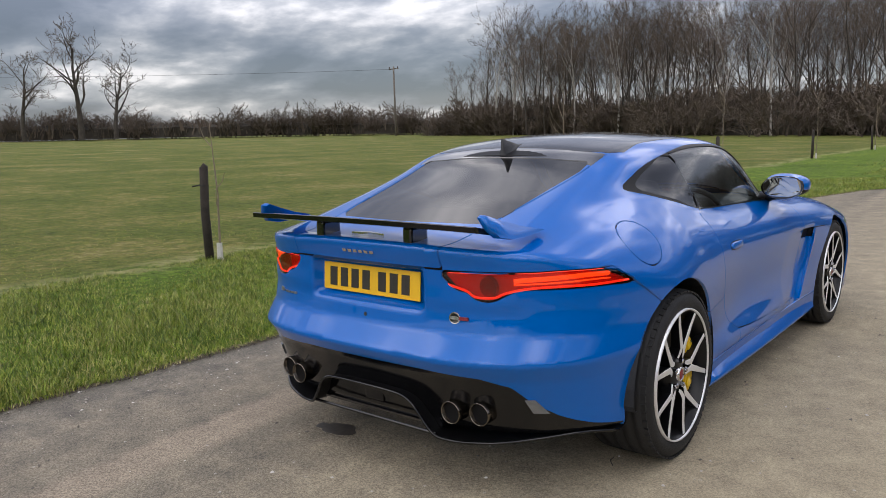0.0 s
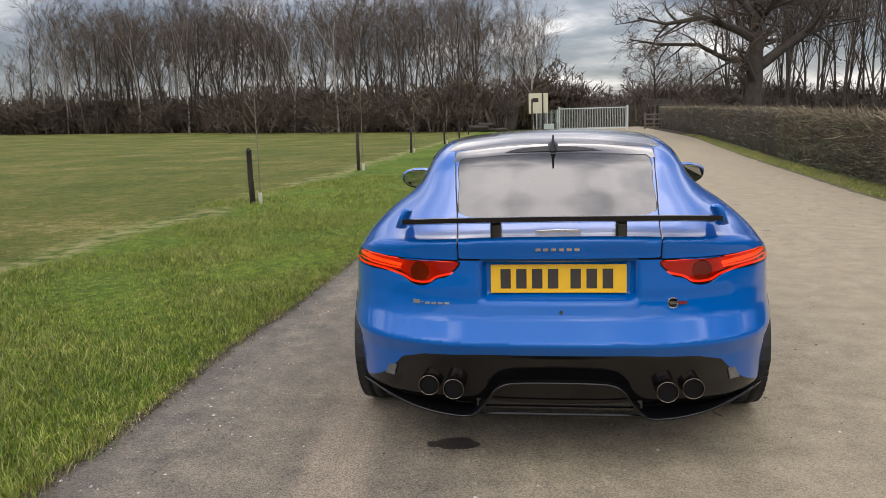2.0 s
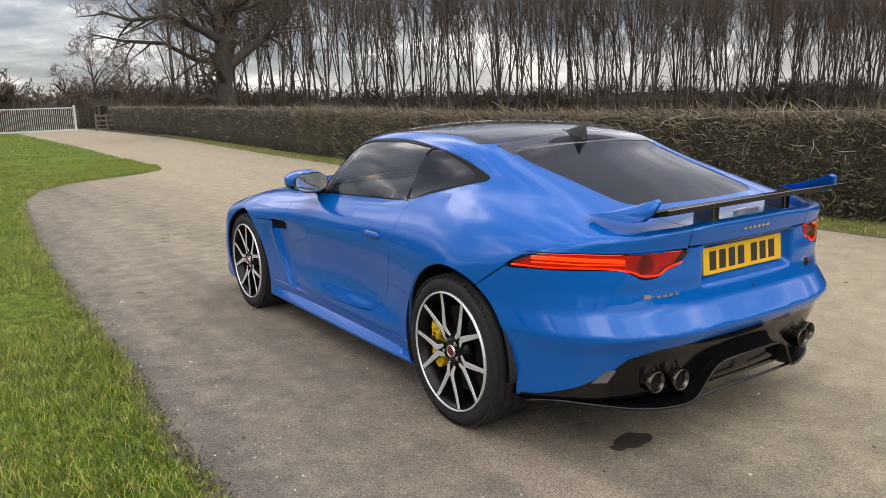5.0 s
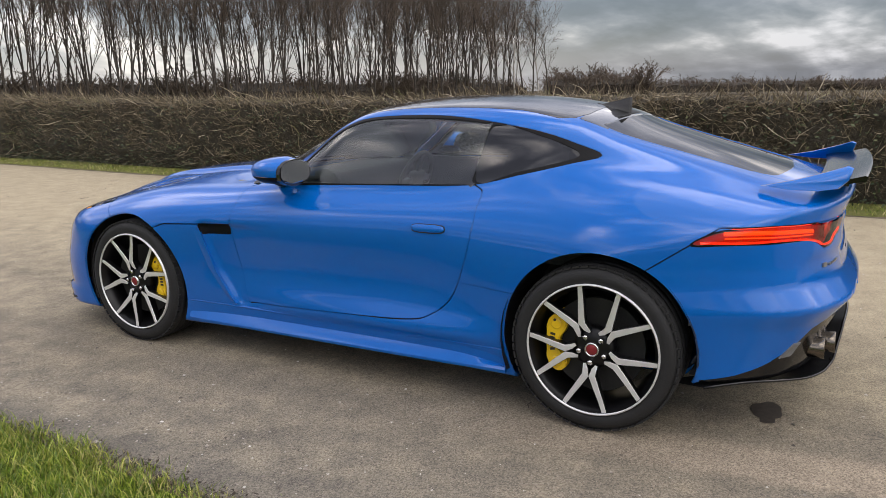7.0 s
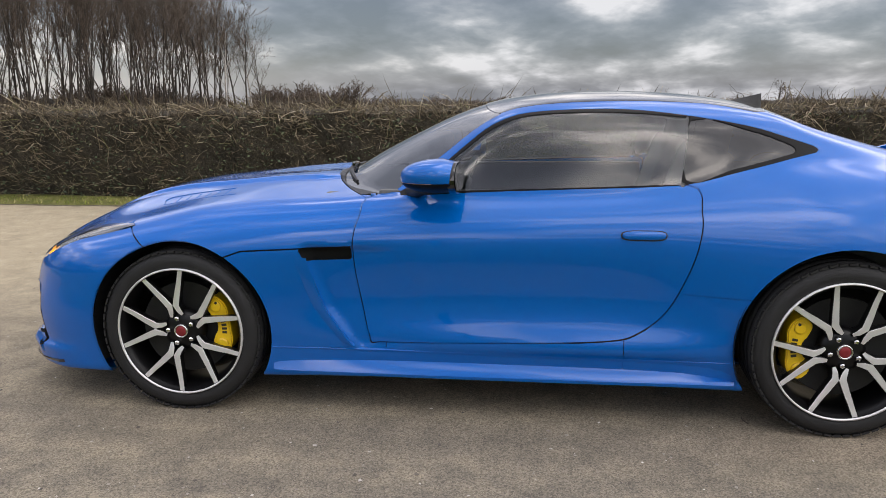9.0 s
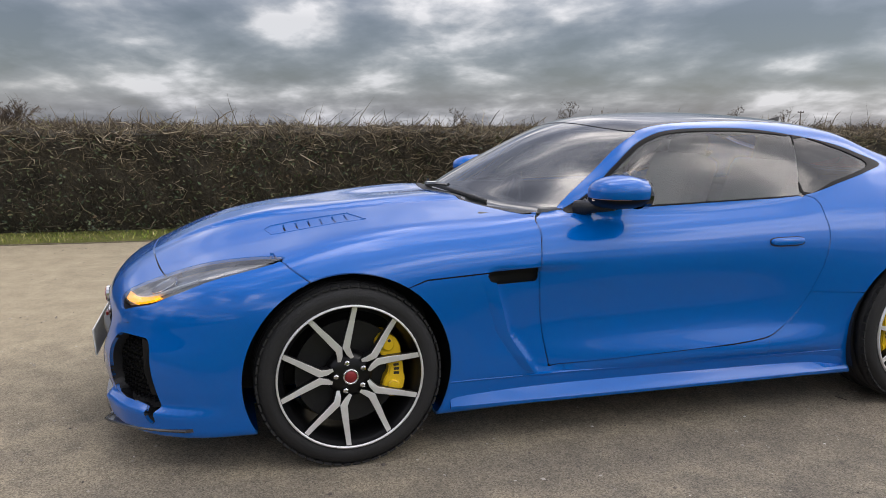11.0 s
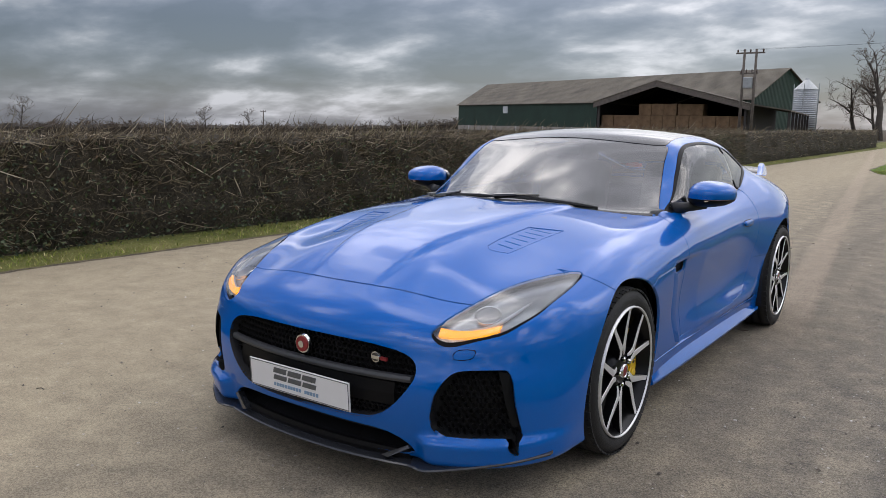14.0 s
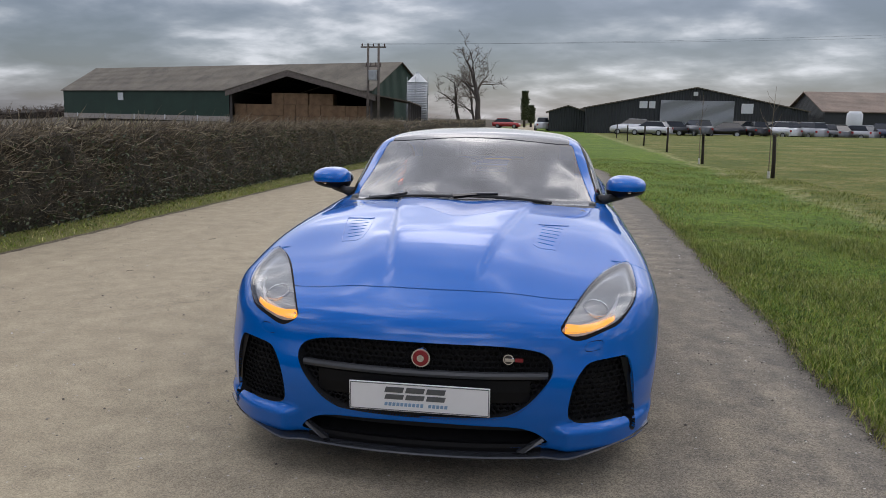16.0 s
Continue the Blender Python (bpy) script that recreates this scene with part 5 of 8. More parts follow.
def cut(P, T, s, level=0.0):
    """Splits triangles where s crosses the level. Returns points, inner triangles, outer triangles, and s at all points."""
    d = s - level
    d = np.where(np.abs(d) < 1e-7, 1e-7, d)
    neg = d[T] < 0
    k = neg.sum(1)
    tin, tout = [T[k == 3]], [T[k == 0]]
    cache = {}
    newp, news = [], []
    base = len(P)

    def mid(a, b):
        key = (a, b) if a < b else (b, a)
        if key not in cache:
            t = d[a] / (d[a] - d[b])
            newp.append(P[a] + (P[b] - P[a]) * t)
            news.append(s[a] + (s[b] - s[a]) * t)
            cache[key] = base + len(newp) - 1
        return cache[key]
    ai, ao = [], []
    for t, ng in zip(T[(k == 1) | (k == 2)], neg[(k == 1) | (k == 2)]):
        lone = int(np.argmax(ng)) if ng.sum() == 1 else int(np.argmin(ng))
        a, b, c = int(t[lone]), int(t[(lone + 1) % 3]), int(t[(lone + 2) % 3])
        ab, ac = mid(a, b), mid(a, c)
        tip, rest = [(a, ab, ac)], [(ab, b, c), (ab, c, ac)]
        if ng.sum() == 1:
            ai += tip
            ao += rest
        else:
            ai += rest
            ao += tip
    P2 = np.concatenate([P, np.array(newp).reshape(-1, 3)])
    s2 = np.concatenate([s, np.array(news)])
    if ai:
        tin.append(np.array(ai))
    if ao:
        tout.append(np.array(ao))
    return P2, np.concatenate(tin), np.concatenate(tout), s2


def refine(P, T):
    """Splits every triangle in four, the new points settled onto the form."""
    used, inv = np.unique(T, return_inverse=True)
    P, T = P[used], inv.reshape(-1, 3)
    e = np.sort(np.concatenate([T[:, (0, 1)], T[:, (1, 2)], T[:, (2, 0)]]), axis=1)
    u, back = np.unique(e, axis=0, return_inverse=True)
    mid = back.reshape(3, -1) + len(P)
    P = np.concatenate([P, settle((P[u[:, 0]] + P[u[:, 1]]) / 2, 2)])
    a, b, c = T.T
    ab, bc, ca = mid
    return P, np.concatenate([np.stack(q, 1) for q in ((a, ab, ca), (ab, b, bc), (ca, bc, c), (ab, bc, ca))])


def rounded(poly, n=6):
    """A closed smooth curve through the points of a polygon."""
    p = np.asarray(poly, float)
    out = []
    for i in range(len(p)):
        p0, p1, p2, p3 = p[i - 1], p[i], p[(i + 1) % len(p)], p[(i + 2) % len(p)]
        for k in range(n):
            t = k / n
            out.append(0.5 * (2 * p1 + (p2 - p0) * t + (2 * p0 - 5 * p1 + 4 * p2 - p3) * t * t + (3 * p1 - p0 - 3 * p2 + p3) * t ** 3))
    return np.array(out)


def poly_dist(poly, u, v):
    """Signed distance to a closed polygon, negative inside."""
    p = np.asarray(poly, float)
    best = np.full(len(u), 1e9)
    ins = np.zeros(len(u), bool)
    for a, b in zip(p, np.roll(p, -1, axis=0)):
        e = b - a
        t = np.clip(((u - a[0]) * e[0] + (v - a[1]) * e[1]) / max((e ** 2).sum(), 1e-12), 0, 1)
        best = np.minimum(best, (u - a[0] - t * e[0]) ** 2 + (v - a[1] - t * e[1]) ** 2)
        cr = (a[1] > v) != (b[1] > v)
        with np.errstate(divide="ignore", invalid="ignore"):
            xx = a[0] + (v - a[1]) / (b[1] - a[1] if b[1] != a[1] else 1e-12) * e[0]
        ins ^= cr & (u < xx)
    return np.sqrt(best) * np.where(ins, -1, 1)


def panel(name, P, T, mat, parent, label="", lip=0.012, lift=0.0, side=0, even=1):
    """One panel of skin, with its edges turned inwards; side picks the left or right half."""
    if side:
        keep = (P[T].mean(1)[:, 0] * side) > 0
        T = T[keep]
    if len(T) == 0:
        return None
    used, inv = np.unique(T, return_inverse=True)
    V, F = P[used], inv.reshape(-1, 3)
    N = normals_at(V)
    V = V + N * lift
    shut = N
    edges = np.concatenate([F[:, (0, 1)], F[:, (1, 2)], F[:, (2, 0)]])
    key = np.sort(edges, axis=1)
    _, first, count = np.unique(key, axis=0, return_index=True, return_counts=True)
    rim = edges[first[count == 1]]
    for _ in range(even):
        # even out the slopes between neighbours, for clean reflections
        acc = N.copy()
        for i, j in ((0, 1), (1, 2), (2, 0)):
            np.add.at(acc, F[:, i], N[F[:, j]])
            np.add.at(acc, F[:, j], N[F[:, i]])
        N = acc / np.maximum(np.linalg.norm(acc, axis=1, keepdims=True), 1e-9)
    NN = N
    faces = [tuple(f) for f in F.tolist()]
    nv = len(V)
    if lip and len(rim):
        rv, rinv = np.unique(rim, return_inverse=True)
        rinv = rinv.reshape(-1, 2) + nv
        V = np.concatenate([V, V[rv] - shut[rv] * lip])
        NN = np.concatenate([N, N[rv]])
        for (a, b), (c, d) in zip(rim, rinv):
            faces.append((int(b), int(a), int(c), int(d)))
    me = bpy.data.meshes.new(name)
    me.from_pydata(V.tolist(), [], faces)
    me.shade_smooth()
    me.normals_split_custom_set_from_vertices([tuple(n) for n in NN.tolist()])
    if mat:
        me.materials.append(mat)
    ob = new(name, me)
    ob.parent = parent
    if label:
        ob["label"] = label
    return ob


# ---- car materials ----
def mat_paint():
    m, gr = material("metallic_blue_paint")
    co = obj_coord(gr)
    fl = gr.n("ShaderNodeTexVoronoi", ("Vector", co), Scale=1400.0).outputs["Color"]
    flake = gr.n("ShaderNodeSeparateColor", ("Color", fl)).outputs[0]
    col = gr.mix(flake, (0.0, 0.094, 0.41), (0.0, 0.130, 0.51))
    dust = gr.ramp(gr.noise(co, 3, 5, 0.6), (0.45, 0.0), (0.75, 0.006))
    col = gr.mix(dust, col, (0.25, 0.22, 0.18))
    finish(gr, col, 0.34, 0.1, Coat_Weight=1.0, Coat_Roughness=0.003, Coat_IOR=1.5, Specular_IOR_Level=0.05, Specular_Tint=(0.05, 0.35, 1.0))
    return m


def mat_glass(name, tint, alpha, rough=0.0, ior=1.55):
    """A pane: tinted see-through body under a real glossy surface."""
    m, gr = material(name)
    tr = gr.n("ShaderNodeBsdfTransparent", Color=(*tint, 1))
    gl = gr.n("ShaderNodeBsdfGlossy", Roughness=rough)
    fr = gr.n("ShaderNodeFresnel", IOR=ior)
    mx = gr.n("ShaderNodeMixShader", ("Fac", gr.math("MULTIPLY_ADD", fr.outputs[0], 1.0, alpha, clamp=True)), (1, tr.outputs[0]), (2, gl.outputs[0]))
    gr.n("ShaderNodeOutputMaterial", ("Surface", mx.outputs[0]))
    return m


def lit(name, color, strength, base=(0.1, 0.02, 0.01), rough=0.15):
    m, gr = material(name)
    finish(gr, base, rough, Emission_Color=color, Emission_Strength=strength, Coat_Weight=0.5)
    return m


PAINT = mat_paint()
GLOSSBLACK = simple("gloss_black", (0.004, 0.004, 0.005), 0.08, vary=0.1, Coat_Weight=1.0)
PIANO = simple("black_roof", (0.014, 0.014, 0.015), 0.12, vary=0.1, scale=2, Specular_IOR_Level=0.15, Coat_Weight=0.6, Coat_Roughness=0.04, Coat_IOR=1.42)
VALBLACK = simple("gloss_black_valance", (0.004, 0.004, 0.0045), 0.12, vary=0.15, scale=10, Specular_IOR_Level=0.5)
MESHBLACK = simple("black_mesh", (0.006, 0.006, 0.0065), 0.45, vary=0.2, scale=40, Specular_IOR_Level=0.15)
PLASTIC = simple("black_plastic", (0.014, 0.014, 0.015), 0.5, vary=0.2, scale=60, bump=0.001)
SATIN = simple("satin_dark_grey", (0.05, 0.052, 0.055), 0.35, vary=0.1)
SPLIT = simple("satin_black_splitter", (0.028, 0.030, 0.034), 0.25, vary=0.2, scale=12, Coat_Weight=0.5)
SIDEGLASS = mat_glass("side_glass", (0.86, 0.92, 0.88), 0.06)
DARKGLASS = mat_glass("privacy_glass", (0.055, 0.057, 0.06), 0.04, 0.02, 1.5)
SCREEN = mat_glass("windscreen_glass", (0.50, 0.55, 0.54), 0.15)
LENS = mat_glass("clear_lens", (0.9, 0.92, 0.93), 0.10)
REDLENS = mat_glass("red_lens", (0.88, 0.30, 0.15), 0.02)
TYRE = simple("tyre_rubber", (0.010, 0.010, 0.0105), 0.7, vary=0.35, scale=18, bump=0.002)
ALU = simple("machined_alloy", (0.80, 0.80, 0.80), 0.34, 0.6, vary=0.06, scale=30)
WHEELBLACK = simple("gloss_black_wheel", (0.004, 0.004, 0.0045), 0.3, vary=0.2, scale=10, Specular_IOR_Level=0.3)
STEEL = simple("brake_steel", (0.03, 0.03, 0.03), 0.5, 0.6, vary=0.2, scale=20)
YELLOW = simple("yellow_caliper", (0.80, 0.52, 0.01), 0.35, vary=0.1, scale=15, Coat_Weight=0.4)
CHROME = simple("chrome", (0.66, 0.66, 0.66), 0.14, 1.0, vary=0.03)
PIPE = simple("heat_tinted_steel", (0.17, 0.15, 0.125), 0.22, 1.0, vary=0.2, scale=12)
REDBADGE = simple("red_badge", (0.25, 0.025, 0.03), 0.3, 0.3)
PLATEY = simple("yellow_plate", (0.80, 0.47, 0.015), 0.4, vary=0.04, scale=4)
PLATEW = simple("white_plate", (0.78, 0.78, 0.77), 0.35, vary=0.03, scale=4)
PLATEK = simple("black_characters", (0.03, 0.025, 0.02), 0.45)
GREYBAR = simple("grey_lettering", (0.14, 0.15, 0.16), 0.3, 0.5)
BLUEBAR = simple("pale_blue_lettering", (0.22, 0.34, 0.48), 0.4)
LEATHER = simple("dark_leather", (0.085, 0.085, 0.083), 0.5, vary=0.3, scale=20, bump=0.002)
DASH = simple("dark_dashboard", (0.12, 0.122, 0.118), 0.6, vary=0.2, scale=30)
REFLECT = simple("grey_reflector", (0.20, 0.205, 0.21), 0.15, 0.4)
PROJGLASS = simple("projector_glass", (0.30, 0.305, 0.31), 0.15, vary=0.2, Coat_Weight=0.5)
GUIDE = simple("pale_light_guide", (0.8, 0.81, 0.82), 0.25, vary=0.05)
PROJ = (0.645, 1.966, 0.696)
TAILLED = lit("tail_led", (1.0, 0.06, 0.03), 1.2, (0.4, 0.01, 0.01))
TAILDARK = lit("tail_lamp_inner", (1.0, 0.03, 0.02), 0.08, (0.50, 0.008, 0.010))
INDIC = lit("amber_indicator", (1.0, 0.40, 0.01), 1.35, (0.8, 0.30, 0.01))
AMBERLED = lit("amber_tail_led", (1.0, 0.17, 0.03), 1.3, (0.5, 0.05, 0.01))
LAMPIN = simple("lamp_reflector", (0.50, 0.51, 0.51), 0.25, 0.5, vary=0.3, scale=12)

car = thing("sports_car", "bright blue two-door sports coupe parked on the asphalt", "car")
P, T = skin()


def take(s, gap=0.0022, keep_outer=True):
    """Cuts a panel with signed distance s out of the skin; a narrow shut line stays round it as a sunk groove."""
    global P, T
    P2, tin, tout, s2 = cut(P, T, s, -gap)
    if gap:
        P3, groove, rest, _ = cut(P2, tout, s2, gap)
        GROOVES.append((len(GROOVES), P3, groove))
        P, T = P3, rest
        return P2, tin
    P, T = P2, tout
    return P2, tin


GROOVES = []


def sx(): return np.abs(P[:, 0])
def sy(): return P[:, 1]
def sz(): return P[:, 2]


def masked(s, ok):
    return np.where(ok, s, np.maximum(s, 0.3))


def islands(Pq, Tq, side):
    """The separate pieces of one half of a region, the largest first."""
    Tq = Tq[(Pq[Tq].mean(1)[:, 0] * side) > 0]
    tag = np.arange(len(Pq))
    while True:
        low = tag[Tq].min(1)
        nxt = tag.copy()
        for i in range(3):
            np.minimum.at(nxt, Tq[:, i], low)
        nxt = nxt[nxt]
        if (nxt == tag).all():
            break
        tag = nxt
    ids, cnt = np.unique(tag[Tq[:, 0]], return_counts=True)
    return [(Pq, Tq[tag[Tq[:, 0]] == i]) for i in ids[np.argsort(-cnt)] if (tag[Tq[:, 0]] == i).sum() > 30]


HUBS = ((1.311, 0.345, 0.386), (-1.311, 0.345, 0.394))
for hy, hz, hr in HUBS:
    take(masked(np.hypot(sy() - hy, sz() - hz) - hr, sx() > 0.55), 0)

# lamps
lamp = rounded([(.509, 2.108), (.522, 2.072), (.555, 1.993), (.613, 1.85), (.683, 1.69), (.745, 1.584), (.800, 1.532), (.812, 1.69), (.800, 1.835), (.766, 1.925), (.715, 2.003), (.63, 2.07), (.56, 2.107)], 3)
LAMP = take(masked(poly_dist(lamp, sx(), sy()), (sz() > 0.555) & (sy() > 1.4)), 0.004)
th = np.arctan2(sx(), -(sy() + 1.3)) * 0.9
tl = [(math.radians(a) * 0.9, z) for a, z in ((24.2, .846), (31, .845), (37.6, .846), (48, .855), (57, .851), (63, .835), (68.2, .785), (60, .789), (50, .79), (41.5, .79), (38.5, .774), (36.3, .754), (34.1, .748), (31.8, .757), (30.0, .778), (27.2, .79))]
TAILS = take(masked(poly_dist(rounded(tl, 3), th, sz()), (sy() < -1.5) & (sz() > 0.7)), 0.003)
# openings in the nose
gr_half = [(0, .558), (.25, .556), (.40, .542), (.465, .517), (.485, .475), (.467, .425), (.405, .348), (.34, .302), (.26, .286), (0, .28)]
grille = rounded([(x, z) for x, z in gr_half] + [(-x, z) for x, z in gr_half[-2:0:-1]], 3)
GRILLE = take(masked(poly_dist(grille, P[:, 0], sz()), sy() > 1.85), 0)
intake = rounded([(.545, .29), (.555, .40), (.595, .475), (.64, .497), (.74, .502), (.767, .49), (.787, .42), (.808, .212), (.785, .212), (.765, .26), (.60, .262)], 3)
INTAKE = take(masked(poly_dist(intake, sx(), sz()), sy() > 1.6), 0)
lowin = rounded([(0, .262), (.2, .258), (.38, .246), (.47, .19), (.42, .166), (0, .162), (-.42, .166), (-.47, .19), (-.38, .246), (-.2, .258)], 3)
LOWIN = take(masked(poly_dist(lowin, P[:, 0], sz()), sy() > 1.8), 0)
# glasshouse
dlo = rounded([(.405, .903), (.33, .953), (.26, 1.0), (.16, 1.085), (.06, 1.165), (-.02, 1.206), (-.11, 1.23), (-.27, 1.242), (-.51, 1.242), (-.74, 1.218), (-.98, 1.176), (-1.14, 1.128), (-1.255, 1.083), (-1.14, 1.052), (-.92, 1.0), (-.7, .952), (-.3, .935), (.1, .92)], 3)
glass1 = rounded([(.345, .926), (.30, .955), (.235, 1.0), (.135, 1.082), (.045, 1.15), (-.03, 1.188), (-.12, 1.212), (-.27, 1.223), (-.5, 1.223), (-.728, 1.204), (-.742, 1.19), (-.706, .97), (-.69, .962), (-.3, .947), (.1, .934)], 3)
glass2 = rounded([(-.765, 1.193), (-.98, 1.153), (-1.09, 1.117), (-1.155, 1.085), (-1.09, 1.062), (-.9, 1.016), (-.735, .975)], 3)
WIN1 = take(masked(poly_dist(glass1, sy(), sz()) - 0.007, (sz() > 0.86) & (sx() > 0.42)), 0)
WIN2 = take(masked(poly_dist(glass2, sy(), sz()) - 0.007, (sz() > 0.86) & (sx() > 0.42)), 0)
DLO = take(masked(poly_dist(dlo, sy(), sz()), (sz() > 0.86) & (sx() > 0.42)), 0.001)
ws = [(.3, .072), (.5, .028), (.573, .003), (.602, .13), (.636, .25), (.680, .39), (.706, .455), (.697, .498), (.5, .675), (.25, .74)]
WS = take(masked(poly_dist(rounded([(0, .09)] + ws + [(0, .76)] + [(-x, y) for x, y in ws[::-1]], 3), P[:, 0], sy()), sz() > 0.85), 0.002)
rf = [(.3, .085), (.5, .04), (.556, .012), (.556, -.12), (.54, -.5), (.52, -.85), (.497, -1.085)]
ROOF = take(masked(poly_dist(rounded([(0, .104)] + rf + [(0, -1.097)] + [(-x, y) for x, y in rf[::-1]], 3), P[:, 0], sy()), sz() > 1.0), 0.002)
rg = [(.36, -1.207), (.462, -1.22), (.44, -1.5), (.415, -1.80), (.385, -1.865), (.32, -1.9)]
RG = take(masked(poly_dist(rounded([(0, -1.215)] + rg + [(0, -1.93)] + [(-x, y) for x, y in rg[::-1]], 3), P[:, 0], sy()), sz() > 0.9), 0.002)
LIPSPOIL = take(masked(np.maximum(sx() - 0.488, np.abs(sy() + 1.163) - 0.062), sz() > 1.0), 0.001)
xw = np.interp(sy(), (-2.3, -2.135, -1.93, -1.5, -1.1), (.378, .385, .405, .455, .495))
HATCH = take(masked(np.maximum(np.maximum(sx() - xw, 0.857 - sz()), sy() + 1.105), sy() < -1.0), 0.0038)
# doors
door = rounded([(.50, .905), (.553, .83), (.573, .71), (.56, .55), (.515, .318), (.48, .312), (.05, .325), (-.42, .348), (-.56, .385), (-.66, .47), (-.73, .62), (-.767, .75), (-.776, .86), (-.735, .955), (-.3, .942), (.08, .926)], 4)
DOOR = take(masked(poly_dist(door, sy(), sz()), sx() > 0.6), 0.003)
fuel = np.sqrt(((P - np.array((0.845, -1.505, 0.91))) ** 2).sum(1)) - 0.108
FUEL = take(fuel, 0.0032)
vent = [(.578, .712), (.80, .704), (.768, .652), (.578, .657)]
VENT = take(masked(poly_dist(vent, sy(), sz()), sx() > 0.7), 0)
# bonnet
HV = take(masked(poly_dist(rounded([(.383, 1.552), (.398, 1.25), (.413, 1.234), (.53, 1.19), (.542, 1.203), (.484, 1.53), (.466, 1.553)], 3), sx(), sy()), sz() > 0.7), 0)
zb = np.interp(sy(), (.3, .56, .80, 1.03, 1.12, 1.31, 1.43, 1.57, 1.62, 1.8, 2.4), (.86, .715, .704, .692, .66, .60, .69, .785, .70, .60, .60))
hood = np.maximum(np.maximum((zb - sz()) * 0.9, sy() - (2.022 - 0.22 * sx() ** 2)), (0.80 - 0.45 * sx() ** 2) - sy())
xl = np.interp(sy(), (1.2, 1.5, 1.535, 1.584, 1.69, 1.85, 1.993, 2.1), (1.2, .90, .80, .745, .683, .613, .555, .50)) + 0.02
hood = np.maximum(hood, sx() - xl)
HOOD = take(hood, 0.003)
WASH = take(masked(poly_dist(rounded([(.60, .532), (.655, .536), (.663, .566), (.605, .562)], 2), sx(), sz()), sy() > 1.8), 0.0014)
SEAM = take(masked(np.maximum(np.maximum(sz() - (0.545 + (sy() + 0.72) * 0.05), sy() + 0.50), -1.2 - sy()), sx() > 0.5), 0.002)
COWL = take(masked(np.maximum(np.maximum(sx() - 0.70, 0.88 - sz()), 0.42 - sy()), sy() > 0.3), 0)
VAL = take(masked(sz() - np.interp(sx(), (0, .3, .53, .63, .69, .745, .82, .9, 1), (.487, .487, .475, .445, .375, .33, .285, .25, .24)), sy() < -1.70), 0)
RBUMP = take(masked(np.maximum(((sy() + 1.51) + (sz() - .685) * 1.47) * 0.56, sz() - 0.853), sy() < -1.2), 0.003)
FBUMP = take(-((sy() - 1.43) - (sz() - .69) * 1.47) * 0.56, 0.0008)
WING = take(masked(np.maximum(np.maximum(0.45 - sy(), sz() - 0.9), 0.285 - sz()), sx() > 0.5), 0.002)
UNDER = take(np.maximum(sz() - 0.175, sx() - 0.84), 0)

for side in (1, -1):
    d = panel("door", *DOOR, PAINT, car, "closed blue door panel", side=side)
    for k, (wp_, wt_) in enumerate(islands(*WING, side)):
        panel("wing_foot" if k else "front_wing", wp_, wt_, PAINT, car)
    panel("quarter_panel", P, T, PAINT, car, side=side)
    panel("rear_sill_panel", *SEAM, PAINT, car, side=side)
    panel("window_frame", *DLO, MESHBLACK, car, "black window surround", lip=0.02, side=side)
    w = panel("side_window", *WIN1, SIDEGLASS, car, "lightly tinted door glass", lip=0.004, lift=-0.004, side=side, even=8)
    panel("quarter_window", *WIN2, DARKGLASS, car, "dark tinted quarter glass", lip=0.004, lift=-0.004, side=side, even=8)
    panel("side_vent", *VENT, MESHBLACK, car, "black vent in the front wing", lift=-0.018, lip=0, side=side)
    # door handle
    bm = bmesh.new()
    n = 14
    ring = []
    for k in range(n):
        a = 2 * math.pi * k / n
        ring.append((-0.56 + 0.082 * math.copysign(abs(math.cos(a)) ** 0.5, math.cos(a)), 0.772 + 0.0165 * math.copysign(abs(math.sin(a)) ** 0.7, math.sin(a))))
    pts = settle(np.array([(side * 0.89, y, z) for y, z in ring]), 6)
    N = normals_at(pts)
    lo_, hi_ = [bm.verts.new(p + q * 0.0) for p, q in zip(pts, N)], [bm.verts.new(p + q * 0.009) for p, q in zip(pts, N)]
    top = [bm.verts.new(p * 0.86 + pts.mean(0) * 0.14 + q * 0.012) for p, q in zip(pts, N)]
    for k in range(n):
        j = (k + 1) % n
        bm.faces.new((lo_[k], lo_[j], hi_[j], hi_[k]))
        bm.faces.new((hi_[k], hi_[j], top[j], top[k]))
    bm.faces.new(top)
    bmesh.ops.recalc_face_normals(bm, faces=bm.faces[:])
    part("door_handle", bm, PAINT, d, smooth=True)
    bm = bmesh.new()
    big = settle(np.array([(side * 0.89, -0.56 + (y + 0.56) * 1.07, 0.772 + (z - 0.772) * 1.3) for y, z in ring]), 6)
    NB = normals_at(big)
    bm.faces.new([bm.verts.new(p + q * 0.0012) for p, q in zip(big, NB)])
    part("handle_recess", bm, PLASTIC, d)
for side in (1, -1):
    panel("washer_cover", *WASH, PAINT, car, side=side)
for nm, reg, mat, lab in (("bonnet", HOOD, PAINT, "long blue bonnet"), ("roof", ROOF, PIANO, "gloss black roof panel"), ("tailgate", HATCH, PAINT, ""),
                          ("roof_spoiler", LIPSPOIL, GLOSSBLACK, "black lip over the rear window"), ("front_bumper", FBUMP, PAINT, ""), ("rear_bumper", RBUMP, PAINT, ""),
                          ("rear_valance", VAL, VALBLACK, "gloss black lower valance"), ("fuel_flap", FUEL, PAINT, "round fuel flap"), ("cowl", COWL, PLASTIC, "black cowl panel"), ("underbody", UNDER, PLASTIC, "")):
    panel(nm, *reg, mat, car, lab)
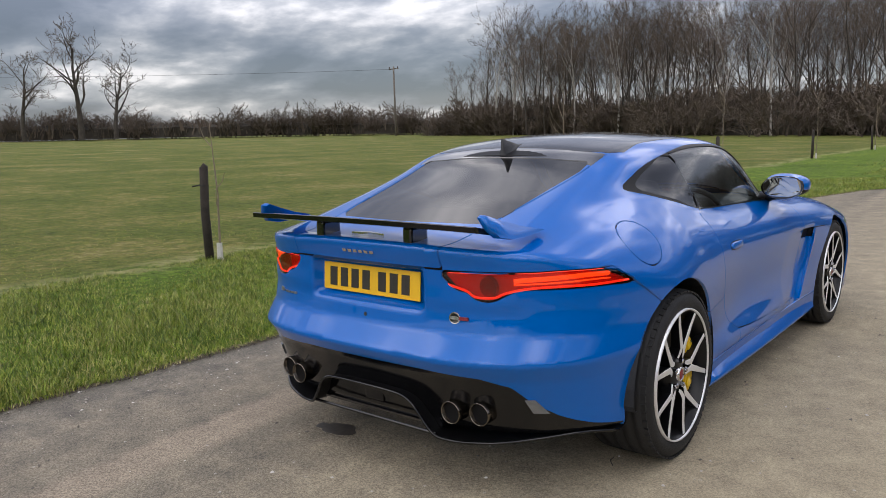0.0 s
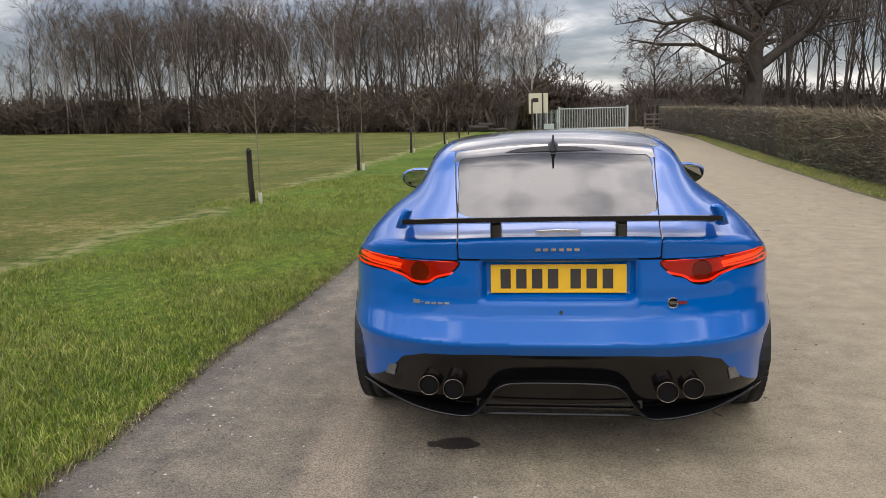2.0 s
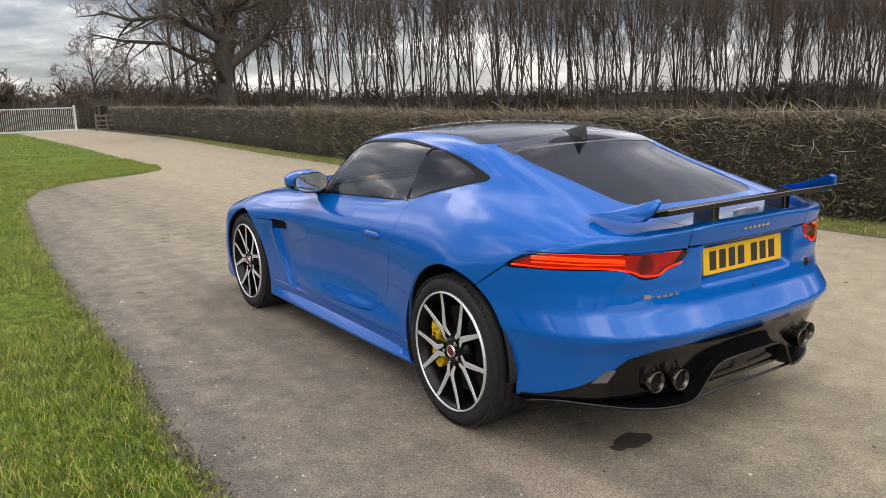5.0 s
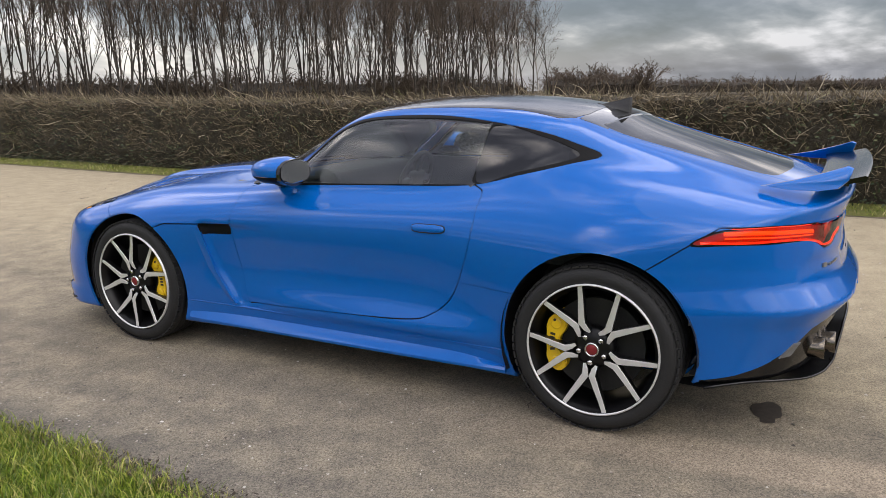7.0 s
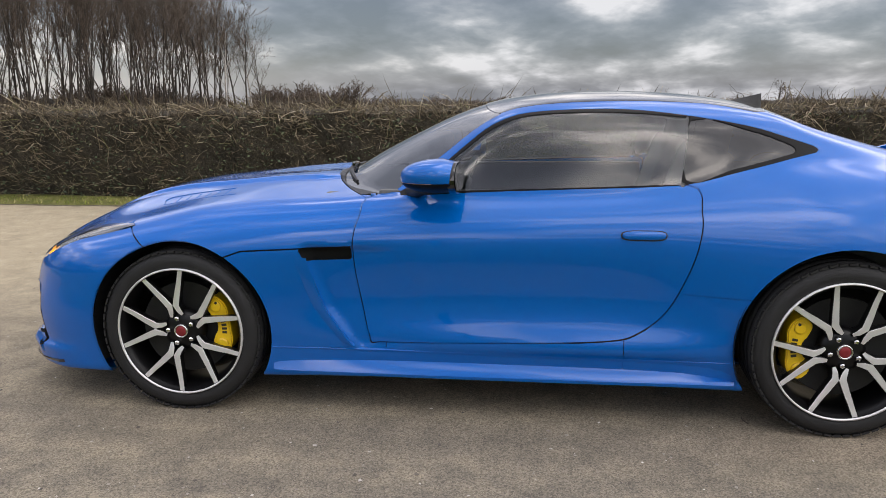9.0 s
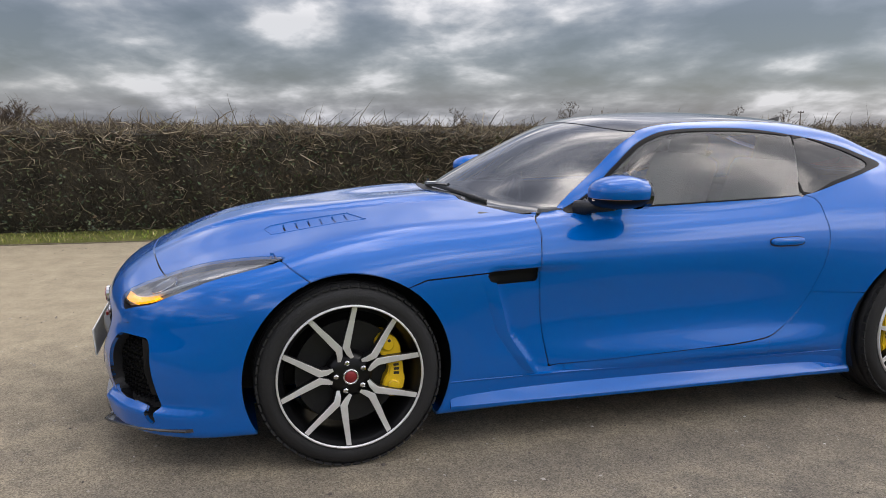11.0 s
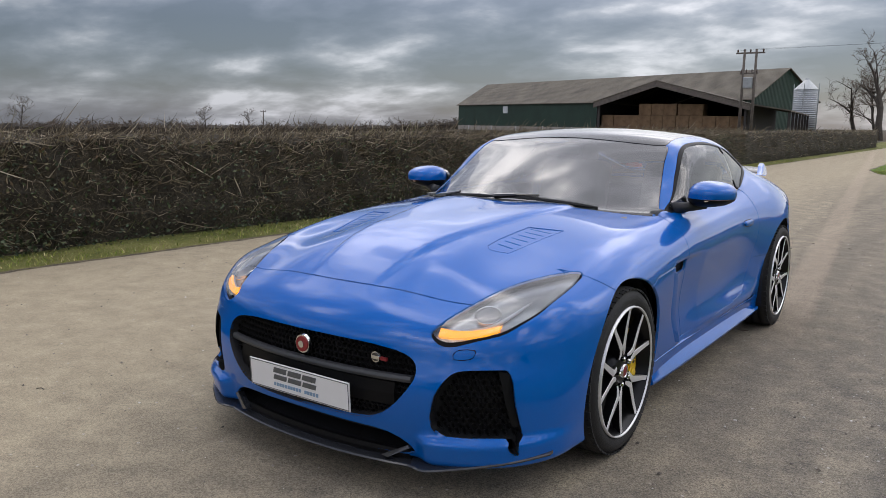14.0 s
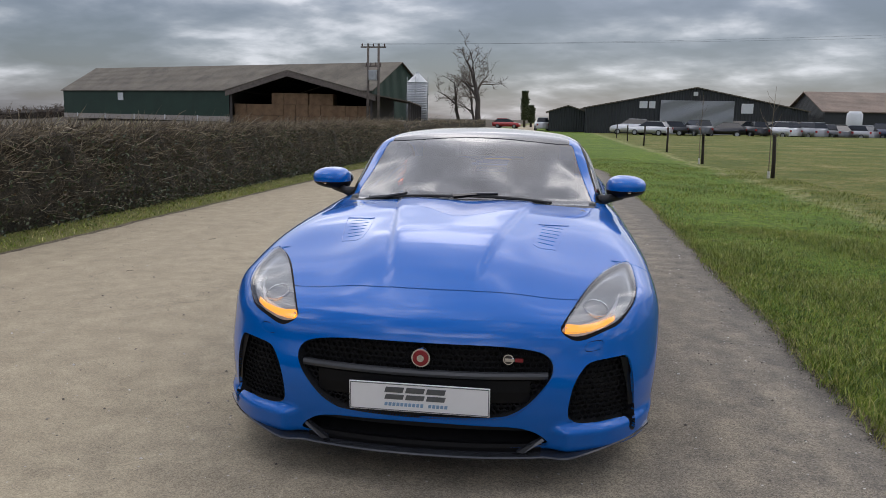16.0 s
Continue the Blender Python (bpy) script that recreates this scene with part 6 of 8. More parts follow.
panel("windscreen", *WS, SCREEN, car, "raked windscreen", lip=0.004, lift=-0.003, even=12)
panel("rear_window", *RG, DARKGLASS, car, "dark tinted rear window", lip=0.004, lift=-0.003, even=12)
GV, GF, off = [], [], 0
for _, gp, gt in GROOVES:
    if len(gt) == 0:
        continue
    used, inv = np.unique(gt, return_inverse=True)
    pts = gp[used]
    GV.append(pts - normals_at(pts) * 0.012)
    GF.append(inv.reshape(-1, 3) + off)
    off += len(used)
mesh_object("shut_line", np.concatenate(GV), np.concatenate(GF), MESHBLACK, car, "dark narrow shut lines")


# ---- lamps ----
def sub(reg, side, lift, shrink=None):
    Pq, Tq = reg
    return Pq, Tq[(Pq[Tq].mean(1)[:, 0] * side) > 0]


for side in (1, -1):
    hl = new("headlight")
    hl.parent = car
    hl["label"] = "clear headlight with an amber running light"
    panel("lens", *LAMP, LENS, hl, lip=0.0, lift=0.0015, side=side)
    panel("housing", *LAMP, LAMPIN, hl, "silvery lamp housing", lip=0.0, lift=-0.03, side=side)
    c0 = settle(np.array([(side * PROJ[0], PROJ[1], PROJ[2])]))
    ax = Vector(normals_at(c0)[0])
    c = Vector(c0[0]) - ax * 0.016
    turn = ax.to_track_quat("Z", "Y").to_matrix().to_4x4()
    bm = bmesh.new()
    ring_r = [(0.050, -0.014), (0.050, 0.0), (0.047, 0.003), (0.044, 0.0)]
    loops = [[bm.verts.new(c + turn.to_3x3() @ Vector((r * math.cos(2 * math.pi * k / 28), r * math.sin(2 * math.pi * k / 28), h))) for k in range(28)] for r, h in ring_r]
    for l0, l1 in zip(loops, loops[1:]):
        for k in range(28):
            bm.faces.new((l0[k], l0[(k + 1) % 28], l1[(k + 1) % 28], l1[k]))
    part("lamp_ring", bm, CHROME, hl, smooth=True)
    bm = bmesh.new()
    bmesh.ops.create_uvsphere(bm, u_segments=24, v_segments=12, radius=0.044, matrix=Matrix.Translation(c - ax * 0.006) @ turn @ Matrix.Diagonal((1, 1, 0.28, 1)))
    part("projector", bm, PROJGLASS, hl, smooth=True)
    # light guides: amber along the lower edge, white along the outer edge
    low = settle(np.array([(side * x, y, z) for x, y, z in ((.528, 2.098, .603), (.575, 2.088, .604), (.625, 2.062, .608), (.675, 2.025, .618), (.712, 1.988, .632))]))
    NL = normals_at(low)
    bm = bmesh.new()
    rows = [[low[k] - NL[k] * 0.010, low[k] - NL[k] * 0.010 + np.array((0, -0.016, 0.026 - 0.003 * k))] for k in range(len(low))]
    vs = [[bm.verts.new(q) for q in r] for r in rows]
    vb = [[bm.verts.new(q - NL[k] * 0.02) for q in r] for k, r in enumerate(rows)]
    for k in range(len(vs) - 1):
        bm.faces.new((vs[k][0], vs[k + 1][0], vs[k + 1][1], vs[k][1]))
        bm.faces.new((vb[k][1], vb[k + 1][1], vb[k + 1][0], vb[k][0]))
        bm.faces.new((vs[k][1], vs[k + 1][1], vb[k + 1][1], vb[k][1]))
        bm.faces.new((vs[k][0], vb[k][0], vb[k + 1][0], vs[k + 1][0]))
    bmesh.ops.recalc_face_normals(bm, faces=bm.faces[:])
    part("indicator", bm, INDIC, hl, "glowing amber indicator strip")
    out_ = settle(np.array([(side * x, y, z) for x, y, z in ((.53, 2.09, .627), (.60, 2.058, .635), (.659, 2.018, .648), (.692, 1.987, .659), (.714, 1.947, .683), (.729, 1.905, .706), (.742, 1.842, .73))]))
    bm = bmesh.new()
    tube(bm, [Vector(p - q * 0.02) for p, q in zip(out_, normals_at(out_))], [0.004, 0.005, 0.006, 0.007, 0.007, 0.006, 0.004], 8)
    part("light_guide", bm, GUIDE, hl, smooth=True)
    tlm = new("tail_light")
    tlm.parent = car
    tlm["label"] = "slim red tail light with a glowing lower edge"
    panel("lens", *TAILS, REDLENS, tlm, lip=0.0, lift=0.0015, side=side)
    panel("housing", *TAILS, TAILDARK, tlm, lip=0.0, lift=-0.03, side=side)
    for zz, dep, mt, nm, rr in (((.822, .824, .825, .824, .822, .82, .818, .815), 0.014, AMBERLED, "indicator_strip", 0.0085), ((.806, .807, .807, .806, .805, .804, .803, .802), 0.012, AMBERLED, "indicator_strip", 0.003), ((.79, .79, .79, .775, .757, .757, .778, .797), 0.006, TAILLED, "led_strip", 0.0045), ((.838, .842, .845, .842, .842, .84, .84, .838), 0.012, TAILLED, "led_strip", 0.0014)):
        angs = (61, 58, 55, 52, 49, 46, 43, 40) if mt is AMBERLED else (66, 56, 44, 38.6, 36, 32.2, 30, 25.5) if rr > 0.002 else (62, 56, 50, 44, 38, 34, 30, 26)
        cur = []
        for aa, z in zip(angs, zz):
            t = math.radians(aa)
            cur.append((side * 0.95 * math.sin(t) * 0.9, -1.3 - 0.95 * math.cos(t) * 0.9, z + 0.006))
        # walk out along the ray from the turning point to the skin
        base = np.array([(0, -1.3, p[2]) for p in cur])
        way = np.array(cur) - base
        way /= np.linalg.norm(way, axis=1, keepdims=True)
        d = np.full(len(cur), 0.5)
        for _ in range(60):
            d = d + np.clip(-form(base + way * d[:, None]), -0.05, 0.05)
        pts = base + way * (d - dep)[:, None]
        bm = bmesh.new()
        fine_ = np.stack([spline1(np.arange(len(pts)), pts[:, q], np.linspace(0, len(pts) - 1, 32)) for q in range(3)], 1)
        tube(bm, [Vector(p) for p in fine_], rr, 6)
        part(nm, bm, mt, tlm, smooth=True)
    bm = bmesh.new()
    bmesh.ops.create_cone(bm, cap_ends=True, segments=24, radius1=0.04, radius2=0.036, depth=0.012,
                          matrix=Matrix.Translation((side * 0.545, -2.080, 0.798)) @ Matrix.Rotation(radians(90), 4, "X"))
    part("round_lamp", bm, simple("dark_red_lamp", (0.22, 0.004, 0.006), 0.2, Coat_Weight=0.5), tlm)

# ---- openings of the nose ----
def honeycomb(name, xs, zs, depth_y, parent, cell=0.026, clip=None):
    """A black open mesh of hexagonal cells standing in an opening, following the nose."""
    bm = bmesh.new()
    r = cell / math.sqrt(3)
    nxc, nzc = int((xs[1] - xs[0]) / cell) + 1, int((zs[1] - zs[0]) / (1.5 * r)) + 1
    for j in range(nzc):
        for i in range(nxc):
            cx, cz = xs[0] + (i + 0.5 * (j % 2)) * cell, zs[0] + j * 1.5 * r
            if clip is not None and poly_dist(clip, np.array([cx]), np.array([cz]))[0] > -0.004:
                continue
            y0 = float(nose_y(np.array([abs(cx)]), np.array([cz]))[0]) - depth_y
            o, q, b = [], [], []
            for k in range(6):
                a = math.pi / 6 + k * math.pi / 3
                o.append(bm.verts.new((cx + math.cos(a) * r * 1.0, y0, cz + math.sin(a) * r * 1.0)))
                q.append(bm.verts.new((cx + math.cos(a) * r * 0.74, y0 - 0.001, cz + math.sin(a) * r * 0.74)))
                b.append(bm.verts.new((cx + math.cos(a) * r * 0.66, y0 - 0.012, cz + math.sin(a) * r * 0.66)))
            for k in range(6):
                l = (k + 1) % 6
                bm.faces.new((o[k], o[l], q[l], q[k]))
                bm.faces.new((q[k], q[l], b[l], b[k]))
    return part(name, bm, MESHBLACK, parent, "black honeycomb mesh")


gl = new("grille")
gl.parent = car
gl["label"] = "wide black honeycomb grille"
panel("grille_back", *GRILLE, DARKIN, gl, lip=0, lift=-0.07)
honeycomb("grille_mesh", (-0.47, 0.47), (0.30, 0.55), 0.035, gl, 0.023, grille)


def rim_wall(name, reg, depth, mat, parent, side=0, label=""):
    """The reveal of an opening: its outline carried inwards."""
    Pq, Tq = reg
    if side:
        Tq = Tq[(Pq[Tq].mean(1)[:, 0] * side) > 0]
    e = np.concatenate([Tq[:, (0, 1)], Tq[:, (1, 2)], Tq[:, (2, 0)]])
    _, first, cnt = np.unique(np.sort(e, axis=1), axis=0, return_index=True, return_counts=True)
    rim = e[first[cnt == 1]]
    used, inv = np.unique(rim, return_inverse=True)
    inv = inv.reshape(-1, 2)
    V = Pq[used]
    N = normals_at(V)
    V2 = np.concatenate([V + N * 0.001, V - N * depth])
    return mesh_object(name, V2, [(a, b, b + len(V), a + len(V)) for a, b in inv], mat, parent, label)


rim_wall("grille_reveal", GRILLE, 0.07, PLASTIC, gl)
def bar_along(name, xs, zf, dy, hgt, mat, parent, label="", n=24, thick=0.02):
    """A slim bar that follows the nose across the car."""
    bm = bmesh.new()
    rows = []
    for k in range(n + 1):
        x = xs[0] + (xs[1] - xs[0]) * k / n
        z = zf(x)
        y = float(nose_y(np.array([abs(x)]), np.array([z]))[0]) + dy
        rows.append([bm.verts.new(q) for q in ((x, y, z - hgt / 2), (x, y + 0.004, z), (x, y, z + hgt / 2), (x, y - thick, z + hgt / 2), (x, y - thick, z - hgt / 2))])
    for a0, b0 in zip(rows, rows[1:]):
        for k in range(5):
            bm.faces.new((a0[k], b0[k], b0[(k + 1) % 5], a0[(k + 1) % 5]))
    bm.faces.new(rows[0][::-1])
    bm.faces.new(rows[-1])
    bmesh.ops.recalc_face_normals(bm, faces=bm.faces[:])
    return part(name, bm, mat, parent, label)


bar_along("grille_bar", (-0.465, 0.465), lambda x: 0.447, -0.012, 0.022, SATIN, gl, "satin grey cross bar")
bar_along("lower_grille_panel", (-0.40, 0.40), lambda x: 0.385, -0.03, 0.085, MESHBLACK, gl, "black plate carrier")
for side in (1, -1):
    it = new("side_intake")
    it.parent = car
    it["label"] = "black side air intake"
    panel("intake_back", *INTAKE, DARKIN, it, lip=0, lift=-0.06, side=side)
    rim_wall("intake_reveal", INTAKE, 0.06, PLASTIC, it, side)
    clip = intake * np.array((side, 1.0))
    clip = clip[clip[:, 0] * side < 0.79]
    honeycomb("intake_mesh", (0.53, 0.77) if side > 0 else (-0.77, -0.53), (0.27, 0.5), 0.04, it, 0.023, clip)
    # smooth black fin at the outer edge
    fin = [(.735, .497), (.765, .487), (.785, .42), (.796, .30), (.778, .30), (.765, .38)]
    bm = bmesh.new()
    pts = np.array([(side * x, float(nose_y(np.array([x]), np.array([z]))[0]) - 0.006, z) for x, z in fin])
    a0, b0 = [bm.verts.new(p) for p in pts], [bm.verts.new(p - np.array((0, 0.05, 0))) for p in pts]
    bm.faces.new(a0)
    for k in range(len(a0)):
        bm.faces.new((a0[k], b0[k], b0[(k + 1) % len(a0)], a0[(k + 1) % len(a0)]))
    bmesh.ops.recalc_face_normals(bm, faces=bm.faces[:])
    part("intake_fin", bm, MESHBLACK, it)
li = new("lower_intake")
li.parent = car
li["label"] = "black lower air intake"
panel("intake_back", *LOWIN, DARKIN, li, lip=0, lift=-0.08)
rim_wall("intake_reveal", LOWIN, 0.08, MESHBLACK, li)
bm = bmesh.new()
box(bm, (-0.50, 1.72, 0.152), (0.50, 2.06, 0.272))
part("intake_duct", bm, DARKIN, li, "unlit black duct")
bar_along("intake_lip", (-0.45, 0.45), lambda x: 0.161, -0.006, 0.03, MESHBLACK, li, "black lower lip of the intake")


# ---- bonnet vents ----
FINEV = refine(*refine(*HV))
slot_d = np.full(len(FINEV[0]), 9.0)
for k in range(6):
    t = (k + 0.75) / 6.6
    yc, x0, x1 = 1.537 - 0.325 * t, 0.398 + 0.020 * t, 0.463 + 0.060 * t
    slot_d = np.minimum(slot_d, poly_dist([(x0, yc - 0.004), (x1, yc - 0.008), (x1, yc + 0.001), (x0, yc + 0.004)], np.abs(FINEV[0][:, 0]), FINEV[0][:, 1]))
pts_, in_, out_, _ = cut(*FINEV, slot_d, 0.0)
LOUVRE, SLOTS = (pts_, out_), (pts_, in_)
for side in (1, -1):
    hv = new("bonnet_vent")
    hv.parent = car
    hv["label"] = "louvred blue bonnet vent"
    panel("louvre_plate", *LOUVRE, PAINT, hv, "blue plate with narrow slots", lip=0.014, lift=-0.0016, side=side)
    panel("slot", *SLOTS, PLASTIC, hv, "dark slots", lip=0, lift=-0.014, side=side)
    rim_wall("vent_frame", HV, 0.014, PAINT, hv, side)


# ---- wheels ----
def revolve(bm, prof, n=64, start=0.0):
    """Turns a profile of (x, r) about the wheel's axis (local x)."""
    rings = []
    for k in range(n):
        a = 2 * math.pi * k / n
        rings.append([bm.verts.new((x, r * math.cos(a), r * math.sin(a))) for x, r in prof])
    for k in range(n):
        r0, r1 = rings[k], rings[(k + 1) % n]
        for i in range(len(prof) - 1):
            bm.faces.new((r0[i], r0[i + 1], r1[i + 1], r1[i]))


def build_wheel(w, name="wheel"):
    """A wheel whose outer face looks along +x; w is the half width of the tyre."""
    wh = new(name)
    wh["label"] = "black and silver ten-spoke alloy wheel"
    bm = bmesh.new()
    R, Q = 0.345, 0.962
    prof = [(w - 0.02, 0.262), (w - 0.006, 0.270), (w + 0.0, 0.284), (w + 0.002, 0.300), (w - 0.004, 0.320), (w - 0.022, 0.336), (w - 0.03, R - 0.002)]
    g0 = w - 0.04
    for k in range(4):
        c = g0 - (k + 0.5) * (2 * g0 / 4)
        prof += [(c + g0 / 4 - 0.006, R), (c + 0.006, R), (c + 0.005, R - 0.007), (c - 0.005, R - 0.007), (c - 0.006, R)]
    prof += [(-w + 0.03, R - 0.002), (-w + 0.01, 0.325), (-w, 0.295), (-w + 0.02, 0.272)]
    revolve(bm, prof, 72)
    bmesh.ops.recalc_face_normals(bm, faces=bm.faces[:])
    part("tyre", bm, TYRE, wh, smooth=True)
    # shoulder blocks of the tread
    bm = bmesh.new()
    for k in range(60):
        a = 2 * math.pi * k / 60
        m = Matrix.Rotation(a, 4, "X")
        box(bm, (w - 0.062, -0.0135, R - 0.006), (w - 0.026, 0.0135, R + 0.0012), 0, m @ Matrix.Rotation(radians(3), 4, "Y"))
    part("tread", bm, TYRE, wh)
    # barrel and lip
    bm = bmesh.new()
    revolve(bm, [(w - 0.002, 0.262), (w - 0.018, 0.254), (w - 0.03, 0.243), (w - 0.09, 0.236), (-w + 0.03, 0.236), (-w + 0.01, 0.264)], 64)
    part("barrel", bm, WHEELBLACK, wh, smooth=True)
    bm = bmesh.new()
    revolve(bm, [(w - 0.012, 0.2705), (w + 0.004, 0.2695), (w + 0.005, 0.2635), (w - 0.002, 0.262)], 72)
    part("rim", bm, ALU, wh, "machined silver rim", smooth=True)
    face = w - 0.012
    for k in range(5):
        ph = math.pi / 2 + k * 2 * math.pi / 5
        for s in (-1, 1):
            line = [(0.072, 15, -0.008, 0.006), (0.090, 24, -0.003, 0.0105), (0.116, 29.0, 0.0, 0.0138), (0.168, 22.8, 0.001, 0.0122), (0.218, 19.4, 0.002, 0.0105), (0.2725, 17.4, 0.006, 0.0095)]
            pts = []
            for r, da, dx, hw in line:
                r *= Q
                a = ph + s * math.radians(da)
                pts.append((face + dx, r * math.cos(a), r * math.sin(a), hw))
            bmf, bms = bmesh.new(), bmesh.new()
            fr, sr = [], []
            for i, (x, y, z, hw) in enumerate(pts):
                a, b = pts[max(i - 1, 0)], pts[min(i + 1, len(pts) - 1)]
                d = Vector((0, b[1] - a[1], b[2] - a[2])).normalized()
                nrm = Vector((0, -d.z, d.y))
                c = Vector((x, y, z))
                fr.append([bmf.verts.new(c - nrm * hw), bmf.verts.new(c - nrm * hw * 0.9 + Vector((0.0015, 0, 0))), bmf.verts.new(c + nrm * hw * 0.9 + Vector((0.0015, 0, 0))), bmf.verts.new(c + nrm * hw)])
                q = Vector((-0.03 - 0.02 * (1 - i / 5), 0, 0))
                sr.append([bms.verts.new(c - nrm * (hw + 0.0006)), bms.verts.new(c - nrm * hw * 0.8 + q), bms.verts.new(c + nrm * hw * 0.8 + q), bms.verts.new(c + nrm * (hw + 0.0006))])
            for r0, r1 in zip(fr, fr[1:]):
                for i in range(3):
                    bmf.faces.new((r0[i], r0[i + 1], r1[i + 1], r1[i]))
            for r0, r1 in zip(sr, sr[1:]):
                for i in range(3):
                    bms.faces.new((r0[i], r1[i], r1[i + 1], r0[i + 1]))
            for bmx in (bmf, bms):
                bmesh.ops.recalc_face_normals(bmx, faces=bmx.faces[:])
            sp = part("spoke", bmf, ALU, wh, "machined silver spoke face")
            part("spoke_side", bms, WHEELBLACK, wh)
        # wheel nut
        a = ph + math.pi / 5
        bm = bmesh.new()
        c = Vector((face - 0.018, 0.0545 * math.cos(a), 0.0545 * math.sin(a)))
        tube(bm, [c, c + Vector((0.022, 0, 0)), c + Vector((0.026, 0, 0))], [0.0115, 0.0105, 0.006], 6)
        part("wheel_nut", bm, CHROME, wh)
    bm = bmesh.new()
    revolve(bm, [(face - 0.005, 0.0), (face - 0.006, 0.034), (face - 0.014, 0.062), (face - 0.022, 0.082), (face - 0.055, 0.088)], 32)
    part("hub", bm, WHEELBLACK, wh, smooth=True)
    bm = bmesh.new()
    revolve(bm, [(face + 0.004, 0.0), (face + 0.004, 0.020), (face + 0.002, 0.022)], 28)
    part("centre_cap", bm, REDBADGE, wh, "dark red centre cap", smooth=True)
    bm = bmesh.new()
    revolve(bm, [(face + 0.0, 0.0215), (face + 0.006, 0.024), (face + 0.005, 0.0285), (face - 0.006, 0.030)], 28)
    part("cap_ring", bm, CHROME, wh, smooth=True)
    bm = bmesh.new()
    revolve(bm, [(face - 0.075, 0.08), (face - 0.07, 0.195), (face - 0.095, 0.195), (face - 0.095, 0.08)], 48)
    part("brake_disc", bm, STEEL, wh)
    return wh


def build_caliper(name, front):
    """A brake caliper: a bridge between two lobes, with bolts and a raised rib."""
    bm = bmesh.new()
    prof = ((-41, .150, .190), (-36, .138, .205), (-27, .134, .214), (-17, .136, .213), (-12, .145, .205), (0, .150, .203), (12, .145, .205), (17, .136, .213), (27, .134, .214), (36, .138, .205), (41, .150, .190))
    ring = [(r1 * math.cos(radians(a)), r1 * math.sin(radians(a))) for a, r0, r1 in prof] + [(r0 * math.cos(radians(a)), r0 * math.sin(radians(a))) for a, r0, r1 in prof[::-1]]
    n, half = len(ring), len(prof)
    a0, b0 = [bm.verts.new((0.0, y, z)) for y, z in ring], [bm.verts.new((-0.1, y, z)) for y, z in ring]
    for k in range(half - 1):
        bm.faces.new((a0[k], a0[k + 1], a0[n - 2 - k], a0[n - 1 - k]))
        bm.faces.new((b0[k + 1], b0[k], b0[n - 1 - k], b0[n - 2 - k]))
    for k in range(n):
        bm.faces.new((a0[k], b0[k], b0[(k + 1) % n], a0[(k + 1) % n]))
    bmesh.ops.recalc_face_normals(bm, faces=bm.faces[:])
    bmesh.ops.bevel(bm, geom=[e for e in bm.edges if e.calc_face_angle(0) > 0.5], offset=0.005, segments=2, affect="EDGES")
    ob = part(name, bm, YELLOW, car, "bright yellow brake caliper", smooth=True)
    ob.data.set_sharp_from_angle(angle=radians(35))
    for a in (-27, 27):
        bm = bmesh.new()
        c = Vector((-0.004, 0.176 * math.cos(radians(a)), 0.176 * math.sin(radians(a))))
        tube(bm, [c, c + Vector((0.009, 0, 0)), c + Vector((0.012, 0, 0))], [0.024, 0.023, 0.018], 16)
        part("piston_boss", bm, YELLOW, ob)
        bm = bmesh.new()
        c += Vector((0.010, 0.006, 0.016 if a > 0 else -0.016))
        tube(bm, [c - Vector((0.01, 0, 0)), c + Vector((0.003, 0, 0))], 0.006, 8)
        part("bolt", bm, PLASTIC, ob, "dark caliper bolt")
    for k in range(5):
        a = radians(-11 + 5.2 * k)
        bm = bmesh.new()
        box(bm, (-0.002, 0.166, -0.005), (0.0012, 0.187, 0.005), 0, Matrix.Rotation(a, 4, "X"))
        part("bar", bm, PLATEK, ob, "plain dark bar")
    return ob


wheels = {}
for hy, fx, w in ((1.311, 0.914, 0.128), (-1.311, 0.944, 0.145)):
    for side in (1, -1):
        m = pose(side * (fx - w), hy, 0.345, 0, 0, 0 if side > 0 else 180) @ pose(0, 0, 0, {(1, 1): 20, (1, -1): -21, (-1, 1): 25, (-1, -1): -6}[(1 if hy > 0 else -1, side)], 0, 0)
        if hy not in wheels:
            wheels[hy] = build_wheel(w)
            wheels[hy].parent = car
            wheels[hy].matrix_basis = m
        else:
            copy_thing(wheels[hy], m)
        cal = build_caliper("brake_caliper", hy > 0)
        # front calipers trail the axle, rear ones lead it
        toward = -1 if hy > 0 else 1
        cal.matrix_basis = pose(side * (fx - 0.042), hy, 0.345, 0, 0, 0 if side > 0 else 180) @ pose(0, 0, 0, (0 if toward * side > 0 else 180) + (8 if hy > 0 else 0), 0, 0)
        # wheel housing
        bm = bmesh.new()
        rows = []
        for k in range(25):
            a = math.radians(-22 + 224 * k / 24)
            r = 0.40
            rows.append([bm.verts.new((side * x, hy + r * math.cos(a), max(0.30 if hy < 0 and math.cos(a) < -0.5 else 0.16, 0.345 + r * math.sin(a)))) for x in (0.50, 0.872 if hy > 0 else 0.92)])
        for r0, r1 in zip(rows, rows[1:]):
            bm.faces.new((r0[0], r0[1], r1[1], r1[0]))
        bm.faces.new([r[0] for r in rows])
        part("wheel_housing", bm, PLASTIC, car)

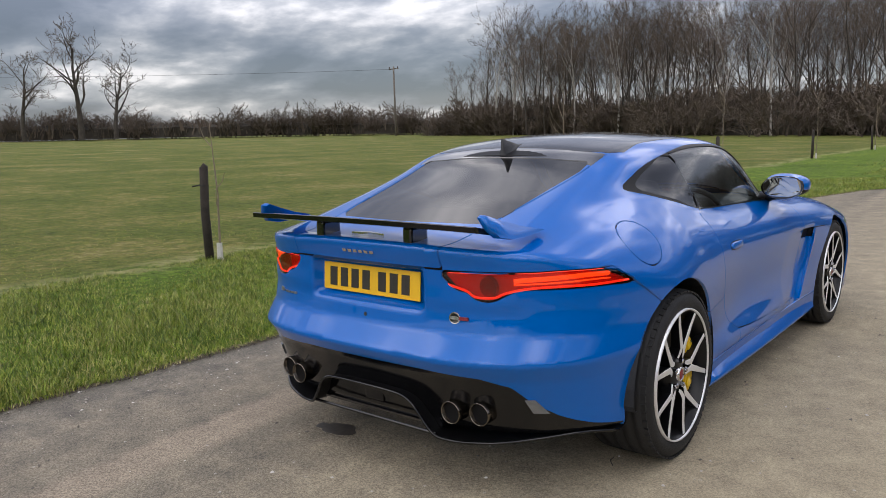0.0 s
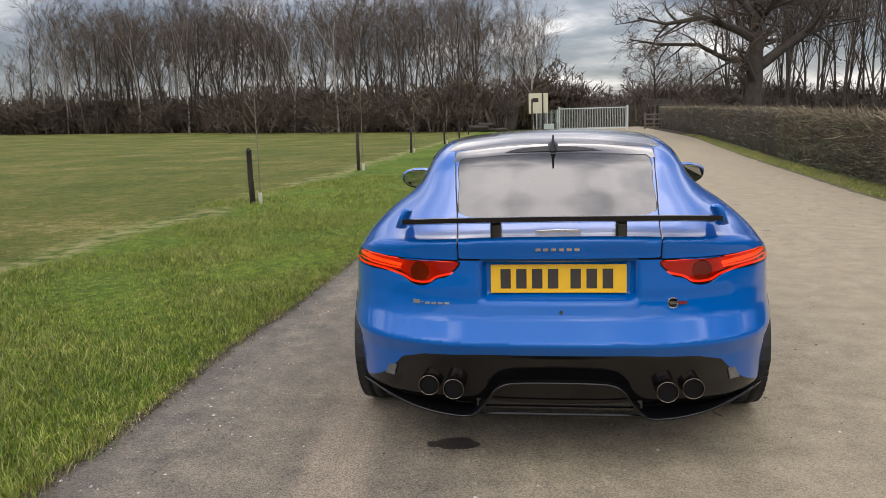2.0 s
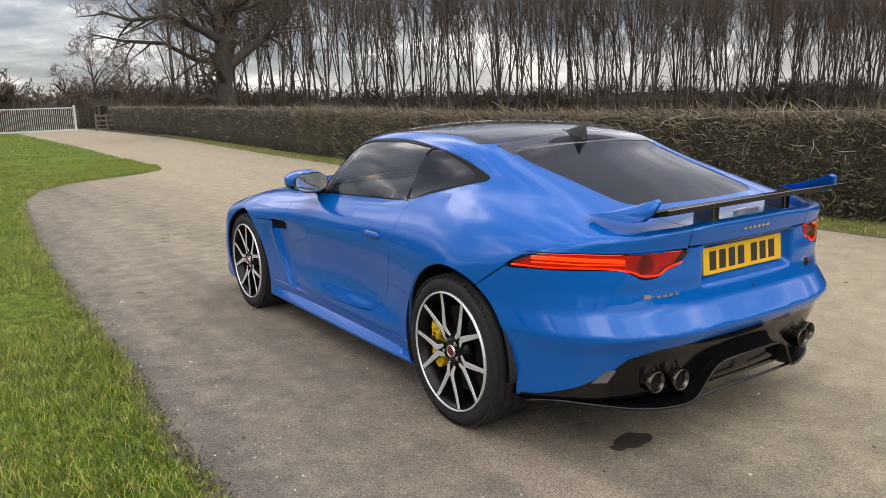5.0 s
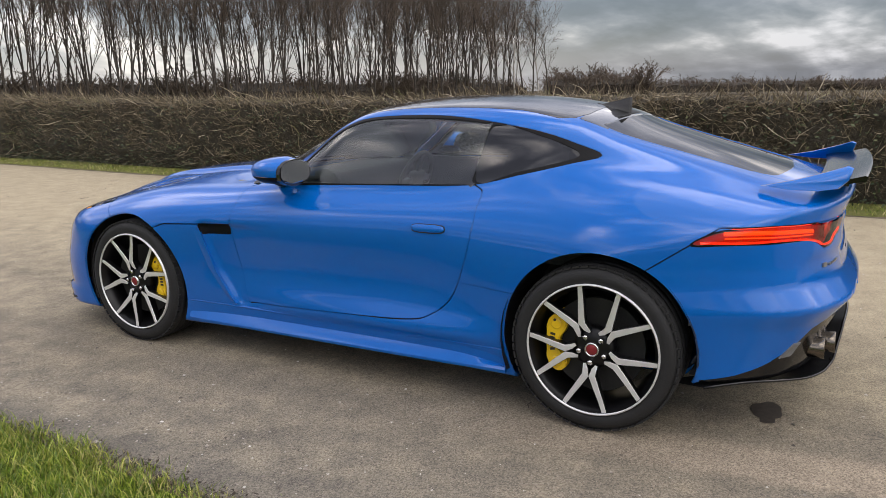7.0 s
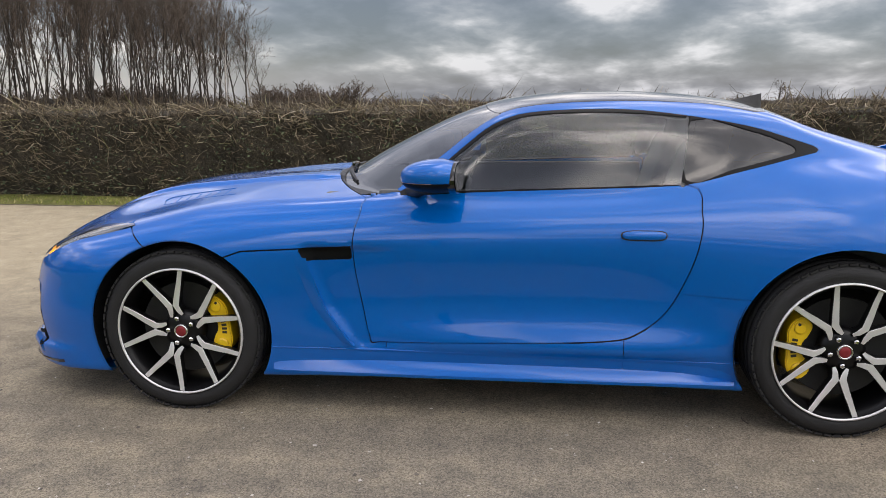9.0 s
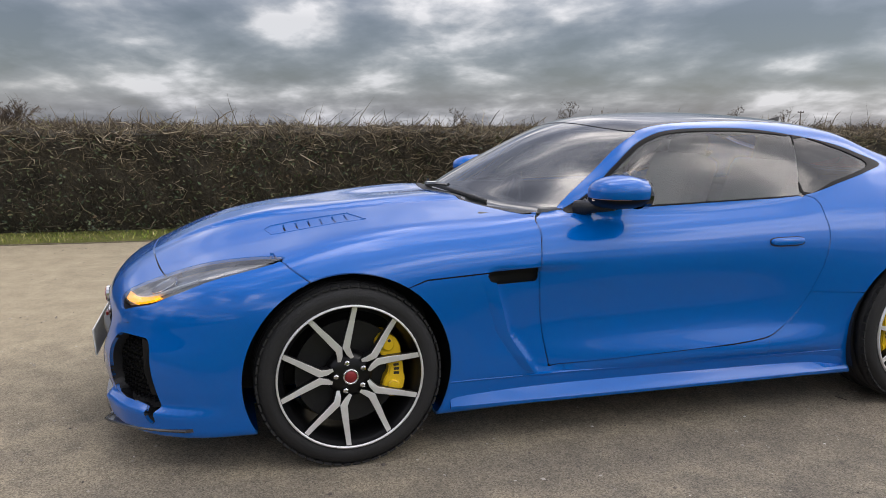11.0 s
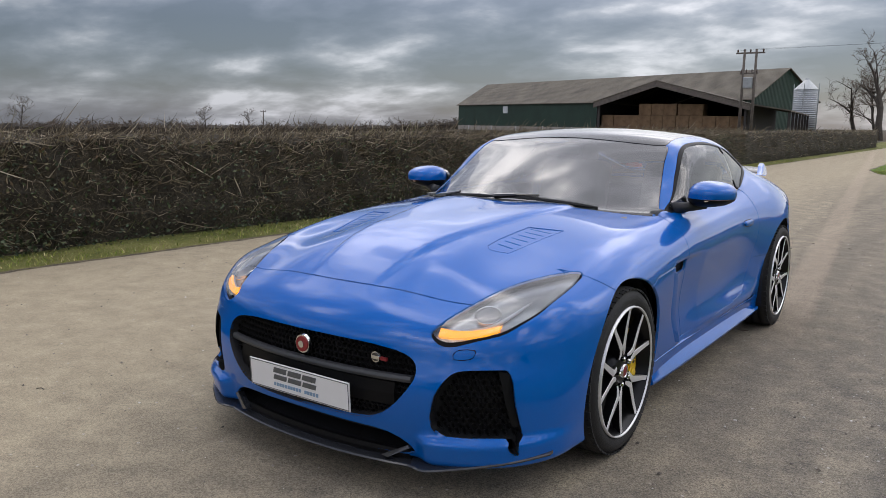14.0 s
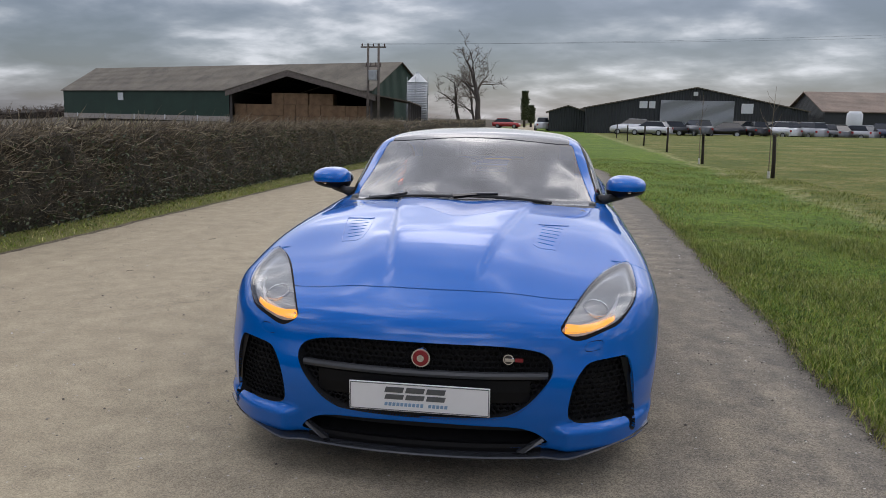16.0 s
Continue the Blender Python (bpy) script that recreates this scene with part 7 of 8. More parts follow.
# ---- strakes of the front wings ----
for side in (1, -1):
    zz = np.linspace(0.665, 0.300, 16)
    yy = np.interp(zz, (0.30, 0.46, 0.66), (0.585, 0.70, 0.775))
    core = settle(np.array([(side * 0.9, y, z) for y, z in zip(yy, zz)]), 6)
    nn = normals_at(core)
    ahead = np.array((0, 0.05, 0.015))
    fr_ = settle(core + ahead, 6)
    bm = bmesh.new()
    rows = [[bm.verts.new(q) for q in (a - na * 0.001, c + n * 0.011, c + n * 0.010 - np.array((0, 0.006, 0)), c - n * 0.004 - np.array((0, 0.009, 0)))] for a, na, c, n in zip(fr_, normals_at(fr_), core, nn)]
    for r0, r1 in zip(rows, rows[1:]):
        for i in range(3):
            bm.faces.new((r0[i], r0[i + 1], r1[i + 1], r1[i]))
    bmesh.ops.recalc_face_normals(bm, faces=bm.faces[:])
    o = part("wing_strake", bm, PAINT, car, smooth=True)
    o.data.set_sharp_from_angle(angle=radians(30))

# ---- sills, splitter, diffuser ----
for side in (1, -1):
    bm = bmesh.new()
    rows = []
    for k in range(41):
        t = k / 40
        y = 0.925 - 1.85 * t
        fl = 0.018 * math.sin(math.pi * min(1, t * 1.02)) ** 0.5 + 0.03 * t
        top_w = float(SIDE(np.array([y]), np.array([0.285]))[0])
        zt = 0.290 - 0.012 * t
        tip = 1.0 if t < 0.84 else max(0.0, 1 - ((t - 0.84) / 0.16) ** 2)
        prof = [(top_w - 0.010, zt + 0.004), (top_w + 0.002, zt - 0.006), (top_w - 0.012, zt - 0.040 - 0.04 * (1 - tip)), (top_w - 0.016, zt - 0.046 - 0.04 * (1 - tip)), (0.886 + fl * 0.5, 0.199), (0.892 + fl * 0.5, 0.187), (0.888 + fl * 0.5, 0.174), (0.80, 0.166)]
        rows.append([bm.verts.new((side * x, y, z)) for x, z in prof])
    for r0, r1 in zip(rows, rows[1:]):
        for i in range(len(r0) - 1):
            bm.faces.new((r0[i], r0[i + 1], r1[i + 1], r1[i]))
    bm.faces.new(rows[0])
    bm.faces.new(rows[-1][::-1])
    bmesh.ops.recalc_face_normals(bm, faces=bm.faces[:])
    o = part("side_sill", bm, PAINT, car, "blue flared side sill", smooth=True)
    o.data.set_sharp_from_angle(angle=radians(28))

bm = bmesh.new()
rows = []
for k in range(61):
    x = -0.865 + 1.73 * k / 60
    ax_ = abs(x)
    fl_ = min(1.0, max(0.0, (ax_ - 0.5) / 0.25))
    y = float(nose_y(np.array([ax_]), np.array([0.2]))[0]) + 0.022 - 0.034 * fl_ * fl_ * (3 - 2 * fl_)
    up_ = 0.0 + 0.055 * max(0, (ax_ - 0.5) / 0.4) ** 1.0
    z = 0.130 + up_
    xo = x * (1 + 0.008 * fl_)
    rows.append([bm.verts.new(q) for q in ((xo, y, z), (xo, y + 0.004, z + 0.005), (xo, y, z + 0.010), (x, y - 0.16, z + 0.03), (x, y - 0.16, z))])
for r0, r1 in zip(rows, rows[1:]):
    for i in range(5):
        bm.faces.new((r0[i], r1[i], r1[(i + 1) % 5], r0[(i + 1) % 5]))
bm.faces.new(rows[0])
bm.faces.new(rows[-1][::-1])
bmesh.ops.recalc_face_normals(bm, faces=bm.faces[:])
part("front_splitter", bm, SPLIT, car, "dark grey front splitter")
for side in (1, -1):
    bm = bmesh.new()
    c = [Vector((side * x, float(nose_y(np.array([x]), np.array([0.2]))[0]) + dy, z)) for x, dy, z in ((.385, .02, .152), (.462, .012, .196), (.452, .006, .204), (.36, .02, .158))]
    vs = [bm.verts.new(p) for p in c]
    vb = [bm.verts.new(p - Vector((0, 0.03, 0))) for p in c]
    bm.faces.new(vs)
    bm.faces.new(vb[::-1])
    for i in range(4):
        bm.faces.new((vs[i], vb[i], vb[(i + 1) % 4], vs[(i + 1) % 4]))
    bmesh.ops.recalc_face_normals(bm, faces=bm.faces[:])
    part("splitter_blade", bm, SPLIT, car)

# diffuser: lip, centre frame, recessed panel, exhausts
lip_half = [(.87, -1.73, .235), (.80, -1.87, .255), (.70, -1.98, .245), (.58, -2.07, .228), (.46, -2.12, .218), (.37, -2.14, .217), (.325, -2.155, .235), (.285, -2.165, .285), (.25, -2.175, .335), (.21, -2.18, .362), (.15, -2.185, .372), (0, -2.19, .376)]
lip = [Vector(p) for p in lip_half] + [Vector((-x, y, z)) for x, y, z in lip_half[-2::-1]]
arr = np.array(lip)
fine_ = np.stack([spline1(np.arange(len(arr)), arr[:, q], np.linspace(0, len(arr) - 1, 90)) for q in range(3)], 1)
bm = bmesh.new()
tube(bm, [Vector(p) for p in fine_], 0.006, 6)
part("diffuser_lip", bm, VALBLACK, car, "gloss black lip round the diffuser", smooth=True)
bm = bmesh.new()
rows = []
for p in fine_:
    rows.append([bm.verts.new(p), bm.verts.new((p[0] * 0.97, p[1] + 0.16, max(0.2, p[2] - 0.005)))])
for r0, r1 in zip(rows, rows[1:]):
    bm.faces.new((r0[0], r1[0], r1[1], r0[1]))
part("diffuser_tray", bm, MESHBLACK, car, "black underside of the diffuser", smooth=True)
bm = bmesh.new()
box(bm, (-0.33, -2.10, 0.235), (0.33, -2.06, 0.40), 0.01)
part("diffuser_panel", bm, GLOSSBLACK, car, "recessed black diffuser panel")
bm = bmesh.new()
tube(bm, [Vector((x, -2.145, 0.232)) for x in np.linspace(-0.335, 0.335, 12)], 0.006, 6)
part("diffuser_strip", bm, VALBLACK, car)
bm = bmesh.new()
box(bm, (-0.05, -2.125, 0.29), (0.05, -2.09, 0.345), 0.008)
part("fog_lamp", bm, VALBLACK, car)
for side in (1, -1):
    for x, y, z in ((.415, -2.155, .334), (.518, -2.12, .337)):
        bm = bmesh.new()
        rings = []
        for dy, r in ((0.22, 0.040), (0.02, 0.042), (0.0, 0.043), (-0.003, 0.041), (0.0, 0.0385), (0.12, 0.036)):
            rings.append([bm.verts.new((side * x + r * math.cos(2 * math.pi * k / 28), y + dy, z + r * math.sin(2 * math.pi * k / 28))) for k in range(28)])
        for r0, r1 in zip(rings, rings[1:]):
            for k in range(28):
                bm.faces.new((r0[k], r0[(k + 1) % 28], r1[(k + 1) % 28], r1[k]))
        bm.faces.new(rings[-1])
        bmesh.ops.recalc_face_normals(bm, faces=bm.faces[:])
        e = part("exhaust_pipe", bm, PIPE, car, "round steel exhaust tailpipe", smooth=True)
        # black disc near the mouth stands in for the shade inside the pipe
        bm = bmesh.new()
        bmesh.ops.create_circle(bm, cap_ends=True, segments=28, radius=0.0375, matrix=Matrix.Translation((side * x, y + 0.014, z)) @ Matrix.Rotation(radians(90), 4, "X"))
        part("bore_shade", bm, MESHBLACK, e)
    q = settle(np.array([(side * x, y, z) for x, y, z in ((.668, -2.05, .392), (.692, -2.02, .396), (.722, -1.97, .342), (.694, -2.03, .337))]), 6)
    nq = normals_at(q)
    bm = bmesh.new()
    a0, b0 = [bm.verts.new(p) for p in q + nq * 0.006], [bm.verts.new(p) for p in q]
    bm.faces.new(a0)
    for i in range(4):
        bm.faces.new((a0[i], b0[i], b0[(i + 1) % 4], a0[(i + 1) % 4]))
    bmesh.ops.recalc_face_normals(bm, faces=bm.faces[:])
    part("reflector", bm, REFLECT, car, "grey rear reflector")

# ---- rear wing ----
wg = new("rear_wing")
wg.parent = car
wg["label"] = "black fixed rear wing with blue end plates"
bm = bmesh.new()
rows = []
for k in range(33):
    x = -0.585 + 1.17 * k / 32
    bow = 0.02 * (1 - (x / 0.585) ** 2)
    sec = ((-2.035, 0.990), (-2.06, 1.000), (-2.13, 1.006), (-2.205, 1.026), (-2.214, 1.024), (-2.212, 1.006), (-2.13, 0.990), (-2.06, 0.984))
    rows.append([bm.verts.new((x, y - bow, z + bow * 0.35)) for y, z in sec])
for r0, r1 in zip(rows, rows[1:]):
    for i in range(8):
        bm.faces.new((r0[i], r0[(i + 1) % 8], r1[(i + 1) % 8], r1[i]))
bm.faces.new(rows[0])
bm.faces.new(rows[-1][::-1])
bmesh.ops.recalc_face_normals(bm, faces=bm.faces[:])
o = part("blade", bm, VALBLACK, wg, "gloss black wing blade", smooth=True)
o.data.set_sharp_from_angle(angle=radians(40))
for side in (1, -1):
    bm = bmesh.new()
    outl = [(-1.860, 0.982), (-1.97, 1.004), (-2.08, 1.036), (-2.15, 1.060), (-2.168, 1.052), (-2.155, 1.01), (-2.125, 0.980), (-2.06, 0.968), (-1.96, 0.970)]
    layers = []
    for dx, sc in ((0.0, 0.94), (0.007, 1.0), (0.026, 1.0), (0.036, 0.94)):
        cy, cz = -2.05, 1.01
        lay = []
        for y, z in outl:
            flare = 0.014 - 0.045 * (z - 0.97) / 0.1 + 0.10 * max(0.0, y + 2.05)
            lay.append(bm.verts.new((side * (0.583 + dx + flare), cy + (y - cy) * sc, cz + (z - cz) * sc)))
        layers.append(lay)
    for l0, l1 in zip(layers, layers[1:]):
        for i in range(len(outl)):
            bm.faces.new((l0[i], l0[(i + 1) % len(outl)], l1[(i + 1) % len(outl)], l1[i]))
    bm.faces.new(layers[0])
    bm.faces.new(layers[-1][::-1])
    bmesh.ops.recalc_face_normals(bm, faces=bm.faces[:])
    o = part("end_plate", bm, PAINT, wg, "blue wing end plate", smooth=True)
    o.data.set_sharp_from_angle(angle=radians(62))
    bm = bmesh.new()
    box(bm, (side * 0.235 - 0.022, -2.155, 0.87), (side * 0.235 + 0.022, -2.06, 1.0), 0.01)
    part("strut", bm, GLOSSBLACK, wg)

# black lip that stands off the glass behind the roof
bm = bmesh.new()
rows = []
for k in range(25):
    x = -0.47 + 0.94 * k / 24
    z0 = float(roof_z(np.array([abs(x)]), np.array([-1.13]))[0])
    y1 = -1.2 + 0.04 * (x / 0.47) ** 2
    rows.append([bm.verts.new(q) for q in ((x, -1.12, z0 + 0.003), (x, y1, z0 - 0.022), (x, y1 - 0.003, z0 - 0.026), (x, y1 + 0.004, z0 - 0.03), (x, -1.14, z0 - 0.014))])
for r0, r1 in zip(rows, rows[1:]):
    for i in range(5):
        bm.faces.new((r0[i], r0[(i + 1) % 5], r1[(i + 1) % 5], r1[i]))
bm.faces.new(rows[0])
bm.faces.new(rows[-1][::-1])
bmesh.ops.recalc_face_normals(bm, faces=bm.faces[:])
part("roof_lip", bm, MESHBLACK, car, "black lip over the rear window")

# ---- aerial fin, mirrors, wipers ----
bm = bmesh.new()
rows = []
for k in range(13):
    t = k / 12
    y = -1.035 - 0.165 * t
    zb_ = float(roof_z(np.array([0.0]), np.array([y]))[0]) - 0.004
    wd = 0.030 * (0.35 + 0.65 * math.sin(math.pi * min(1, 0.25 + 0.6 * t)))
    zt = max(zb_ + 0.006, 1.262 + (1.300 - 1.262) * t)
    rows.append([bm.verts.new(q) for q in ((-wd, y, zb_), (-wd * 0.35, y, zb_ + (zt - zb_) * 0.45), (-0.004, y, zt), (0.004, y, zt), (wd * 0.35, y, zb_ + (zt - zb_) * 0.45), (wd, y, zb_))])
for r0, r1 in zip(rows, rows[1:]):
    for i in range(5):
        bm.faces.new((r0[i], r0[i + 1], r1[i + 1], r1[i]))
bm.faces.new(rows[0])
bm.faces.new(rows[-1][::-1])
bmesh.ops.recalc_face_normals(bm, faces=bm.faces[:])
part("aerial_fin", bm, PLASTIC, car, "black shark-fin aerial", smooth=True)

for side in (1, -1):
    mr = new("door_mirror")
    mr.parent = car
    mr["label"] = "blue door mirror with a black lower shell"
    bm = bmesh.new()
    bmesh.ops.create_uvsphere(bm, u_segments=28, v_segments=18, radius=1.0)
    for v in bm.verts:
        x, y, z = v.co
        yy = y if y > 0 else y * 0.55
        x, z = math.copysign(abs(x) ** 0.8, x), math.copysign(abs(z) ** (0.85 if z > 0 else 0.62), z)
        v.co = Vector((side * (0.896 + 0.116 * x), 0.222 + 0.150 * yy, 0.996 + 0.066 * z * (1 - 0.16 * x) + 0.006 * x))
        if y < -0.55:
            v.co.y = 0.222 - 0.150 * 0.55 * 0.85 + 0.01 * x
    bmesh.ops.recalc_face_normals(bm, faces=bm.faces[:])
    geom = bm.verts[:] + bm.edges[:] + bm.faces[:]
    low_bm = bm.copy()
    bmesh.ops.bisect_plane(bm, geom=geom, plane_co=(0, 0, 0.977), plane_no=(0, 0, 1), clear_inner=True)
    bmesh.ops.bisect_plane(low_bm, geom=low_bm.verts[:] + low_bm.edges[:] + low_bm.faces[:], plane_co=(0, 0, 0.976), plane_no=(0, 0, 1), clear_outer=True)
    back_bm = bm.copy()
    bmesh.ops.bisect_plane(bm, geom=bm.verts[:] + bm.edges[:] + bm.faces[:], plane_co=(0, 0.172, 1.0), plane_no=(0, 1, 0.15), clear_inner=True)
    bmesh.ops.bisect_plane(back_bm, geom=back_bm.verts[:] + back_bm.edges[:] + back_bm.faces[:], plane_co=(0, 0.171, 1.0), plane_no=(0, 1, 0.15), clear_outer=True)
    part("cap", bm, PAINT, mr, "blue mirror cap", smooth=True)
    part("rim", back_bm, PLASTIC, mr, "black rim behind the mirror cap", smooth=True)
    part("lower_shell", low_bm, MESHBLACK, mr, "gloss black lower shell", smooth=True)
    bm = bmesh.new()
    tube(bm, [(side * (0.890 + 0.096 * math.cos(a)), 0.222 + 0.138 * math.sin(a) + 0.003, 0.9715) for a in np.linspace(0.15, 1.5, 10)], 0.0065, 6)
    part("repeater", bm, lit("amber_repeater", (1.0, 0.6, 0.3), 0.22, (0.6, 0.5, 0.42)), mr, "amber side repeater")
    bm = bmesh.new()
    n = 24
    r0_, r1_ = ([bm.verts.new((side * (0.890 + a_ * math.cos(2 * math.pi * k / n)), y_ + 0.008 * math.cos(2 * math.pi * k / n), 0.990 + b_ * math.sin(2 * math.pi * k / n))) for k in range(n)] for a_, b_, y_ in ((0.106, 0.062, 0.1475), (0.106, 0.062, 0.175)))
    bm.faces.new(r0_)
    for k in range(n):
        bm.faces.new((r0_[k], r1_[k], r1_[(k + 1) % n], r0_[(k + 1) % n]))
    bmesh.ops.recalc_face_normals(bm, faces=bm.faces[:])
    part("mirror_surround", bm, GLOSSBLACK, mr, "black mirror surround")
    bm = bmesh.new()
    ring = [bm.verts.new((side * (0.890 + 0.097 * math.copysign(abs(math.cos(2 * math.pi * k / n)) ** 0.75, math.cos(2 * math.pi * k / n))), 0.1445 + 0.008 * math.cos(2 * math.pi * k / n), 0.994 + 0.054 * math.copysign(abs(math.sin(2 * math.pi * k / n)) ** 0.75, math.sin(2 * math.pi * k / n)))) for k in range(n)]
    bm.faces.new(ring)
    part("mirror_glass", bm, simple("mirror_silver", (0.5, 0.52, 0.53), 0.01, 1.0, vary=0.01), mr, "mirror glass")
    bm = bmesh.new()
    tube(bm, [(side * 0.735, 0.35, 0.918), (side * 0.80, 0.31, 0.930), (side * 0.87, 0.26, 0.950)], [0.034, 0.024, 0.03], 12)
    part("arm", bm, PLASTIC, mr, smooth=True)

def on_screen(x, y, up_=0.012):
    return Vector((x, y, float(roof_z(np.array([abs(x)]), np.array([y]))[0]) + up_))


for x0, x1, y0, y1 in ((-0.46, 0.12, 0.745, 0.752), (0.06, 0.62, 0.758, 0.735)):
    wp = new("wiper")
    wp.parent = car
    wp["label"] = "black windscreen wiper"
    bm = bmesh.new()
    tube(bm, [on_screen(x0 + (x1 - x0) * t, y0 + (y1 - y0) * t - 0.48 * (x0 + (x1 - x0) * t) ** 2, 0.016) for t in np.linspace(0, 1, 8)], [0.006, 0.009, 0.009, 0.009, 0.009, 0.009, 0.008, 0.005], 6)
    part("blade", bm, PLASTIC, wp)
    bm = bmesh.new()
    tube(bm, [on_screen(x1 - 0.05, 0.765 - 0.48 * x1 * x1, 0.02), on_screen(x1 * 0.7 + x0 * 0.3, 0.75 - 0.48 * (x1 * 0.7 + x0 * 0.3) ** 2, 0.026), on_screen((x0 + x1) / 2, 0.74 - 0.48 * ((x0 + x1) / 2) ** 2, 0.028)], [0.015, 0.011, 0.007], 8)
    part("arm", bm, GLOSSBLACK, wp)


# ---- plates and badges ----
def plate(name, label, centre, tilt, face_mat, rz, marks, mark_mat):
    pl = new(name)
    pl.parent = car
    pl["label"] = label
    pl.matrix_basis = pose(*centre, tilt, 0, rz)
    bm = bmesh.new()
    box(bm, (-0.26, -0.006, -0.0555), (0.26, 0.0, 0.0555), 0.002)
    part("backing", bm, face_mat, pl)
    bm = bmesh.new()
    for lo, hi in (((-0.257, -0.0072, 0.0495), (0.257, -0.006, 0.0525)), ((-0.257, -0.0072, -0.0525), (0.257, -0.006, -0.0495)), ((-0.257, -0.0072, -0.0525), (-0.254, -0.006, 0.0525)), ((0.254, -0.0072, -0.0525), (0.257, -0.006, 0.0525))):
        if face_mat is PLATEW:
            box(bm, lo, hi)
    if len(bm.verts):
        part("border", bm, mark_mat, pl)
    else:
        bm.free()
    for x0, x1, z0, z1, mt, lean in marks:
        bm = bmesh.new()
        box(bm, (x0, -0.0078, z0), (x1, -0.006, z1))
        for v in bm.verts:
            v.co.x += lean * (v.co.z - z0)
        part("bar", bm, mt, pl, "plain dark bar")


bars = []
for k in range(7):
    x = -0.222 + k * 0.061 + (0.025 if k > 3 else 0)
    bars.append((x, x + 0.040, -0.038, 0.038, PLATEK, 0.0))
plate("number_plate", "yellow rear number plate with dark bars", (0, -2.114, 0.775), -4, PLATEY, 0, bars, PLATEK)
plate("number_plate", "white front show plate with grey bars", (0, 2.252, 0.362), 4, PLATEW, 180,
      [(-0.128 + 0.077 * k, -0.060 + 0.077 * k, z0, z1, GREYBAR, 0.3) for k in range(3) for z0, z1 in ((-0.008, 0.011), (0.019, 0.040))] + [(-0.128 + 0.0148 * k, -0.117 + 0.0148 * k, -0.034, -0.021, BLUEBAR, 0.1) for k in range(16) if k != 10], GREYBAR)


def decal(name, outline, mat, label, lift=0.004):
    """A thin plate that lies on the skin; outline in points near the skin."""
    p = settle(np.array(outline), 6)
    n = normals_at(p)
    bm = bmesh.new()
    a0, b0 = [bm.verts.new(q) for q in p + n * lift], [bm.verts.new(q) for q in p - n * 0.001]
    bm.faces.new(a0)
    for i in range(len(a0)):
        bm.faces.new((a0[i], b0[i], b0[(i + 1) % len(a0)], a0[(i + 1) % len(a0)]))
    bmesh.ops.recalc_face_normals(bm, faces=bm.faces[:])
    return part(name, bm, mat, car, label)


def disc(name, c, r, mat, label, lift, n=24, axis="y"):
    return decal(name, [(c[0] + r * math.cos(2 * math.pi * k / n), c[1], c[2] + r * math.sin(2 * math.pi * k / n)) for k in range(n)], mat, label, lift)


LETTER = simple("worn_chrome", (0.34, 0.35, 0.36), 0.3, 0.8)
# long low chrome emblem on the tailgate, lettering as bars
decal("tailgate_emblem", [(-0.085, -2.12, .932), (-0.06, -2.11, .944), (0.0, -2.10, .95), (0.06, -2.11, .942), (0.088, -2.12, .932), (0.06, -2.12, .934), (0.0, -2.115, .936), (-0.05, -2.12, .932)], CHROME, "long chrome emblem", 0.016)
for k in range(6):
    x = -0.085 + k * 0.029
    decal("emblem_bar", [(x, -2.15, .898), (x + 0.019, -2.15, .898), (x + 0.019, -2.15, .906), (x, -2.15, .906)], CHROME, "small chrome bar", 0.004)
for x0, x1, z0, z1 in ((-.585, -.55, .675, .689), (-.545, -.535, .680, .684), (-.525, -.505, .674, .683), (-.497, -.477, .674, .683), (-.469, -.449, .674, .683), (-.441, -.421, .674, .683)):
    decal("badge_bar", [(x0, -2.12, z0), (x1, -2.12, z0), (x1, -2.12, z1), (x0, -2.12, z1)], LETTER, "small chrome bar", 0.005)
disc("badge_ring", (.43, -2.13, .683), .022, CHROME, "round chrome badge", 0.004)
disc("badge_disc", (.43, -2.13, .683), .018, GLOSSBLACK, "black badge centre", 0.006)
decal("badge_bar", [(.415, -2.13, .677), (.448, -2.13, .677), (.448, -2.13, .689), (.415, -2.13, .689)], CHROME, "small chrome bar", 0.008)
decal("badge_bar", [(.45, -2.13, .677), (.485, -2.13, .677), (.485, -2.13, .689), (.45, -2.13, .689)], REDBADGE, "small red bar", 0.008)
disc("tailgate_lock", (0.01, -2.2, .655), .007, PLASTIC, "small black lock", 0.002, 12)
for nm, r, yy, mt in (("grille_badge", .037, 2.232, CHROME), ("badge_face", .031, 2.236, REDBADGE), ("badge_mark", .014, 2.240, CHROME)):
    bm = bmesh.new()
    bmesh.ops.create_cone(bm, cap_ends=True, segments=28, radius1=r, radius2=r * 0.94, depth=0.012, matrix=Matrix.Translation((0, yy - 0.008, .508)) @ Matrix.Rotation(radians(-90), 4, "X"))
    part(nm, bm, mt, gl, "round red and chrome grille badge")
yb = float(nose_y(np.array([0.335]), np.array([0.5]))[0]) - 0.012
for nm, x0, x1, r, mt in (("badge_ring", -.318, 0, .021, CHROME), ("badge_disc", -.318, 0, .0165, GLOSSBLACK)):
    bm = bmesh.new()
    bmesh.ops.create_cone(bm, cap_ends=True, segments=20, radius1=r, radius2=r * 0.95, depth=0.006, matrix=Matrix.Translation((x0, yb + (0.003 if mt is GLOSSBLACK else 0), .507)) @ Matrix.Rotation(radians(-90), 4, "X"))
    part(nm, bm, mt, gl)
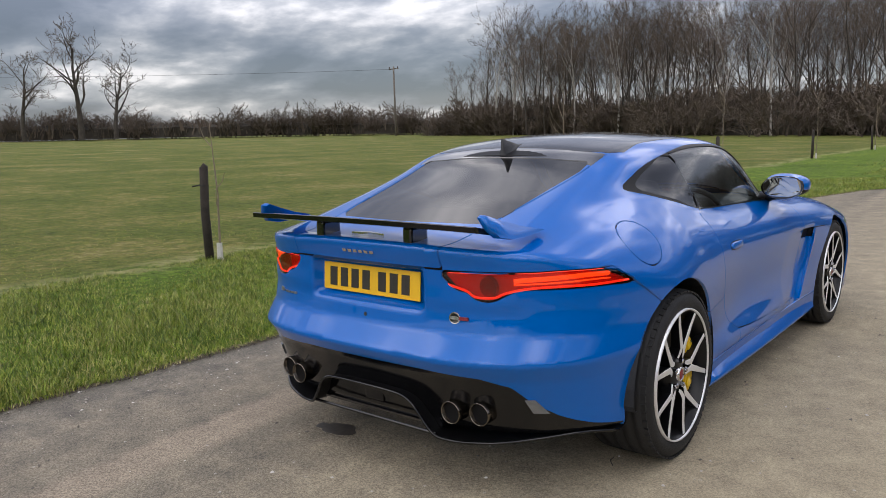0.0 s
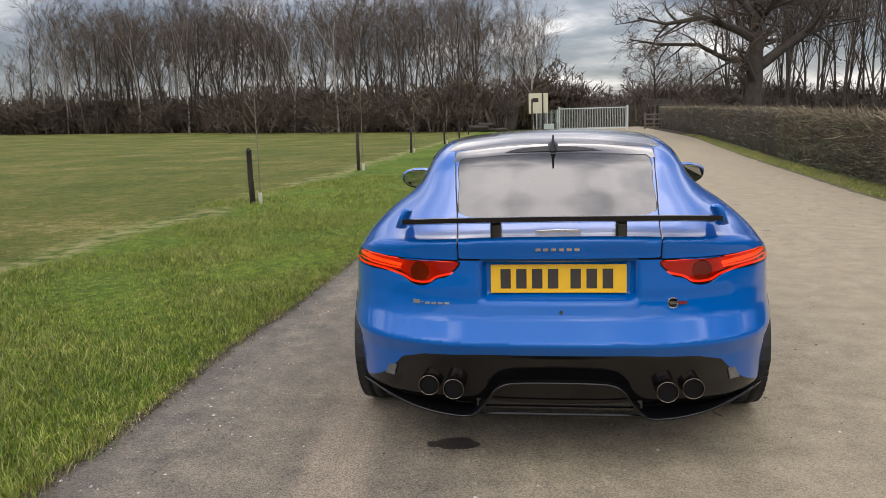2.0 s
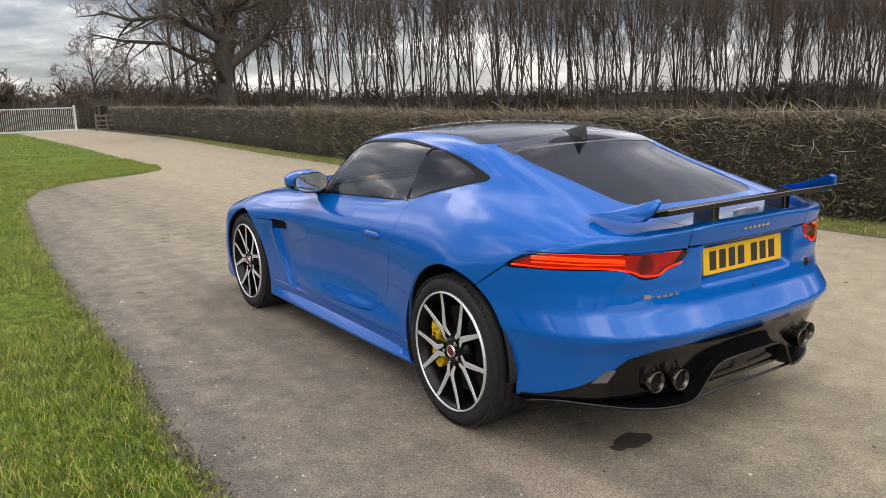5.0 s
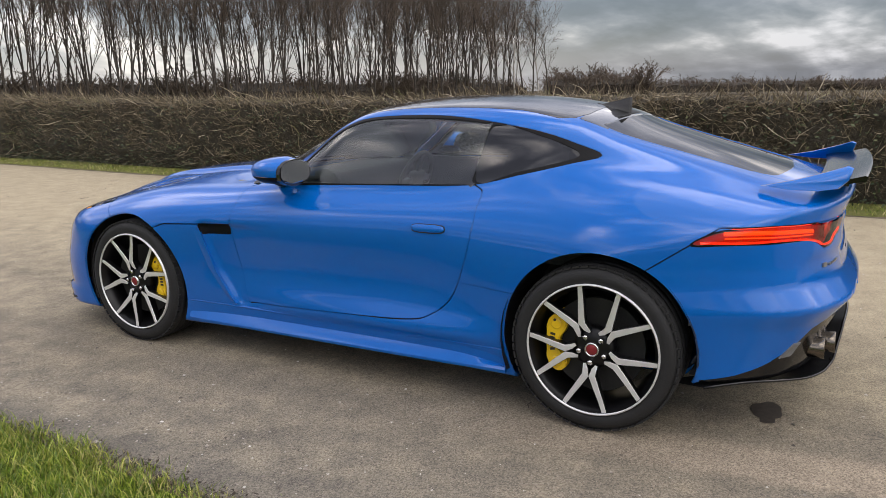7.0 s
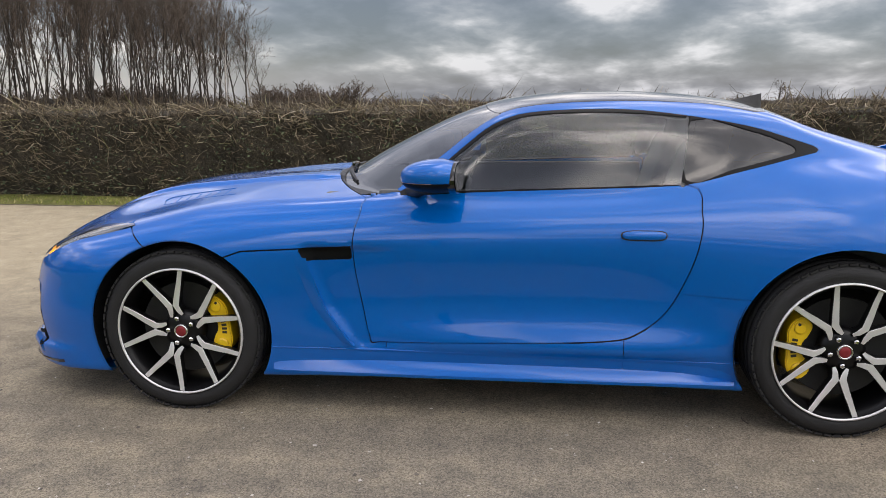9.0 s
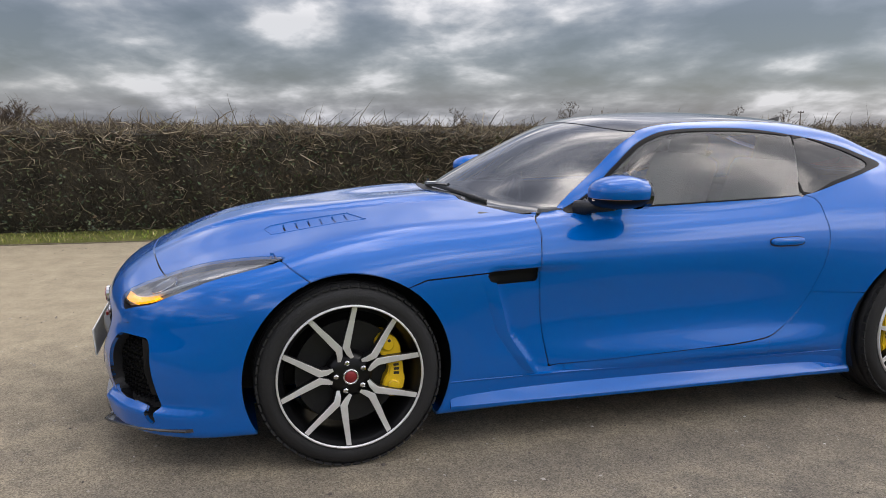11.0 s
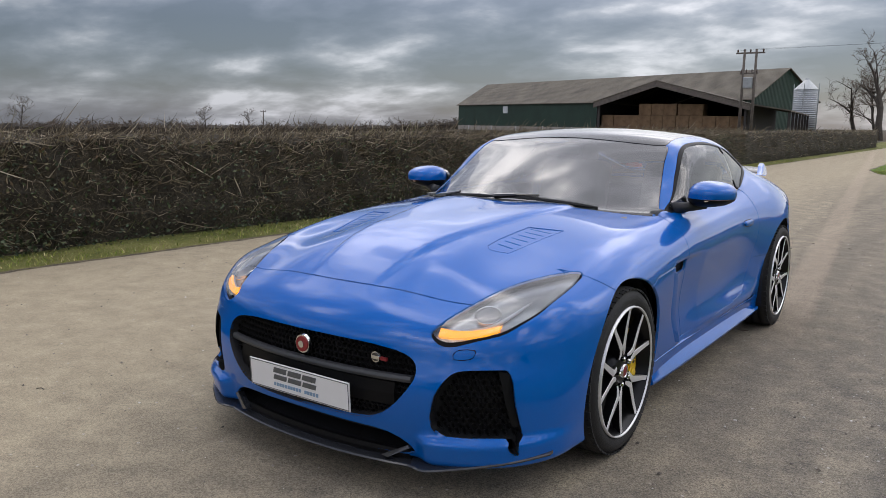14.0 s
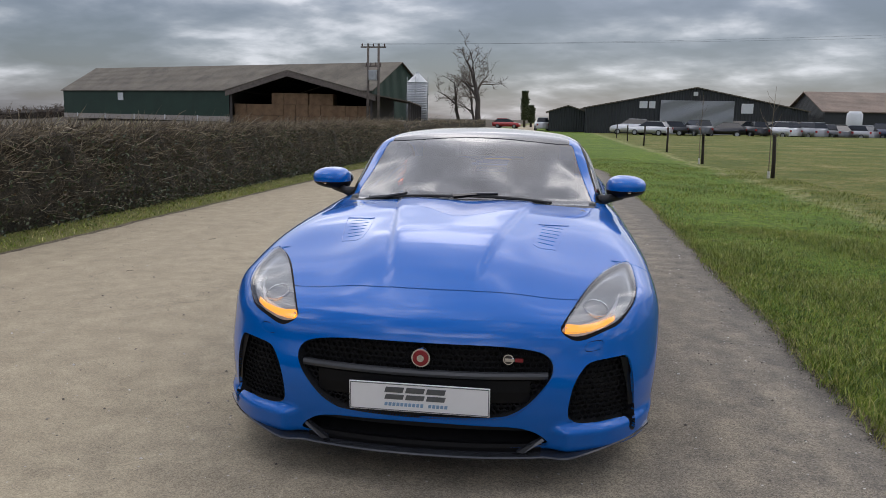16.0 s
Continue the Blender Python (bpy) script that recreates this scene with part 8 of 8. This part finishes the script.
for x0, x1, mt in ((-.34, -.305, CHROME), (-.372, -.343, REDBADGE)):
    bm = bmesh.new()
    box(bm, (x0, yb, .501), (x1, yb + 0.009, .513))
    part("badge_bar", bm, mt, gl)

# ---- cabin ----
bm = bmesh.new()
box(bm, (-0.70, -1.30, 0.30), (0.70, 0.75, 0.36), 0.01)
part("cabin_floor", bm, DARKIN, car)
bm = bmesh.new()
box(bm, (-0.68, 0.40, 0.50), (0.68, 0.78, 0.90), 0.05)
part("dashboard", bm, DASH, car, "dark dashboard", smooth=True)
bm = bmesh.new()
box(bm, (-0.66, -1.75, 0.60), (0.66, -0.95, 0.93), 0.03)
part("parcel_shelf", bm, DASH, car)
# two added panels, unseen, that keep the tail lamps' glow from the cabin
bm = bmesh.new()
box(bm, (-0.66, -1.97, 0.866), (0.66, -1.70, 0.878))
part("glow_cover", bm, DASH, car)
bm = bmesh.new()
box(bm, (-0.80, -1.68, 0.45), (0.80, -1.65, 0.90))
part("glow_blocker", bm, DASH, car)
bm = bmesh.new()
box(bm, (-0.11, -0.9, 0.35), (0.11, 0.45, 0.66), 0.04)
part("centre_console", bm, DASH, car)
for side in (1, -1):
    st = new("seat")
    st.parent = car
    st["label"] = "dark leather sports seat"
    st.matrix_basis = pose(side * 0.38, 0, 0)
    bm = bmesh.new()
    box(bm, (-0.25, -0.62, 0.40), (0.25, -0.05, 0.58), 0.06)
    part("cushion", bm, LEATHER, st, smooth=True)
    bm = bmesh.new()
    box(bm, (-0.25, -0.10, 0.0), (0.25, 0.06, 0.62), 0.06, pose(0, -0.68, 0.50, 18, 0, 0))
    part("backrest", bm, LEATHER, st, smooth=True)
    bm = bmesh.new()
    box(bm, (-0.13, -0.08, 0.0), (0.13, 0.04, 0.22), 0.05, pose(0, -0.86, 1.00, 10, 0, 0))
    part("headrest", bm, LEATHER, st, smooth=True)
    bm = bmesh.new()
    box(bm, (side * 0.69 - 0.02, -0.75, 0.36), (side * 0.69 + 0.02, 0.5, 0.92), 0.015)
    part("door_card", bm, DASH, car)
sw = new("steering_wheel")
sw.parent = car
sw["label"] = "dark leather steering wheel"
sw.matrix_basis = pose(0.38, 0.24, 0.80, -68, 0, 0)
bm = bmesh.new()
tube(bm, [(0.178 * math.cos(a), 0.178 * math.sin(a), 0) for a in np.linspace(0, 2 * math.pi, 33)], 0.016, 8, cap=False)
part("rim", bm, LEATHER, sw, smooth=True)
bm = bmesh.new()
box(bm, (-0.075, -0.06, -0.03), (0.075, 0.06, 0.02), 0.02)
part("boss", bm, DASH, sw, smooth=True)
for a in (0, math.pi, -math.pi / 2):
    bm = bmesh.new()
    box(bm, (0.06, -0.02, -0.01), (0.172, 0.02, 0.008), 0.004, Matrix.Rotation(a, 4, "Z"))
    part("spoke", bm, GREYBAR, sw)
bm = bmesh.new()
box(bm, (-0.11, -0.02, -0.035), (0.11, 0.02, 0.035), 0.015, pose(0, 0.12, 1.19, 10, 0, 0))
part("rear_view_mirror", bm, PLASTIC, car, "black interior mirror", smooth=True)


# ---- grass, grit and stains ----
def mat_blades(name="grass_blades", dry=0.0):
    m, gr = material(name)
    r = gr.n("ShaderNodeNewGeometry").outputs["Random Per Island"]
    patch = gr.noise(obj_coord(gr), 1.3, 4, 0.6)
    p2 = gr.noise(obj_coord(gr), 6.0, 4, 0.6)
    f = gr.math("ADD", gr.math("MULTIPLY", r, 0.55), gr.math("ADD", gr.math("MULTIPLY", patch, 0.42), gr.math("MULTIPLY_ADD", p2, 0.28, dry)))
    col = gr.ramp(f, (0.30, (0.036, 0.070, 0.006)), (0.50, (0.125, 0.185, 0.014)), (0.66, (0.225, 0.280, 0.028)), (0.86, (0.33, 0.31, 0.08)), (0.97, (0.48, 0.42, 0.19)))
    col = gr.mix(0.8, col, gr.ramp(gr.noise(obj_coord(gr), 13, 4, 0.65), (0.38, 0.5), (0.62, 1.5)), "MULTIPLY")
    finish(gr, col, 0.55)
    return m


def mat_soil():
    m, gr = material("loose_soil_edge")
    co = obj_coord(gr)
    n1, n2 = gr.noise(co, 12, 6, 0.7), gr.noise(co, 90, 4, 0.7)
    col = gr.ramp(gr.math("ADD", gr.math("MULTIPLY", n1, 0.5), gr.math("MULTIPLY", n2, 0.5)), (0.35, (0.045, 0.036, 0.024)), (0.5, (0.13, 0.104, 0.072)), (0.65, (0.27, 0.22, 0.155)))
    finish(gr, col, 0.95, bump=n2, bump_dist=0.02)
    return m


def mat_grit():
    m, gr = material("loose_grit")
    r = gr.n("ShaderNodeNewGeometry").outputs["Random Per Island"]
    col = gr.ramp(r, (0.0, (0.07, 0.06, 0.05)), (0.5, (0.20, 0.17, 0.14)), (0.8, (0.40, 0.36, 0.31)), (1.0, (0.68, 0.65, 0.60)))
    finish(gr, col, 0.85)
    return m


def blades(name, pts, hs, ws, label, seed, mat=None):
    """Bent grass blades at points: one quad and one tip each."""
    rg_ = np.random.default_rng(seed)
    n = len(pts)
    an = rg_.uniform(0, 2 * np.pi, n)
    lean = rg_.uniform(0.2, 1.3, n) * hs
    la = rg_.uniform(0, 2 * np.pi, n)
    w = np.column_stack([np.cos(an), np.sin(an), np.zeros(n)]) * ws[:, None]
    l = np.column_stack([np.cos(la), np.sin(la), np.zeros(n)]) * lean[:, None]
    up_ = np.column_stack([np.zeros(n), np.zeros(n), hs])
    V = np.stack([pts - w, pts + w, pts + w * 0.7 + l * 0.35 + up_ * 0.6, pts - w * 0.7 + l * 0.35 + up_ * 0.6, pts + l + up_], 1).reshape(-1, 3)
    b = np.arange(n)[:, None] * 5
    loops = np.concatenate([b + np.array((0, 1, 2, 3)), b + np.array((3, 2, 4))], 1).ravel()
    me = bpy.data.meshes.new(name)
    me.vertices.add(len(V))
    me.vertices.foreach_set("co", V.ravel())
    me.loops.add(len(loops))
    me.loops.foreach_set("vertex_index", loops.astype(np.int32))
    me.polygons.add(2 * n)
    starts = (np.arange(n)[:, None] * 7 + np.array((0, 4))).ravel()
    me.polygons.foreach_set("loop_start", starts.astype(np.int32))
    me.update(calc_edges=True)
    me.validate()
    me.materials.append(mat or BLADES)
    return tagged(new(name, me), label, "grass", kind="stuff")


BLADES = mat_blades()


def left_edge(y):
    return np.interp(y, [p[0] for p in LEFT_EDGE], [p[1] for p in LEFT_EDGE])


def right_edge(y):
    return np.interp(y, [p[0] for p in RIGHT_EDGE], [p[1] for p in RIGHT_EDGE])


def wobble(y):
    """The unevenness of the asphalt's edge on the verge side."""
    ys = np.arange(-60, 61, 0.05)
    return np.interp(y, ys, [0.05 * noise.noise((0, q * 0.9, 3)) + 0.035 * noise.noise((0, q * 4.0, 3)) for q in ys])


def build_grass():
    rg_ = np.random.default_rng(4)
    sets = []
    for n, y0, y1, d0, d1, h, w in ((230000, -5.5, 6, 0.0, 3.2, 0.040, 0.0023), (80000, 6, 20, 0.0, 4.0, 0.045, 0.0036), (40000, -24, -5.5, 0.0, 4.5, 0.04, 0.004), (12000, -6, 12, 3.2, 7, 0.02, 0.003), (14000, 20, 60, 0.0, 5, 0.05, 0.009)):
        y = rg_.uniform(y0, y1, n)
        d = d0 + (d1 - d0) * rg_.random(n) ** (1.15 if d0 == 0 else 1)
        # ragged edge and thin patches
        rag = 0.06 * np.sin(y * 5.1) * np.sin(y * 1.7 + 1) + 0.05 * np.sin(y * 13.0)
        x = left_edge(y) + wobble(y) - d - np.maximum(rag, 0) * 0.8 + rg_.normal(0.01, 0.04, n)
        cl = np.sin(x * 2.3 + 1.3 * np.sin(y * 1.1)) * np.sin(y * 1.9 + np.sin(x * 1.7))
        hs = h * rg_.uniform(0.45, 1.25, n) * (1 + 0.7 * cl) * np.clip(0.85 + d / 0.5, 0, 1)
        keep = rg_.random(n) < 0.74 + 0.26 * cl
        p = np.column_stack([x, y, np.full(n, 0.012) + 0.02 * np.clip(d / 0.25, 0, 1)])
        sets.append((p[keep], hs[keep], (w * rg_.uniform(0.6, 1.4, n))[keep]))
    blades("verge_grass", *(np.concatenate(q) for q in zip(*sets)), "short bright green grass of the verge with straw-coloured tufts", 5)
    # yellowed fringe along the asphalt
    n = 22000
    y = rg_.uniform(-9, 12, n)
    d = rg_.random(n) ** 1.3 * 0.2
    p = np.column_stack([left_edge(y) + wobble(y) - d + rg_.normal(0.012, 0.02, n), y, np.full(n, 0.008)])
    blades("fringe_grass", p, 0.022 * rg_.uniform(0.4, 1.4, n), 0.0018 * rg_.uniform(0.6, 1.4, n), "yellowed fringe of grass along the asphalt", 8, mat_blades("yellowed_blades", 0.13))
    n = 24000
    y = rg_.uniform(-30, 40, n)
    d = rg_.random(n) ** 0.8 * 0.55
    p = np.column_stack([right_edge(y) + d + 0.03, y, np.full(n, 0.015)])
    blades("hedge_foot_grass", p, 0.04 * rg_.uniform(0.4, 1.4, n), 0.005 * rg_.uniform(0.6, 1.4, n), "thin pale grass along the foot of the hedge", 6, mat_blades("dull_blades", 0.12))


build_grass()


def build_edges():
    """Loose soil along both edges of the asphalt."""
    soil = mat_soil()
    for fn, sg, nm in ((left_edge, -1, "verge_edge"), (right_edge, 1, "hedge_edge")):
        ys = np.arange(-40, 60, 0.12)
        V, F = [], []
        for j, y in enumerate(ys):
            e = float(fn(y)) + (0.05 * noise.noise((0, y * 0.9, 3)) + 0.035 * noise.noise((0, y * 4.0, 3)) if sg < 0 else 0.05 * noise.noise((9, y * 0.8, 3)) + 0.03 * noise.noise((9, y * 4.0, 3)))
            w0 = 0.012 + 0.05 * noise.noise((5, y * 3.1, sg)) + 0.04 * noise.noise((5, y * 9.0, sg))
            w1 = 0.03 + 0.03 * noise.noise((7, y * 2.3, sg))
            for o, z in ((-max(0.004, w0), 0.002), (0.0, 0.006), (w1 * 0.5, 0.009), (w1 * 0.5 + 0.05, 0.004)):
                V.append((e + sg * o, y, z + 0.004 * noise.noise((o * 30, y * 12, 2))))
            if j:
                b = (j - 1) * 4
                for c in range(3):
                    F.append((b + c, b + c + 1, b + c + 5, b + c + 4))
        tagged(mesh_object(nm, V, F, soil), "crumbling strip of soil and grit at the road edge", "soil", kind="structure")


build_edges()


def wob_at(q):
    return 0.05 * noise.noise((0, q * 0.9, 3)) + 0.035 * noise.noise((0, q * 4.0, 3))


def build_grit():
    rg_ = np.random.default_rng(9)
    V, F = [], []
    n = 7600
    for k in range(n):
        if k < 2600:
            y = rg_.uniform(-6, 9)
            x = float(left_edge(y)) + abs(rg_.normal(0, 0.35)) - 0.04
        else:
            y, x = rg_.uniform(-7, 8), rg_.uniform(-2, 4.6)
        s = 0.0024 + 0.008 * rg_.random() ** 4
        b = len(V)
        j = rg_.uniform(0.6, 1.3, 6)
        a = rg_.uniform(0, 6.28)
        c_, s_ = math.cos(a) * s, math.sin(a) * s
        V += [(x + c_ * j[0], y + s_ * j[0], s * 0.4), (x - s_ * j[1], y + c_ * j[1], s * 0.4), (x - c_ * j[2], y - s_ * j[2], s * 0.4), (x + s_ * j[3], y - c_ * j[3], s * 0.4), (x, y, s * j[4] * 1.1)]
        F += [(b, b + 1, b + 4), (b + 1, b + 2, b + 4), (b + 2, b + 3, b + 4), (b + 3, b, b + 4)]
    o = mesh_object("loose_grit", V, F, mat_grit(), smooth=False)
    tagged(o, "loose grit and small stones scattered on the asphalt", "gravel", kind="stuff")
    # dark leaf litter along the edge of the verge
    V, F = [], []
    for k in range(6500):
        y = rg_.uniform(-7, 10)
        x = float(left_edge(y)) + float(wob_at(y)) + rg_.normal(0.015, 0.035)
        a, s, t = rg_.uniform(0, 6.28), rg_.uniform(0.003, 0.013), rg_.uniform(0.2, 0.7)
        u, w = np.array((math.cos(a), math.sin(a), 0.25)) * s, np.array((-math.sin(a), math.cos(a), 0.1)) * s * t
        c = np.array((x, y, 0.010 + 0.006 * rg_.random()))
        b = len(V)
        V += [tuple(c - u), tuple(c + w), tuple(c + u), tuple(c - w)]
        F.append((b, b + 1, b + 2, b + 3))
    o = mesh_object("leaf_litter", V, F, simple("leaf_litter", (0.045, 0.033, 0.022), 0.9, vary=0.6, scale=40), smooth=False)
    tagged(o, "dark crumbled leaf litter along the verge edge", "leaves", kind="stuff")
    # fallen twigs
    bm = bmesh.new()
    for k in range(26):
        x, y, a, L = rg_.uniform(-1.5, 4.5), rg_.uniform(-6, 7), rg_.uniform(0, 6.28), rg_.uniform(0.03, 0.11)
        d = Vector((math.cos(a), math.sin(a), 0)) * L
        tube(bm, [Vector((x, y, 0.004)), Vector((x, y, 0.007)) + d * 0.5 + Vector((-d.y, d.x, 0)) * 0.15, Vector((x, y, 0.004)) + d], 0.0022, 4)
    o = part("fallen_twigs", bm, BARK, None)
    tagged(o, "short dark twigs lying on the road", "twigs", kind="stuff")
    # damp patch under the tail
    wet = simple("damp_patch", (0.05, 0.042, 0.035), 0.5, vary=0.5, scale=30)
    V = [(-0.436, -1.925, 0.0035)]
    for k in range(40):
        a = 2 * math.pi * k / 40
        r = 0.078 * (1 + 0.25 * noise.noise((math.cos(a) * 1.5, math.sin(a) * 1.5, 4))) + (0.035 if abs(a - 3.3) < 0.35 else 0)
        V.append((-0.436 + r * 1.15 * math.cos(a), -1.925 + r * 0.85 * math.sin(a), 0.0022))
    o = mesh_object("damp_patch", V, [(0, 1 + k, 1 + (k + 1) % 40) for k in range(40)], wet)
    tagged(o, "small dark wet stain on the asphalt", "stain")


build_grit()
